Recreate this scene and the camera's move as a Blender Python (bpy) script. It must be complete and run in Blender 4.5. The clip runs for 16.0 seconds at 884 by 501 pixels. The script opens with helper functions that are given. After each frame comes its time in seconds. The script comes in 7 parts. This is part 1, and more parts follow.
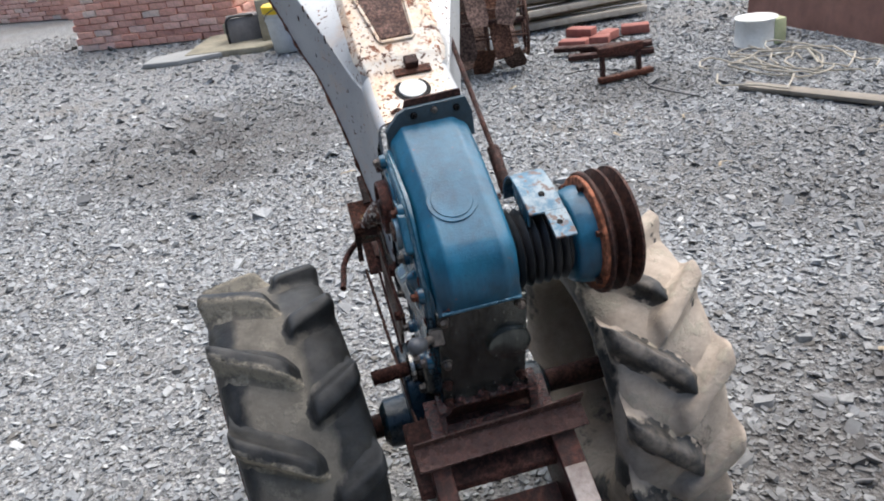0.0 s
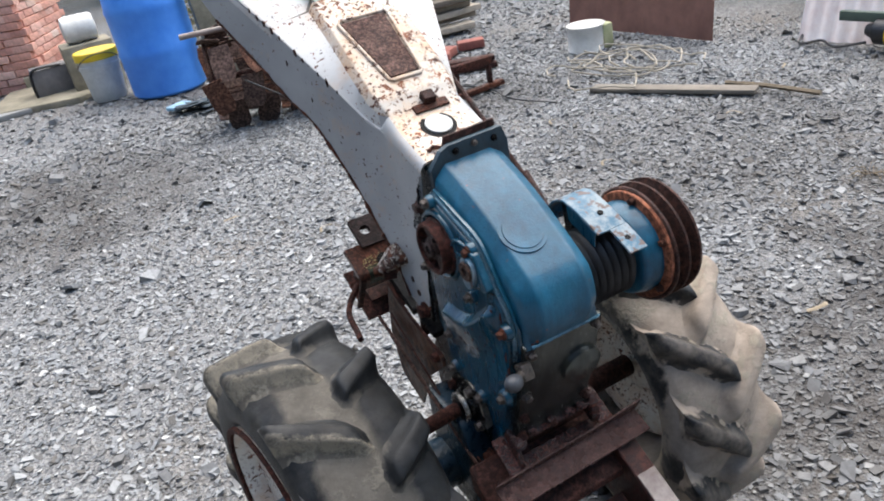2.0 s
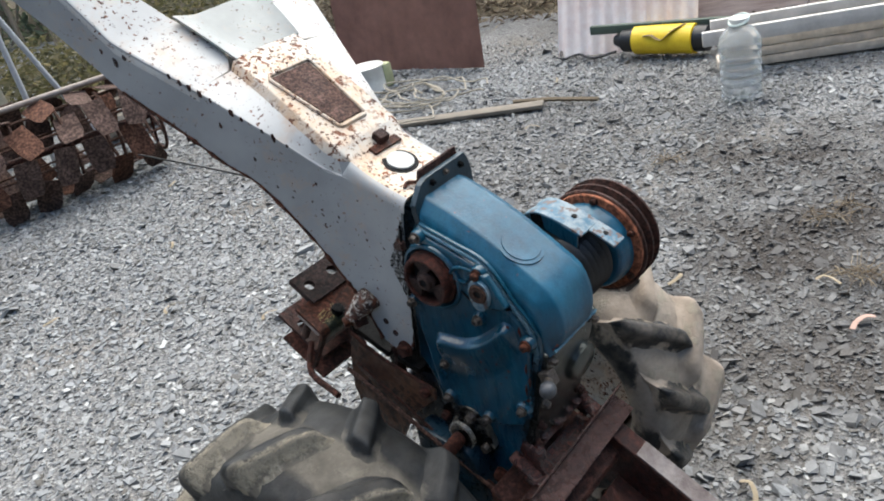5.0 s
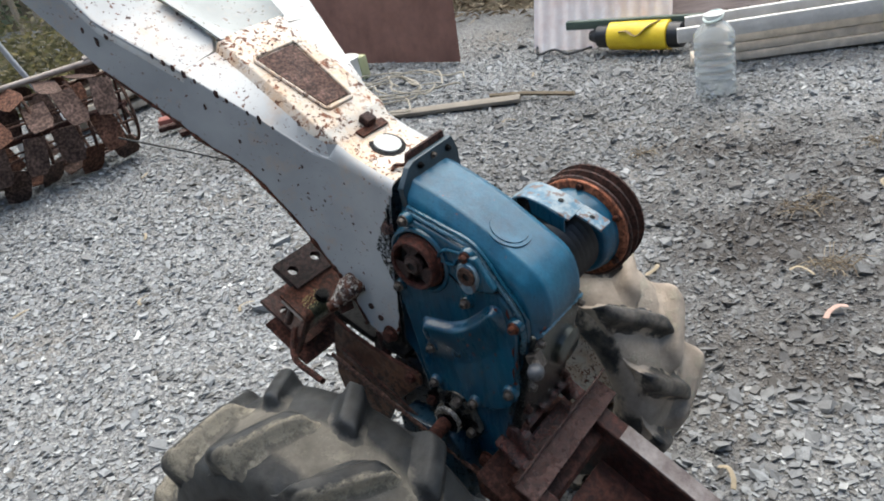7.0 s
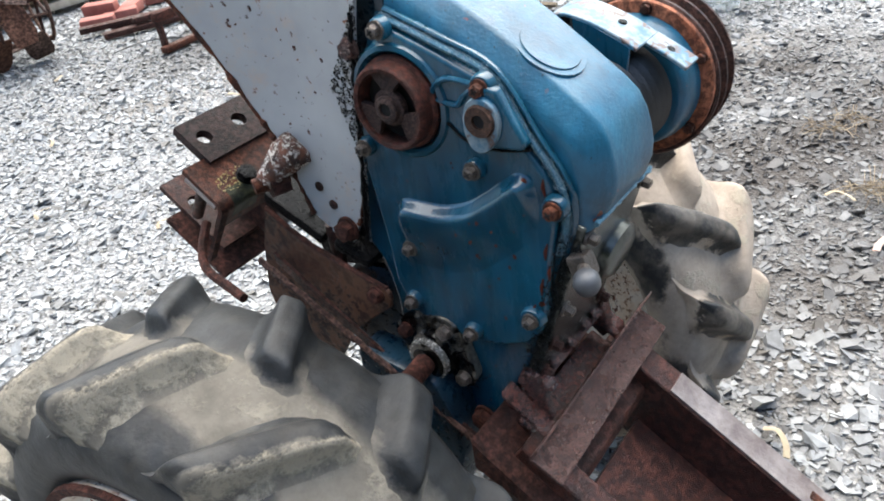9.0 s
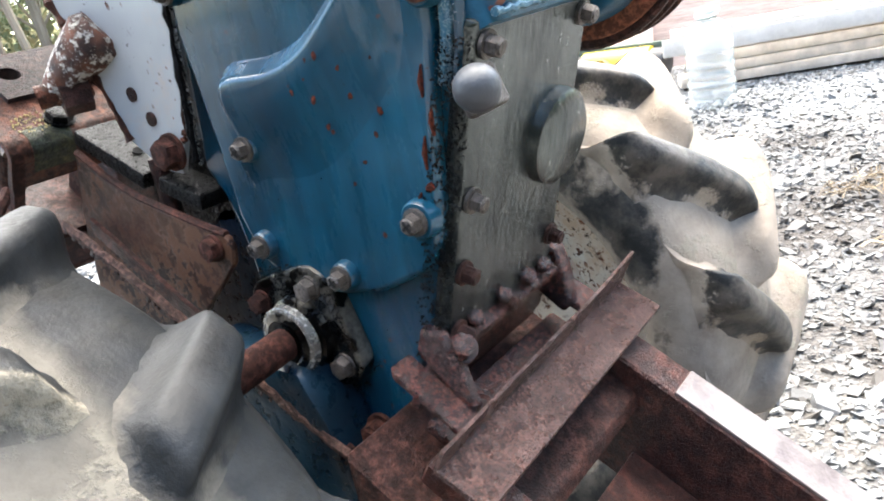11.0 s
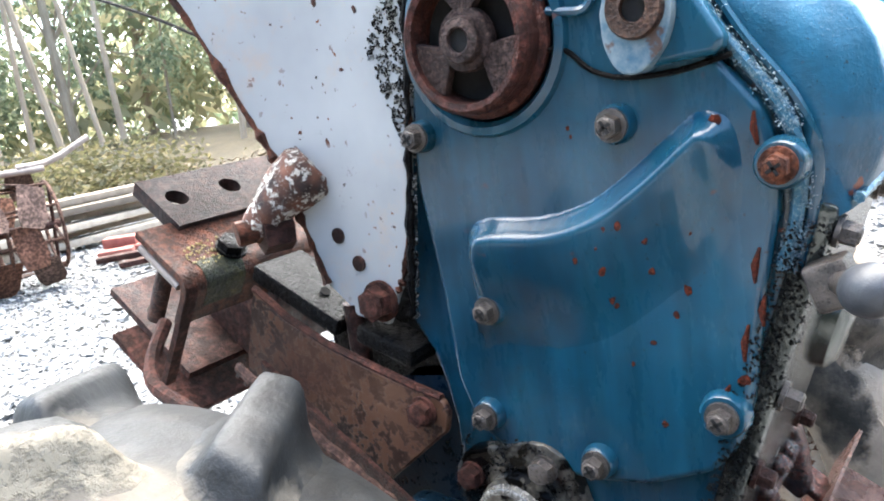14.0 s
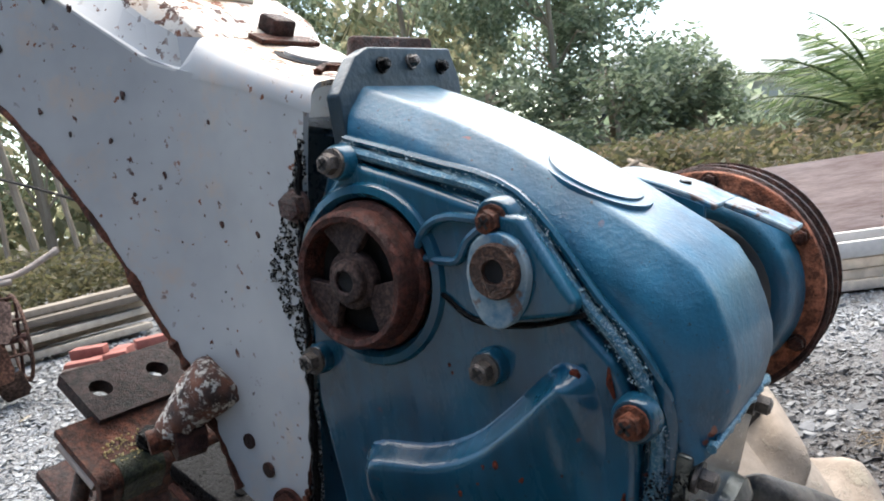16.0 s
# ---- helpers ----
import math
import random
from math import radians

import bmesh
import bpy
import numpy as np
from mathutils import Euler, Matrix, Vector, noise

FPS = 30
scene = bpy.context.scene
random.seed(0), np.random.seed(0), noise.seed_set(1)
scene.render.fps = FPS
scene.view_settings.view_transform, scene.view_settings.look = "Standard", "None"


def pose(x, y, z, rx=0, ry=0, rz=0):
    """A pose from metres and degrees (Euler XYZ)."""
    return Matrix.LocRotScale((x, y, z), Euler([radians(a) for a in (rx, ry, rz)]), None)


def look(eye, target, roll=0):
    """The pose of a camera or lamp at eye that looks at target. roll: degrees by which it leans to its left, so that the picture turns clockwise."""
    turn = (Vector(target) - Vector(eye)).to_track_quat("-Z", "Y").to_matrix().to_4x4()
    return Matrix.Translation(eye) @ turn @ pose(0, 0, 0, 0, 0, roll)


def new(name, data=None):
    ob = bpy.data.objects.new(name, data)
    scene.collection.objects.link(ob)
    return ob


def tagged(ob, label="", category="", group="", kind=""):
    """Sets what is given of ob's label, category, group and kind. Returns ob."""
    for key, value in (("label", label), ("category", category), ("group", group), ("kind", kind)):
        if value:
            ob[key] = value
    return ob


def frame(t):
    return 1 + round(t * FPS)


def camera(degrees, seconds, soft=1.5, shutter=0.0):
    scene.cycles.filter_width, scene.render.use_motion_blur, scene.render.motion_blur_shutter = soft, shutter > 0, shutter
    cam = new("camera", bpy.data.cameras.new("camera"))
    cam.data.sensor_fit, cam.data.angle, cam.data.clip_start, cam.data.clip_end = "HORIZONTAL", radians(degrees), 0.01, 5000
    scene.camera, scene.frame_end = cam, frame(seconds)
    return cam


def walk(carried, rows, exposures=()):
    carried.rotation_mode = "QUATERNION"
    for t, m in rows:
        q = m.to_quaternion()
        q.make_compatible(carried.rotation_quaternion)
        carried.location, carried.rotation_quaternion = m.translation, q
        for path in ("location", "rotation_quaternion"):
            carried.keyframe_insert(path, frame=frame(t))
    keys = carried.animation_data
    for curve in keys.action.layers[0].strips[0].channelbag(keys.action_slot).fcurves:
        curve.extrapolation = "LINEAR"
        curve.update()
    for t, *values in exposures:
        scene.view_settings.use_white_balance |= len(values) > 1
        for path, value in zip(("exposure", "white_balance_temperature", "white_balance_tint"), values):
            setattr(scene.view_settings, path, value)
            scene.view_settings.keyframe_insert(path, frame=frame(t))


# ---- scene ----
cam = camera(59.4, 16.0, 1.9)
PATH = [
    (0, (0.197, 0.0, 1.207), (0.507, 1.771, 0.331), -8.9),
    (0.5, (0.032, -0.033, 1.241), (0.401, 1.723, 0.358), -10.4),
    (1, (-0.034, 0.004, 1.244), (0.423, 1.732, 0.346), -12.1),
    (1.5, (-0.073, 0.097, 1.259), (0.581, 1.747, 0.339), -12.0),
    (2, (-0.104, 0.159, 1.267), (0.638, 1.785, 0.37), -11.0),
    (2.5, (-0.105, 0.192, 1.26), (0.731, 1.767, 0.354), -9.9),
    (3, (-0.151, 0.251, 1.277), (0.826, 1.745, 0.374), -10.6),
    (3.5, (-0.236, 0.301, 1.327), (0.855, 1.729, 0.45), -13.3),
    (4, (-0.296, 0.315, 1.34), (0.857, 1.696, 0.468), -15.0),
    (4.5, (-0.337, 0.334, 1.323), (0.862, 1.665, 0.435), -14.6),
    (7, (-0.382, 0.36, 1.3), (0.887, 1.596, 0.373), -12.8),
    (7.5, (-0.371, 0.389, 1.274), (0.9, 1.609, 0.328), -10.9),
    (8, (-0.303, 0.456, 1.215), (0.974, 1.621, 0.209), -8.7),
    (8.5, (-0.223, 0.522, 1.133), (1.044, 1.664, 0.089), -8.6),
    (9, (-0.183, 0.637, 1.018), (1.101, 1.747, -0.04), -9.2),
    (9.5, (-0.114, 0.651, 0.937), (1.202, 1.751, -0.091), -9.0),
    (9.7, (-0.08, 0.655, 0.87), (1.278, 1.768, -0.088), -9.0),
    (11.8, (-0.009, 0.734, 0.672), (1.446, 1.968, 0.071), -10.9),
    (12, (-0.03, 0.759, 0.681), (1.43, 1.993, 0.093), -10.5),
    (12.5, (-0.067, 0.806, 0.692), (1.406, 2.045, 0.149), -9.2),
    (13, (-0.067, 0.831, 0.71), (1.417, 2.073, 0.203), -8.5),
    (13.5, (-0.059, 0.838, 0.727), (1.442, 2.072, 0.253), -8.2),
    (14, (-0.054, 0.842, 0.74), (1.469, 2.066, 0.311), -8.0),
    (14.5, (-0.047, 0.836, 0.762), (1.504, 2.052, 0.424), -7.5),
    (15, (-0.04, 0.82, 0.784), (1.526, 2.032, 0.5), -7.8),
    (15.5, (-0.032, 0.805, 0.801), (1.552, 2.002, 0.558), -8.3),
    (16, (-0.021, 0.786, 0.816), (1.58, 1.966, 0.605), -8.7),
]
EXPOSURES = [(0, 1.80, 6640, 10), (0.5, 1.90, 6640, 10), (2, 1.80, 6640, 10), (3.5, 1.67, 6680, 9), (4.5, 1.71, 6720, 7), (7, 1.76, 6760, 6), (8, 1.98, 6740, 7), (9, 2.62, 6740, 7), (12, 3.88, 7000, 8), (13.5, 3.96, 6800, 8), (14.2, 3.78, 6750, 8), (15, 3.06, 6750, 9), (16, 2.36, 6750, 9)]
walk(cam, [(t, look(eye, target, roll)) for t, eye, target, roll in PATH], EXPOSURES)

# world, sun
world = bpy.data.worlds.new("sky")
scene.world = world
world.use_nodes = True
wn = world.node_tree
sky = wn.nodes.new("ShaderNodeTexSky")
sky.sky_type = "NISHITA"
sky.sun_disc = False
sky.sun_elevation, sky.sun_rotation = radians(60), radians(52)
sky.air_density, sky.dust_density, sky.ozone_density = 1.0, 1.3, 1.0
wn.links.new(sky.outputs[0], wn.nodes["Background"].inputs[0])
wn.nodes["Background"].inputs[1].default_value = 0.10
sun_data = bpy.data.lights.new("sun", "SUN")
sun_data.energy, sun_data.angle, sun_data.color = 2.3, radians(95), (1.0, 0.96, 0.90)
sun = new("sun", sun_data)
SUN_DIR = Vector((math.cos(radians(60)) * math.sin(radians(52)), math.cos(radians(60)) * math.cos(radians(52)), math.sin(radians(60))))
sun.matrix_world = look((0, 0, 20), Vector((0, 0, 20)) - SUN_DIR)


# ---- materials ----
def srgb(r, g, b):
    return tuple((c / 255 / 12.92 if c / 255 <= 0.04045 else ((c / 255 + 0.055) / 1.055) ** 2.4) for c in (r, g, b))


class Mat:
    """A small node builder over one Principled BSDF."""

    def __init__(self, name, made=None):
        self.m = made or bpy.data.materials.new(name)
        self.m.use_nodes = True
        self.t = self.m.node_tree
        self.b = self.t.nodes["Principled BSDF"]
        self.co = self.t.nodes.new("ShaderNodeTexCoord").outputs["Object"]

    def link(self, a, b):
        self.t.links.new(a, b)

    def noise(self, scale, detail=4, rough=0.55, stretch=None, off=0.0):
        n = self.t.nodes.new("ShaderNodeTexNoise")
        n.inputs["Scale"].default_value, n.inputs["Detail"].default_value, n.inputs["Roughness"].default_value = scale, detail, rough
        mp = self.t.nodes.new("ShaderNodeMapping")
        mp.inputs["Scale"].default_value = stretch or (1, 1, 1)
        mp.inputs["Location"].default_value = (off, off * 0.7, off * 1.3)
        self.link(self.co, mp.inputs[0])
        self.link(mp.outputs[0], n.inputs["Vector"])
        return n.outputs["Fac"]

    def voronoi(self, scale, feature="F1"):
        n = self.t.nodes.new("ShaderNodeTexVoronoi")
        n.feature = feature
        n.inputs["Scale"].default_value = scale
        self.link(self.co, n.inputs["Vector"])
        return n

    def ramp(self, fac, *stops):
        r = self.t.nodes.new("ShaderNodeValToRGB")
        el = r.color_ramp.elements
        while len(el) < len(stops):
            el.new(0.5)
        for e, (p, c) in zip(el, stops):
            e.position = p
            e.color = (*c, 1) if isinstance(c, tuple) else (c, c, c, 1)
        self.link(fac, r.inputs[0])
        return r.outputs[0]

    def mix(self, fac, a, b, mode="MIX"):
        n = self.t.nodes.new("ShaderNodeMix")
        n.data_type, n.blend_type = "RGBA", mode
        for sock, v in ((n.inputs[0], fac), (n.inputs[6], a), (n.inputs[7], b)):
            if isinstance(v, (int, float)):
                sock.default_value = v
            elif isinstance(v, tuple):
                sock.default_value = (*v, 1)
            else:
                self.link(v, sock)
        return n.outputs[2]

    def math(self, op, a, b=0.5):
        n = self.t.nodes.new("ShaderNodeMath")
        n.operation = op
        for sock, v in ((n.inputs[0], a), (n.inputs[1], b)):
            if isinstance(v, (int, float)):
                sock.default_value = v
            else:
                self.link(v, sock)
        return n.outputs[0]

    def island(self):
        return self.t.nodes.new("ShaderNodeNewGeometry").outputs["Random Per Island"]

    def obrand(self):
        return self.t.nodes.new("ShaderNodeObjectInfo").outputs["Random"]

    def bump(self, h, strength=0.3, dist=0.002):
        n = self.t.nodes.new("ShaderNodeBump")
        n.inputs["Strength"].default_value, n.inputs["Distance"].default_value = strength, dist
        self.link(h, n.inputs["Height"])
        self.link(n.outputs[0], self.b.inputs["Normal"])

    def done(self, colour, rough=0.6, metal=0.0, **kw):
        for sock, v in ((self.b.inputs["Base Color"], colour), (self.b.inputs["Roughness"], rough), (self.b.inputs["Metallic"], metal)):
            if isinstance(v, (int, float)):
                sock.default_value = v
            elif isinstance(v, tuple):
                sock.default_value = (*v, 1)
            else:
                self.link(v, sock)
        for k, v in kw.items():
            self.b.inputs[k.replace("_", " ")].default_value = v
        return self.m


def mat_blue(name="blue_enamel", shine=0.5, dull=0.0, lo=srgb(8, 50, 68), hi=srgb(20, 74, 94), pitted=0.0008, grain=90):
    m = Mat(name)
    base = m.ramp(m.noise(9, 5), (0.3, lo), (0.7, hi))
    streak = m.ramp(m.noise(14, 4, 0.6, (1, 3, 0.35)), (0.5, 0.0), (0.75, 0.18))
    base = m.mix(streak, base, srgb(40, 108, 122))
    spots = m.ramp(m.noise(75, 2, 0.5), (0.70, 0.0), (0.74, 1.0))
    big = m.ramp(m.noise(11, 3, 0.6, None, 3.1), (0.45, 0.0), (0.6, 1.0))
    rust = m.math("MULTIPLY", spots, big)
    grime = m.ramp(m.noise(5, 6, 0.7, None, 7.7), (0.50, 0.0), (0.72, 0.75))
    col = m.mix(grime, base, srgb(12, 32, 44))
    drip = m.ramp(m.noise(70, 3, 0.6, (1, 1, 0.07), 1.7), (0.35, 0.82), (0.65, 1.12))
    col = m.mix(1.0, col, drip, "MULTIPLY")
    speck = m.ramp(m.noise(330, 2, 0.5, None, 6.0), (0.70, 0.0), (0.74, 0.8))
    col = m.mix(speck, col, srgb(20, 30, 36))
    col = m.mix(rust, col, srgb(112, 58, 38))
    rough = m.ramp(m.noise(22, 5, 0.7, (1, 2.2, 0.6)), (0.35, 0.20 + dull), (0.72, 0.42 + dull))
    blister = m.math("MULTIPLY", m.ramp(m.noise(420, 2, 0.5), (0.60, 0.0), (0.68, 1.0)), m.ramp(m.noise(16, 3, 0.6, None, 11.0), (0.52, 0.0), (0.62, 1.0)))
    m.bump(m.math("ADD", m.noise(grain, 4, 0.6), blister), 0.25, pitted)
    return m.done(col, rough, 0.0, Coat_Weight=shine, Coat_Roughness=0.09 + dull * 0.6, IOR=1.48, Specular_IOR_Level=0.25)


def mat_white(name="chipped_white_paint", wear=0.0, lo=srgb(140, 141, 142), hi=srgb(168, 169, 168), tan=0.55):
    m = Mat(name)
    base = m.ramp(m.noise(6, 5, 0.6), (0.3, lo), (0.7, hi))
    stain = m.ramp(m.noise(11, 6, 0.75, None, 2.2), (0.55 - wear * 0.6, 0.0), (0.75 - wear * 0.6, tan))
    base = m.mix(stain, base, srgb(190, 152, 114))
    chips = m.ramp(m.noise(140, 3, 0.55), (0.655 - wear * 0.4, 0.0), (0.68 - wear * 0.4, 1.0))
    zone = m.ramp(m.noise(13, 4, 0.65, None, 5.0), (0.42, 0.0), (0.55, 1.0))
    chip = m.math("MULTIPLY", chips, zone)
    blot = m.ramp(m.noise(44, 6, 0.75, None, 9.0), (0.685 - wear * 0.45, 0.0), (0.71 - wear * 0.45, 1.0))
    chip = m.math("MAXIMUM", chip, blot)
    rustc = m.ramp(m.noise(60, 3), (0.4, srgb(62, 38, 30)), (0.65, srgb(128, 78, 52)))
    col = m.mix(chip, base, rustc)
    rough = m.mix(chip, (0.42, 0.42, 0.42), (0.85, 0.85, 0.85))
    m.bump(m.math("SUBTRACT", m.noise(12, 3), m.math("MULTIPLY", chip, 0.3)), 0.25, 0.004)
    return m.done(col, rough)


def mat_rust(name, dark, light, scale=22, rough=0.8, wet=0.0, gloss=0.2):
    m = Mat(name)
    c = m.ramp(m.noise(scale, 6, 0.7), (0.3, tuple(a * f for a, f in zip(dark, (0.84, 0.76, 0.74)))), (0.72, tuple(a * f for a, f in zip(light, (0.86, 0.78, 0.76)))))
    pits = m.ramp(m.noise(scale * 6, 4, 0.7), (0.43, 0.28), (0.62, 1.0))
    c = m.mix(1.0, c, pits, "MULTIPLY")
    blotch = m.ramp(m.noise(scale * 1.7, 6, 0.75, None, 6.3), (0.54, 0.0), (0.62, 0.6))
    c = m.mix(blotch, c, tuple(0.35 * a for a in dark))
    grit = m.math("ADD", m.noise(scale * 7, 5, 0.75), m.math("MULTIPLY", m.ramp(m.noise(520, 3, 0.6), (0.45, 0.0), (0.6, 1.0)), 0.35))
    m.bump(grit, 0.85, 0.0020)
    r = m.ramp(m.noise(scale * 0.6, 3, 0.6, None, 4.0), (0.4, max(0.1, rough - wet)), (0.65, rough))
    return m.done(c, r, 0.1, Specular_IOR_Level=gloss)


def mat_rubber(name, mud, edge=0.06, size=9, front=0.0, root=0.0, dark=None, flank=0.0, skew=0.0, crusted=0.75, film_on=0.45, clay=((86, 80, 73), (125, 117, 106))):
    """Rubber under dried mud. front: cleaner towards the back; root: cleaner at the tread's top; dark: (middle, half width, how fast) across, past which the
    side walls are bare; flank: mud on the front side of a bar that slants by skew."""
    m = Mat(name)
    n1 = m.noise(size, 6, 0.62)
    black = m.ramp(m.noise(40, 4), (0.3, srgb(19, 20, 21)), (0.7, srgb(40, 42, 44)))
    tan = m.ramp(m.noise(18, 6, 0.7), (0.3, srgb(*clay[0])), (0.7, srgb(*clay[1])))
    sep = m.t.nodes.new("ShaderNodeSeparateXYZ")
    m.link(m.co, sep.inputs[0])
    x, y, z = sep.outputs[:3]
    if root:
        rad = m.math("SQRT", m.math("ADD", m.math("MULTIPLY", y, y), m.math("MULTIPLY", z, z)))
        n1 = m.math("ADD", n1, m.math("MULTIPLY", m.math("SUBTRACT", rad, 0.292), root))
    if front:
        n1 = m.math("ADD", n1, m.math("MULTIPLY", m.math("ADD", y, 0.02), front))
    if dark:
        over = m.math("MAXIMUM", m.math("SUBTRACT", m.math("ABSOLUTE", m.math("SUBTRACT", x, dark[0])), dark[1]), 0.0)
        n1 = m.math("ADD", n1, m.math("MULTIPLY", over, dark[2]))
    if flank:
        n1 = m.math("ADD", n1, m.math("MULTIPLY", m.math("ADD", y, m.math("MULTIPLY", m.math("SUBTRACT", x, 0.018), skew)), flank))
    f = m.ramp(n1, (mud - edge, 1.0), (mud + edge, 0.0))
    film = m.math("MULTIPLY", m.ramp(m.noise(26, 6, 0.7, None, 4.4), (0.42, 0.0), (0.62, 0.55)), film_on)
    col = m.mix(film, black, tan)
    col = m.mix(f, col, tan)
    dust = m.math("MULTIPLY", m.ramp(m.noise(5, 4), (0.35, 0.02), (0.7, 0.18)), 2.2 * film_on)
    col = m.mix(dust, col, srgb(112, 110, 104))
    crust = m.math("MULTIPLY", m.ramp(m.noise(16, 7, 0.72), (0.525, 0.0), (0.60, 1.0)), m.ramp(m.noise(70, 4, 0.7), (0.30, 0.25), (0.5, 1.0)))
    crust = m.math("MULTIPLY", crust, m.ramp(f, (0.3, 0.1), (0.7, 1.0)))
    col = m.mix(m.math("MULTIPLY", crust, crusted), col, srgb(144, 137, 122))
    if flank:
        edge_at = m.math("ADD", m.math("MULTIPLY", m.math("ADD", m.math("ADD", y, m.math("MULTIPLY", m.math("SUBTRACT", x, 0.018), skew)), 0.030), 20.0), m.math("MULTIPLY", m.math("SUBTRACT", m.noise(38, 6, 0.75, None, 8.0), 0.5), 0.9))
        band = m.math("MULTIPLY", m.ramp(edge_at, (0.06, 0.0), (0.20, 1.0), (0.34, 1.0), (0.43, 0.0)), m.ramp(m.noise(90, 5, 0.7), (0.32, 0.2), (0.52, 1.0)))
        col = m.mix(m.math("MULTIPLY", band, 0.85), col, srgb(150, 141, 124))
        crust = m.math("MAXIMUM", crust, band)
    rough = m.mix(f, (0.5, 0.5, 0.5), (0.9, 0.9, 0.9))
    h = m.math("ADD", m.math("MULTIPLY", m.noise(60, 5, 0.7), 0.6), m.math("MULTIPLY", m.math("ADD", f, crust), 0.6))
    m.bump(h, 0.6, 0.0035)
    return m.done(col, rough, 0.0, Specular_IOR_Level=0.2)


def mat_plain(name, c1, c2, scale=20, rough=0.6, metal=0.0, bump=0.3, dist=0.002, stretch=None, **kw):
    m = Mat(name)
    fine = m.noise(scale * 5, 4, 0.65, stretch)
    col = m.ramp(m.noise(scale, 5, 0.6, stretch), (0.3, c1), (0.7, c2))
    col = m.mix(0.35, col, m.ramp(fine, (0.3, c1), (0.7, c2)))
    m.bump(fine, bump, dist)
    r = m.ramp(fine, (0.3, max(0.02, rough - 0.08)), (0.7, min(1, rough + 0.08)))
    return m.done(col, r, metal, **kw)


def mat_rand(name, stops, scale=30, rough=0.85, per="island", bump=0.4, dist=0.003, spread=0.25):
    """Colour by piece, with grain over it."""
    m = Mat(name)
    r = m.island() if per == "island" else m.obrand()
    col = m.ramp(r, *stops)
    grain = m.ramp(m.noise(scale, 5, 0.65), (0.25, 1 - spread * 1.6), (0.75, 1 + spread * 0.4))
    col = m.mix(1.0, col, grain, "MULTIPLY")
    m.bump(m.noise(scale * 3, 4, 0.7), bump, dist)
    return m.done(col, rough)


BLUE = mat_blue()
HOODBLUE = mat_blue("dusty_blue_enamel", 0.35, 0.20, srgb(8, 58, 80), srgb(22, 90, 116), 0.0030, 280)
# one white paint: greyer for shaded sides, lighter with rust for top-lit faces
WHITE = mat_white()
WORNTOPLIT = mat_white("rust_eaten_toplit_white", 0.11, srgb(174, 173, 170), srgb(204, 203, 199), 0.5)
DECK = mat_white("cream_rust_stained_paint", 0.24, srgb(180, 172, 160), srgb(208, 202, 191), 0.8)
RIM = mat_white("rust_streaked_rim_paint", 0.22, srgb(196, 192, 184), srgb(226, 222, 212), 0.7)
RUST = mat_rust("dark_oily_rust", srgb(46, 30, 27), srgb(112, 75, 65), wet=0.42)
RUSTRED = mat_rust("red_brown_rust", srgb(66, 38, 31), srgb(120, 77, 64), rough=0.85, wet=0.1)
RUSTORANGE = mat_rust("orange_rust", srgb(72, 42, 31), srgb(134, 82, 59), rough=0.75, wet=0.3)
PULLEY = mat_rust("brown_cast_iron", srgb(54, 34, 30), srgb(106, 70, 58), rough=0.7, wet=0.2)
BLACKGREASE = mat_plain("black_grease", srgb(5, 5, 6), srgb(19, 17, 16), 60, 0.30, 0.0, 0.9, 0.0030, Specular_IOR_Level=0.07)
STEEL = mat_plain("oily_steel", srgb(34, 30, 28), srgb(112, 102, 94), 150, 0.32, 0.5, 0.6)
FLECK = mat_rust("blown_rust_fleck", srgb(88, 36, 26), srgb(146, 70, 42), 90)
ANGLEIRON = mat_rust("granular_brown_rust", srgb(74, 51, 46), srgb(138, 104, 94), 75, 0.45, 0.25, 0.4)
RAILTOP = mat_plain("rubbed_bare_rail_top", srgb(78, 62, 55), srgb(146, 137, 131), 16, 0.4, 0.25, 0.6)
FRONTPLATE = mat_plain("oily_blue_grey_metal", srgb(18, 25, 28), srgb(106, 109, 105), 20, 0.20, 0.75, 0.5, 0.002, (2.0, 0.6, 0.6))
GREYRUB = mat_plain("grey_rubber_knob", srgb(46, 48, 52), srgb(62, 64, 68), 30, 0.5)
BELLOWS = mat_plain("black_rubber_bellows", srgb(16, 16, 18), srgb(34, 34, 36), 30, 0.45)
OLIVECLAY = ((78, 74, 67), (111, 105, 96))
CARCASS = mat_rubber("muddy_rubber", 0.62, 0.085, 8, 0.9, 0.0, (-0.010, 0.030, 10.0), crusted=0.3, film_on=0.22, clay=OLIVECLAY)
LUG = mat_rubber("worn_rubber_lug", 0.41, 0.05, 14, 0.0, 1.0, None, 11.0, 0.64, 0.8, 0.25, OLIVECLAY)
LUGIN = mat_rubber("bare_rubber_lug", 0.40, 0.08, 12, 0.0, 13.0, (0.02, 0.025, 6.0), 0.0, 0.0, 0.30, 0.16, OLIVECLAY)
STONE = mat_rand("slate_chips", ((0.0, srgb(92, 88, 82)), (0.12, srgb(104, 104, 103)), (0.3, srgb(124, 126, 127)), (0.7, srgb(142, 144, 144)), (0.96, srgb(159, 160, 158)), (1.0, srgb(194, 194, 190))), 60, 0.7)
BRICK = mat_rand("red_clay_brick", ((0.0, srgb(216, 156, 138)), (0.5, srgb(230, 176, 158)), (0.85, srgb(238, 192, 176)), (1.0, srgb(222, 204, 190))), 25, 0.9, "object")
WOOD = mat_plain("weathered_wood", srgb(92, 85, 76), srgb(140, 131, 118), 5, 0.85, 0, 0.5, 0.004, (1, 1, 12))
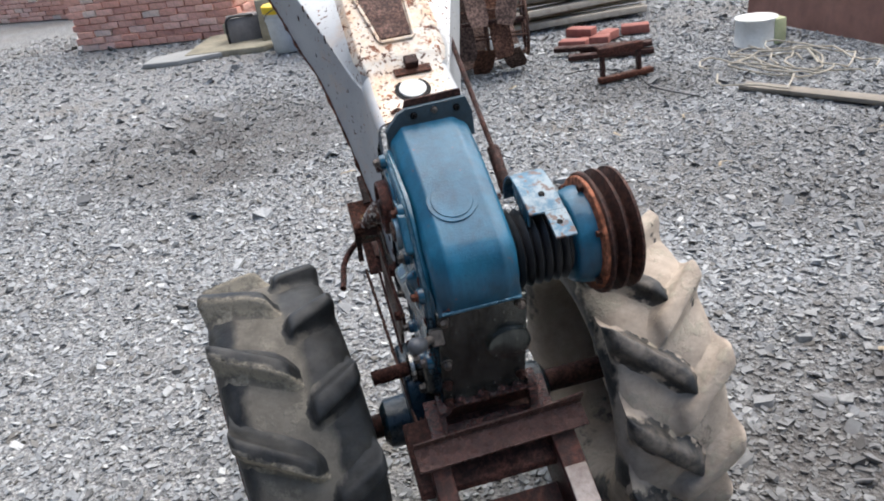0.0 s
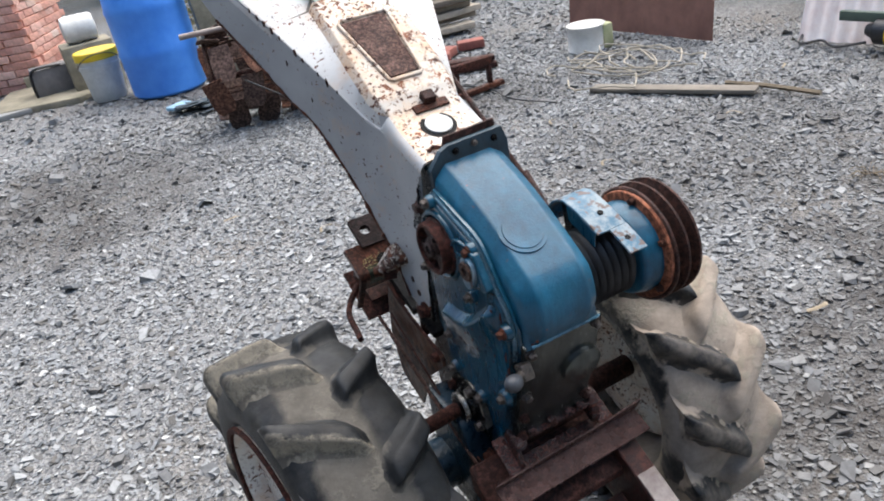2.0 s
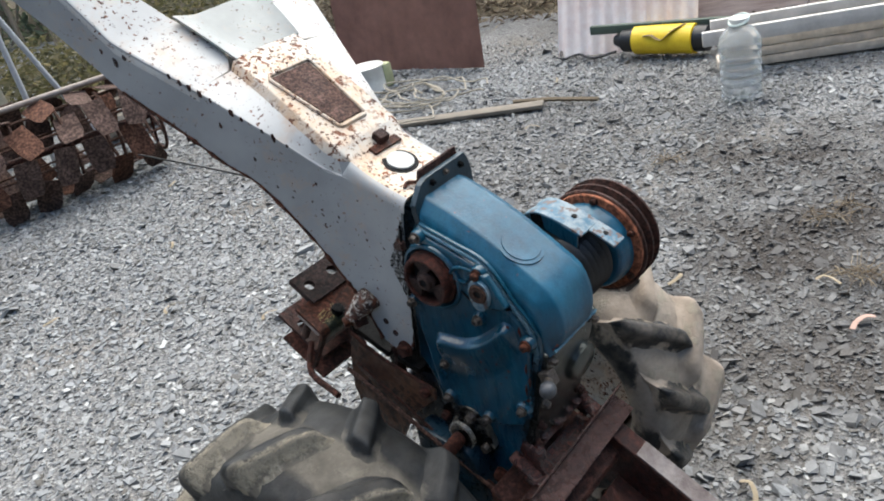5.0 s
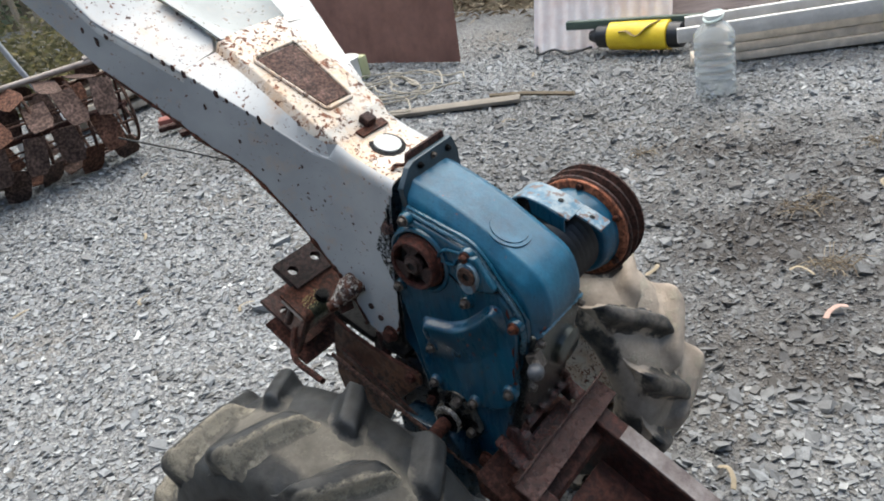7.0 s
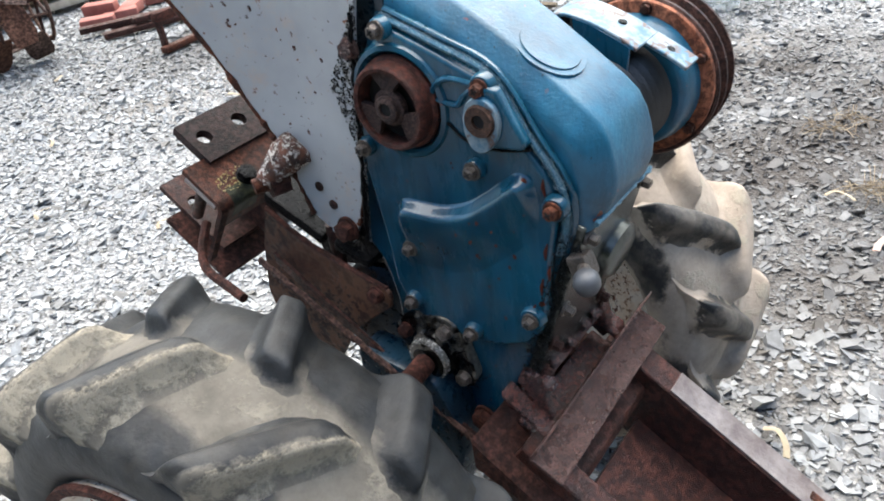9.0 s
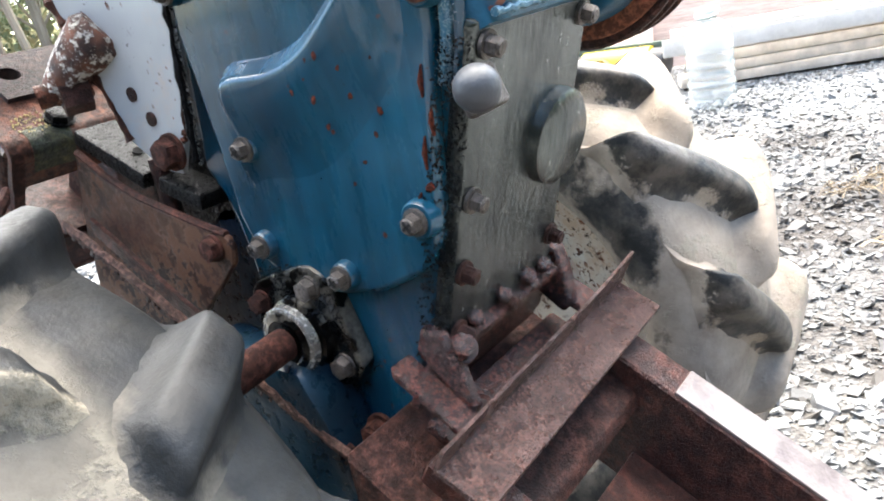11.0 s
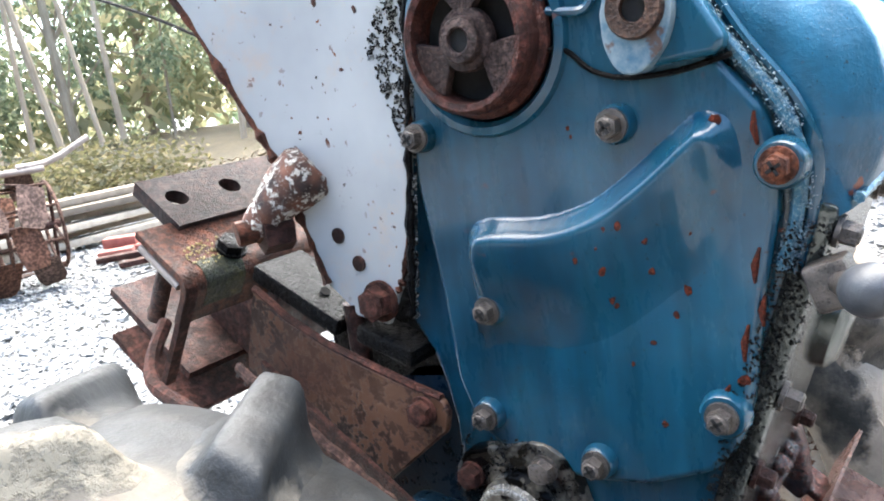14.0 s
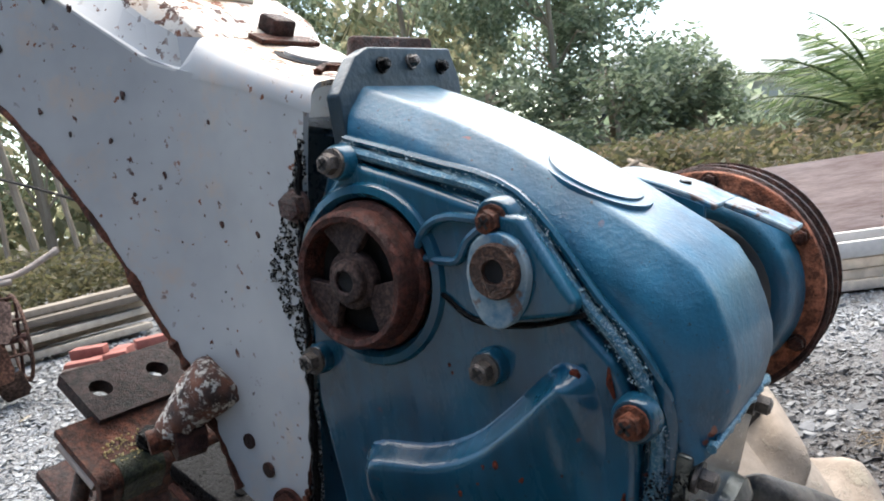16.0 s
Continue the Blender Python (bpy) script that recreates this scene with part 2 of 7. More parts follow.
PALEWOOD = mat_rand("pale_planks", ((0.0, srgb(188, 170, 152)), (0.5, srgb(216, 200, 182)), (1.0, srgb(236, 224, 208))), 14, 0.8, "object")
GREYPLANK = mat_rand("weathered_planks", ((0.0, srgb(104, 94, 82)), (0.5, srgb(146, 134, 118)), (1.0, srgb(192, 180, 162))), 14, 0.85, "object")
BARREL = mat_plain("blue_plastic", srgb(54, 126, 220), srgb(88, 160, 242), 3, 0.45, 0, 0.05)
WHITEPL = mat_plain("dirty_white_plastic", srgb(188, 186, 178), srgb(222, 221, 214), 12, 0.5)
YELLOWPL = mat_plain("yellow_plastic", srgb(216, 176, 30), srgb(238, 206, 48), 14, 0.45)
CONCRETE = mat_plain("mossy_concrete", srgb(104, 98, 82), srgb(158, 150, 130), 6, 0.9, 0, 0.5, 0.006)
ROPE = mat_plain("frayed_rope", srgb(132, 124, 110), srgb(176, 168, 152), 60, 0.9)
TRUNK = mat_plain("pale_bark", srgb(112, 98, 82), srgb(160, 146, 126), 6, 0.9, 0, 0.7, 0.01, (1, 1, 0.3))
DRY = mat_rand("dry_litter", ((0.0, srgb(80, 68, 54)), (0.5, srgb(120, 104, 84)), (1.0, srgb(158, 144, 120))), 30, 0.9)


def mat_leaf(name, stops):
    m = Mat(name)
    col = m.ramp(m.island(), *stops)
    m.done(col, 0.55, 0.0)
    tr = m.t.nodes.new("ShaderNodeBsdfTranslucent")
    m.link(col, tr.inputs[0])
    mx = m.t.nodes.new("ShaderNodeMixShader")
    mx.inputs[0].default_value = 0.62
    m.link(m.b.outputs[0], mx.inputs[1])
    m.link(tr.outputs[0], mx.inputs[2])
    m.link(mx.outputs[0], m.t.nodes["Material Output"].inputs["Surface"])
    return m.m


DARKLEAF = mat_leaf("deep_green_leaves", ((0.0, srgb(34, 46, 30)), (0.6, srgb(58, 72, 46)), (1.0, srgb(84, 94, 64))))
# the next three leaf colours are paled to carry the haze of distance
LEAF = mat_leaf("hazed_tree_leaves", ((0.0, srgb(80, 92, 72)), (0.5, srgb(110, 122, 96)), (0.85, srgb(140, 150, 122)), (1.0, srgb(172, 178, 150))))
GUMLEAF = mat_leaf("hazed_grey_green_leaves", ((0.0, srgb(90, 104, 84)), (0.5, srgb(124, 138, 112)), (1.0, srgb(164, 172, 146))))
THICKET = mat_leaf("hazed_olive_leaves", ((0.0, srgb(100, 106, 80)), (0.5, srgb(134, 136, 106)), (1.0, srgb(172, 164, 134))))
PALMLEAF = mat_leaf("palm_leaflets", ((0.0, srgb(66, 84, 56)), (0.6, srgb(96, 112, 78)), (1.0, srgb(146, 154, 112))))
PALECLAY = ((128, 116, 104), (172, 158, 143))
BANKLEAF = mat_leaf("yellow_green_leaves", ((0.0, srgb(66, 70, 46)), (0.5, srgb(92, 92, 64)), (0.85, srgb(118, 108, 82)), (1.0, srgb(134, 116, 94))))
CARCASS2 = mat_rubber("thick_dried_mud_rubber", 0.66, 0.03, 7, 0.0, 0.0, (0.03, 0.106, 9.0), clay=PALECLAY)
LUG2 = mat_rubber("half_muddy_rubber_lug", 0.435, 0.02, 11, 0.0, 2.5, clay=PALECLAY)
LUG2OUT = mat_rubber("mud_caked_rubber_lug", 0.59, 0.012, 9, clay=PALECLAY)


def mat_strap():
    m = Mat("pitted_olive_rust")
    base = m.ramp(m.noise(9, 5, 0.6), (0.3, srgb(70, 42, 32)), (0.7, srgb(98, 69, 52)))
    pits = m.ramp(m.noise(95, 5, 0.7), (0.48, 0.0), (0.52, 1.0))
    zone = m.ramp(m.noise(12, 3, 0.5, None, 2.0), (0.40, 0.35), (0.56, 1.0))
    p = m.math("MULTIPLY", pits, zone)
    col = m.mix(p, base, srgb(34, 21, 18))
    m.bump(m.math("SUBTRACT", m.noise(120, 4), m.math("MULTIPLY", p, 0.8)), 0.5, 0.002)
    return m.done(col, m.ramp(m.noise(14, 4), (0.4, 0.38), (0.6, 0.7)), 0.1, Specular_IOR_Level=0.2)


def mat_wet_steel():
    """Bare grey steel under wet black oil."""
    m = Mat("oil_soaked_steel")
    oil = m.ramp(m.noise(30, 5, 0.6), (0.47, 1.0), (0.54, 0.0))
    col = m.mix(oil, m.ramp(m.noise(160, 3), (0.3, srgb(66, 62, 56)), (0.7, srgb(116, 111, 102))), srgb(9, 9, 9))
    m.bump(m.math("ADD", m.math("MULTIPLY", m.noise(60, 4, 0.6), 0.3), m.math("MULTIPLY", oil, 0.4)), 0.3, 0.0010)
    return m.done(col, 0.12, 0.35)


def mat_seam():
    m = Mat("scraped_casting_edge")
    f = m.ramp(m.noise(480, 4, 0.75), (0.50, 0.0), (0.68, 1.0))
    col = m.mix(f, srgb(44, 92, 112), srgb(132, 148, 150))
    m.bump(m.noise(260, 4, 0.7), 0.8, 0.0015)
    return m.done(col, 0.3, 0.3)


PALEBAR = mat_plain("weathered_brown_pipe", srgb(112, 98, 88), srgb(164, 152, 142), 14, 0.6)
STRAP = mat_strap()
FOOTRUST = mat_rust("wet_red_brown_rust", srgb(48, 24, 20), srgb(116, 66, 55), 34, 0.26, 0.16, 0.6)
DRUMRIM = mat_rust("pale_flaking_rust", srgb(146, 86, 60), srgb(206, 140, 108), 20, 0.75)
PLATE = mat_rust("grey_brown_worn_plate", srgb(84, 62, 55), srgb(148, 118, 106), 34, 0.75, 0.15)
WETSTEEL = mat_wet_steel()
FLANGE = mat_plain("grimy_blue_flange", srgb(14, 30, 38), srgb(38, 62, 74), 24, 0.45, 0.0, 0.5)
# near-black on solid discs and bars, painting the shade inside holes and recesses
HOLESHADE = mat_plain("hole_shade", srgb(9, 8, 8), srgb(22, 18, 16), 40, 0.95)
HITCH = mat_rust("purple_black_rust", srgb(38, 27, 26), srgb(86, 61, 55), 26, 0.75, 0.15)
SEAM = mat_seam()
HUBRED = mat_rust("smooth_red_rust", srgb(76, 43, 36), srgb(112, 68, 57), 30, 0.55, 0.2)
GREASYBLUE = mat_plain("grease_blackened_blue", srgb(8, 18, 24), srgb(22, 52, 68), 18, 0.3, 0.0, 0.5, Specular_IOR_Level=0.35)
UNDERLEAF = mat_leaf("dull_undergrowth_leaves", ((0.0, srgb(70, 70, 48)), (0.5, srgb(92, 90, 62)), (0.85, srgb(114, 106, 76)), (1.0, srgb(138, 128, 96))))


def mat_flaking():
    m = Mat("flaking_white_on_rust")
    f = m.ramp(m.noise(150, 6, 0.75), (0.51, 0.0), (0.57, 1.0))
    rust = m.ramp(m.noise(60, 4), (0.35, srgb(46, 31, 26)), (0.65, srgb(112, 68, 48)))
    col = m.mix(f, rust, srgb(204, 196, 184))
    m.bump(m.math("ADD", m.noise(160, 5, 0.7), f), 0.8, 0.002)
    return m.done(col, 0.75)


FLAKING = mat_flaking()


def mat_scuffed():
    m = Mat("scuffed_blue_grey_paint")
    f = m.ramp(m.noise(34, 5, 0.7), (0.42, 0.0), (0.58, 1.0))
    col = m.mix(f, srgb(30, 84, 108), srgb(112, 126, 132))
    spots = m.ramp(m.noise(60, 4, 0.65, None, 4.0), (0.56, 0.0), (0.62, 1.0))
    col = m.mix(spots, col, srgb(74, 56, 50))
    m.bump(m.noise(140, 4), 0.4, 0.001)
    return m.done(col, 0.5)


SCUFFED = mat_scuffed()


# ---- mesh helpers ----
def part(name, bm, material, parent=None, label="", smooth=True, sharp=38):
    me = bpy.data.meshes.new(name)
    bm.normal_update()
    bm.to_mesh(me)
    bm.free()
    me.materials.append(material)
    if smooth:
        for p in me.polygons:
            p.use_smooth = True
        me.set_sharp_from_angle(angle=radians(sharp))
    ob = new(name, me)
    if parent is not None:
        ob.parent = parent
    if label:
        ob["label"] = label
    return ob


def thing(name, label, category, at=(0, 0, 0), group="", kind=""):
    ob = new(name)
    ob.location = at
    ob.empty_display_size = 0.05
    bpy.context.view_layer.update()
    return tagged(ob, label, category, group, kind)


def under(ob, parent):
    """Parents a part whose mesh is in world metres under a thing that stands elsewhere."""
    ob.parent = parent
    ob.matrix_parent_inverse = Matrix.Translation(-parent.location)
    return ob


def shape(bm=None):
    return bm or bmesh.new()


def bevel_all(bm, w, seg=2, angle=25):
    edges = [e for e in bm.edges if len(e.link_faces) == 2 and e.calc_face_angle(0) > radians(angle)]
    if edges and w > 0:
        bmesh.ops.bevel(bm, geom=edges, offset=w, segments=seg, profile=0.5, affect="EDGES", clamp_overlap=True)
    return bm


def box(bm, size, at=(0, 0, 0), rot=None):
    m = Matrix.Translation(at) @ (rot.to_4x4() if rot else Matrix()) @ Matrix.Diagonal((*size, 1))
    bmesh.ops.create_cube(bm, size=1, matrix=m)
    return bm


def bbox(size, at=(0, 0, 0), bev=0.004, rot=None, seg=2):
    b = box(bmesh.new(), size)
    bevel_all(b, bev, seg)
    bmesh.ops.transform(b, matrix=Matrix.Translation(at) @ (rot.to_4x4() if rot else Matrix()), verts=b.verts)
    return b


def prism(pts, x0, x1, bev=0.0, seg=2, axis="x"):
    """A polygon of (y, z) pushed from x0 to x1; axis 'z' takes (x, y) and pushes up."""
    b = bmesh.new()
    if axis == "x":
        lo, hi = [b.verts.new((x0, p[0], p[1])) for p in pts], [b.verts.new((x1, p[0], p[1])) for p in pts]
    elif axis == "y":
        lo, hi = [b.verts.new((p[0], x0, p[1])) for p in pts], [b.verts.new((p[0], x1, p[1])) for p in pts]
    else:
        lo, hi = [b.verts.new((p[0], p[1], x0)) for p in pts], [b.verts.new((p[0], p[1], x1)) for p in pts]
    n = len(pts)
    b.faces.new(lo)
    b.faces.new(hi[::-1])
    for i in range(n):
        b.faces.new((lo[i], hi[i], hi[(i + 1) % n], lo[(i + 1) % n]))
    bmesh.ops.recalc_face_normals(b, faces=b.faces)
    if bev:
        bevel_all(b, bev, seg, 18)
    return b


def lathe(profile, at, axis="x", seg=32, closed=False, bm=None):
    """Profile of (along, radius) turned round an axis through at."""
    b = shape(bm)
    rings = []
    for a, r in profile:
        ring = []
        for i in range(seg):
            c, s = math.cos(2 * math.pi * i / seg) * r, math.sin(2 * math.pi * i / seg) * r
            p = {"x": (a, c, s), "y": (c, a, s), "z": (c, s, a)}[axis]
            ring.append(b.verts.new(Vector(at) + Vector(p)))
        rings.append(ring)
    pairs = list(zip(rings, rings[1:])) + ([(rings[-1], rings[0])] if closed else [])
    for r0, r1 in pairs:
        for i in range(seg):
            b.faces.new((r0[i], r0[(i + 1) % seg], r1[(i + 1) % seg], r1[i]))
    if not closed:
        b.faces.new(rings[0])
        b.faces.new(rings[-1][::-1])
    bmesh.ops.recalc_face_normals(b, faces=b.faces)
    return b


def rod(p, q, r0, r1=None, seg=12, bm=None):
    b = shape(bm)
    p, q = Vector(p), Vector(q)
    m = Matrix.Translation((p + q) / 2) @ (q - p).to_track_quat("Z", "Y").to_matrix().to_4x4()
    bmesh.ops.create_cone(b, cap_ends=True, segments=seg, radius1=r0, radius2=r0 if r1 is None else r1, depth=(q - p).length, matrix=m)
    return b


def tube(pts, r, seg=8, bm=None, taper=None, flat=None):
    """A round bar along points; flat = (across, up) half sizes makes it a strip."""
    b = shape(bm)
    pts = [Vector(p) for p in pts]
    rings, up = [], Vector((0.13, 0.21, 0.97))
    for i, p in enumerate(pts):
        d = (pts[min(i + 1, len(pts) - 1)] - pts[max(i - 1, 0)]).normalized()
        s = d.cross(up)
        s = s.normalized() if s.length > 1e-4 else Vector((1, 0, 0))
        u = s.cross(d).normalized()
        k = r * (taper[i] if taper else 1)
        rings.append([b.verts.new(p + (s * math.cos(2 * math.pi * j / seg) * (flat[0] if flat else k) + u * math.sin(2 * math.pi * j / seg) * (flat[1] if flat else k))) for j in range(seg)])
    for r0, r1 in zip(rings, rings[1:]):
        for j in range(seg):
            b.faces.new((r0[j], r0[(j + 1) % seg], r1[(j + 1) % seg], r1[j]))
    b.faces.new(rings[0])
    b.faces.new(rings[-1][::-1])
    bmesh.ops.recalc_face_normals(b, faces=b.faces)
    return b


def smooth_path(pts, n=6):
    """Catmull-Rom through points."""
    pts = [Vector(p) for p in pts]
    ext = [2 * pts[0] - pts[1]] + pts + [2 * pts[-1] - pts[-2]]
    out = []
    for i in range(1, len(ext) - 2):
        a, b, c, d = ext[i - 1:i + 3]
        for k in range(n):
            t = k / n
            out.append(0.5 * ((2 * b) + (c - a) * t + (2 * a - 5 * b + 4 * c - d) * t * t + (3 * b - a - 3 * c + d) * t ** 3))
    out.append(pts[-1])
    return out


def hex_head(at, d, r, h, washer=1.35):
    """A hexagon bolt head on a washer, standing out along d."""
    d = Vector(d).normalized()
    b = rod(Vector(at), Vector(at) + d * h * 0.25, r * washer, seg=18)
    rod(Vector(at) + d * h * 0.2, Vector(at) + d * h, r, r * 0.96, seg=6, bm=b)
    rod(Vector(at) + d * h, Vector(at) + d * h * 1.12, r * 0.8, r * 0.62, seg=12, bm=b)
    return b


def cross_head(at, d, r, h):
    """A flanged hexagon head; dark raised bars paint the shade of a crossed recess."""
    b = hex_head(at, d, r, h)
    d = Vector(d).normalized()
    s = d.cross(Vector((0.2, 0.5, 0.8))).normalized()
    u = d.cross(s)
    tip = Vector(at) + d * h * 1.13
    plain = set(b.faces)
    for a in (s, u):
        m = Matrix((a, a.cross(d), d)).transposed()
        box(b, (r * 1.15, r * 0.24, h * 0.12), tip, m)
    for f in b.faces:
        if f not in plain:
            f.material_index = 1
    return b


def crumbs_mesh(name, points, radii, seed=1):
    """Many small uneven eight-sided crumbs in one mesh."""
    rng = np.random.default_rng(seed)
    p, r = np.array(points, float), np.array(radii, float)
    octa = np.array([(1, 0, 0), (-1, 0, 0), (0, 1, 0), (0, -1, 0), (0, 0, 1), (0, 0, -1)], float)
    v = p[:, None] + octa[None] * r[:, None, None] * rng.uniform(0.55, 1.45, (len(p), 6, 1)) + rng.normal(0, 0.25, (len(p), 6, 3)) * r[:, None, None]
    tri = np.array([(0, 2, 4), (2, 1, 4), (1, 3, 4), (3, 0, 4), (2, 0, 5), (1, 2, 5), (3, 1, 5), (0, 3, 5)])
    f = (np.arange(len(p))[:, None, None] * 6 + tri[None]).reshape(-1, 3)
    me = bpy.data.meshes.new(name)
    me.from_pydata(v.reshape(-1, 3).tolist(), [], f.tolist())
    return me


def crumb_part(name, points, radii, material, parent, label):
    me = crumbs_mesh(name, points, radii)
    me.materials.append(material)
    ob = new(name, me)
    ob.parent = parent
    ob["label"] = label
    return ob


# ---- the walking tractor ----
CX = 0.398
tractor = thing("walking_tractor", "old engineless walking tractor with blue gearbox and chipped white frame", "walking tractor", (CX, 1.17, 0.0))


def tp(name, bm, material, label="", smooth=True):
    ob = under(part(name, bm, material, None, label, smooth), tractor)
    ob.modifiers.new("weighted_normal", "WEIGHTED_NORMAL").keep_sharp = True
    return ob


def sp(name, bm, material, parent, label="", smooth=True):
    """A piece of a tractor part, in world metres; the parts have no turn of their own."""
    ob = part(name, bm, material, parent, label, smooth)
    ob.modifiers.new("weighted_normal", "WEIGHTED_NORMAL").keep_sharp = True
    return ob


LEFT = (-1, 0, 0)

# gear case
case = prism([(1.120, 0.842), (1.150, 0.790), (1.172, 0.700), (1.186, 0.607), (1.192, 0.578), (1.177, 0.557), (1.170, 0.535), (1.165, 0.505), (1.165, 0.430), (1.150, 0.340), (1.100, 0.295), (1.060, 0.320), (1.030, 0.395),
              (0.992, 0.467), (0.956, 0.557), (0.936, 0.640), (0.935, 0.684), (0.943, 0.711), (0.961, 0.735), (0.996, 0.788), (1.052, 0.812), (1.099, 0.834)], 0.336, 0.460, 0.006)
gear_case = tp("gear_case", case, BLUE, "cast blue gear case streaked with oil")

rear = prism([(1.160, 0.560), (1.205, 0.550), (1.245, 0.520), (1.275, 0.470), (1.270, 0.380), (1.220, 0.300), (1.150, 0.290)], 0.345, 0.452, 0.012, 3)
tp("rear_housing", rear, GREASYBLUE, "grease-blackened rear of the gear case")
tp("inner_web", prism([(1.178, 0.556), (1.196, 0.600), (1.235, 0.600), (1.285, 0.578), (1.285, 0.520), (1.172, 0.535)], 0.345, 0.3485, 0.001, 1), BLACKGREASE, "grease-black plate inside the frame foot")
# dark filler added so the gap between case and side plate reads as shade
tp("neck_web", prism([(1.118, 0.846), (1.150, 0.560), (1.205, 0.560), (1.236, 0.600), (1.252, 0.700), (1.270, 0.800), (1.200, 0.868)], 0.352, 0.444, 0.004, 1), GREASYBLUE, "dark filler closing the shaded gap behind the gear case")
# hood over the gears: a rounded cap with a long sloping top
hood_pts = [(1.108, 0.874), (1.055, 0.8485), (1.010, 0.822), (0.976, 0.798), (0.943, 0.7735), (0.912, 0.747), (0.900, 0.715), (0.899, 0.685), (0.912, 0.655), (0.945, 0.640), (1.02, 0.70), (1.108, 0.78)]
crown_path = [(p.y, p.z) for p in smooth_path([(0, y, z) for y, z in hood_pts[:9]], 2)]
hood_pts = crown_path + hood_pts[9:]
TOP = len(crown_path)


def hood_mesh():
    """The cap lofted across x: a flat crown between sloping shoulders."""
    b = bmesh.new()
    n = len(hood_pts)
    cols = []
    for x, drop in ((0.337, 0.0185), (0.359, 0.0), (0.438, 0.0), (0.462, 0.0150)):
        col = []
        for i, (y, z) in enumerate(hood_pts):
            y0, z0 = hood_pts[max(i - 1, 0)]
            y1, z1 = hood_pts[min(i + 1, TOP - 1)]
            nv = Vector((-(z0 - z1), y0 - y1)).normalized() if i < TOP else Vector((0, 0))
            k = drop if i < TOP - 1 else 0.0
            col.append(b.verts.new((x, y - nv.x * k, z - nv.y * k)))
        cols.append(col)
    for c0, c1 in zip(cols, cols[1:]):
        for i in range(n):
            b.faces.new((c0[i], c0[(i + 1) % n], c1[(i + 1) % n], c1[i]))
    b.faces.new(cols[0])
    b.faces.new(cols[-1][::-1])
    bmesh.ops.recalc_face_normals(b, faces=b.faces)
    rims = [b.edges.get((c[i], c[i + 1])) for c in (cols[0], cols[-1]) for i in range(TOP - 1)]
    crown = [b.edges.get((c[i], c[i + 1])) for c in (cols[1], cols[2]) for i in range(TOP - 1)]
    bmesh.ops.bevel(b, geom=rims, offset=0.009, segments=3, profile=0.5, affect="EDGES", clamp_overlap=True)
    bmesh.ops.bevel(b, geom=[e for e in crown if e.is_valid], offset=0.0035, segments=2, profile=0.5, affect="EDGES", clamp_overlap=True)
    return b


hood = hood_mesh()
gear_hood = tp("gear_hood", hood, HOODBLUE, "rounded blue hood with a sloping top")
slope = (Vector((0, 0.945, 0.769)) - Vector((0, 1.01, 0.822))).normalized()
capn = Vector((0, slope.z, -slope.y)).normalized()
capn = capn if capn.z > 0 else -capn
cap_at = Vector((0.392, 0.975, 0.7962))
capn = (Matrix.Rotation(radians(-6), 3, "X") @ capn).normalized()
cap = rod(cap_at - capn * 0.010, cap_at + capn * 0.0016, 0.0365, 0.0352, 40)
rod(cap_at, cap_at + capn * 0.0030, 0.0300, 0.0288, 40, cap)
sp("cap", cap, HOODBLUE, gear_hood, "raised round cap")
chipped = [(0.342 + 0.116 * k / 24, 0.9095 + 0.0008 * math.sin(k * 1.9), 0.6600 + 0.0008 * math.sin(k * 2.7)) for k in range(25)]
sp("chipped_lip", tube(chipped, 0.0022, 7, taper=[random.choice((0.7, 0.9, 1.0, 1.2)) for _ in chipped]), SEAM, gear_hood, "chipped bare edge along the hood's foot")

# bright cast joint between hood and side cover
seam = smooth_path([(0.331, 1.108, 0.836), (0.330, 1.052, 0.816), (0.330, 0.997, 0.792), (0.330, 0.961, 0.738), (0.330, 0.941, 0.710), (0.330, 0.932, 0.684), (0.331, 0.934, 0.655), (0.331, 0.942, 0.627)], 5)
lip = tp("seam_lip", tube(seam, 0.005, 8, flat=(0.0040, 0.0034)), SEAM, "bare bright edge of the casting joint")
outer_seam = [p + Vector((0.0035, 0, 0)) + Vector((0, -(seam[min(i + 1, len(seam) - 1)] - seam[max(i - 1, 0)]).z, (seam[min(i + 1, len(seam) - 1)] - seam[max(i - 1, 0)]).y)).normalized() * -0.0062 for i, p in enumerate(seam)]
sp("outer_lip", tube(outer_seam, 0.004, 8, flat=(0.0040, 0.0026)), BLUE, lip)

pts, rad = [], []
for k in range(5200):
    q = random.random() * (len(seam) - 1.001)
    i = int(q)
    p = seam[i].lerp(seam[i + 1], q - i)
    if noise.noise(p * 60) < -0.25:
        continue
    d = (seam[i + 1] - seam[i]).normalized()
    pts.append(p + Vector((random.uniform(-0.0040, 0.0005), 0, 0)) + Vector((0, -d.z, d.y)) * random.gauss(-0.0012, 0.0024))
    rad.append(random.uniform(0.0002, 0.0006))
crumb_part("seam_crust", pts, rad, mat_plain("pale_scraped_crust", srgb(60, 96, 112), srgb(140, 156, 160), 200, 0.35, 0.2), lip, "pale scraped crust along the joint")

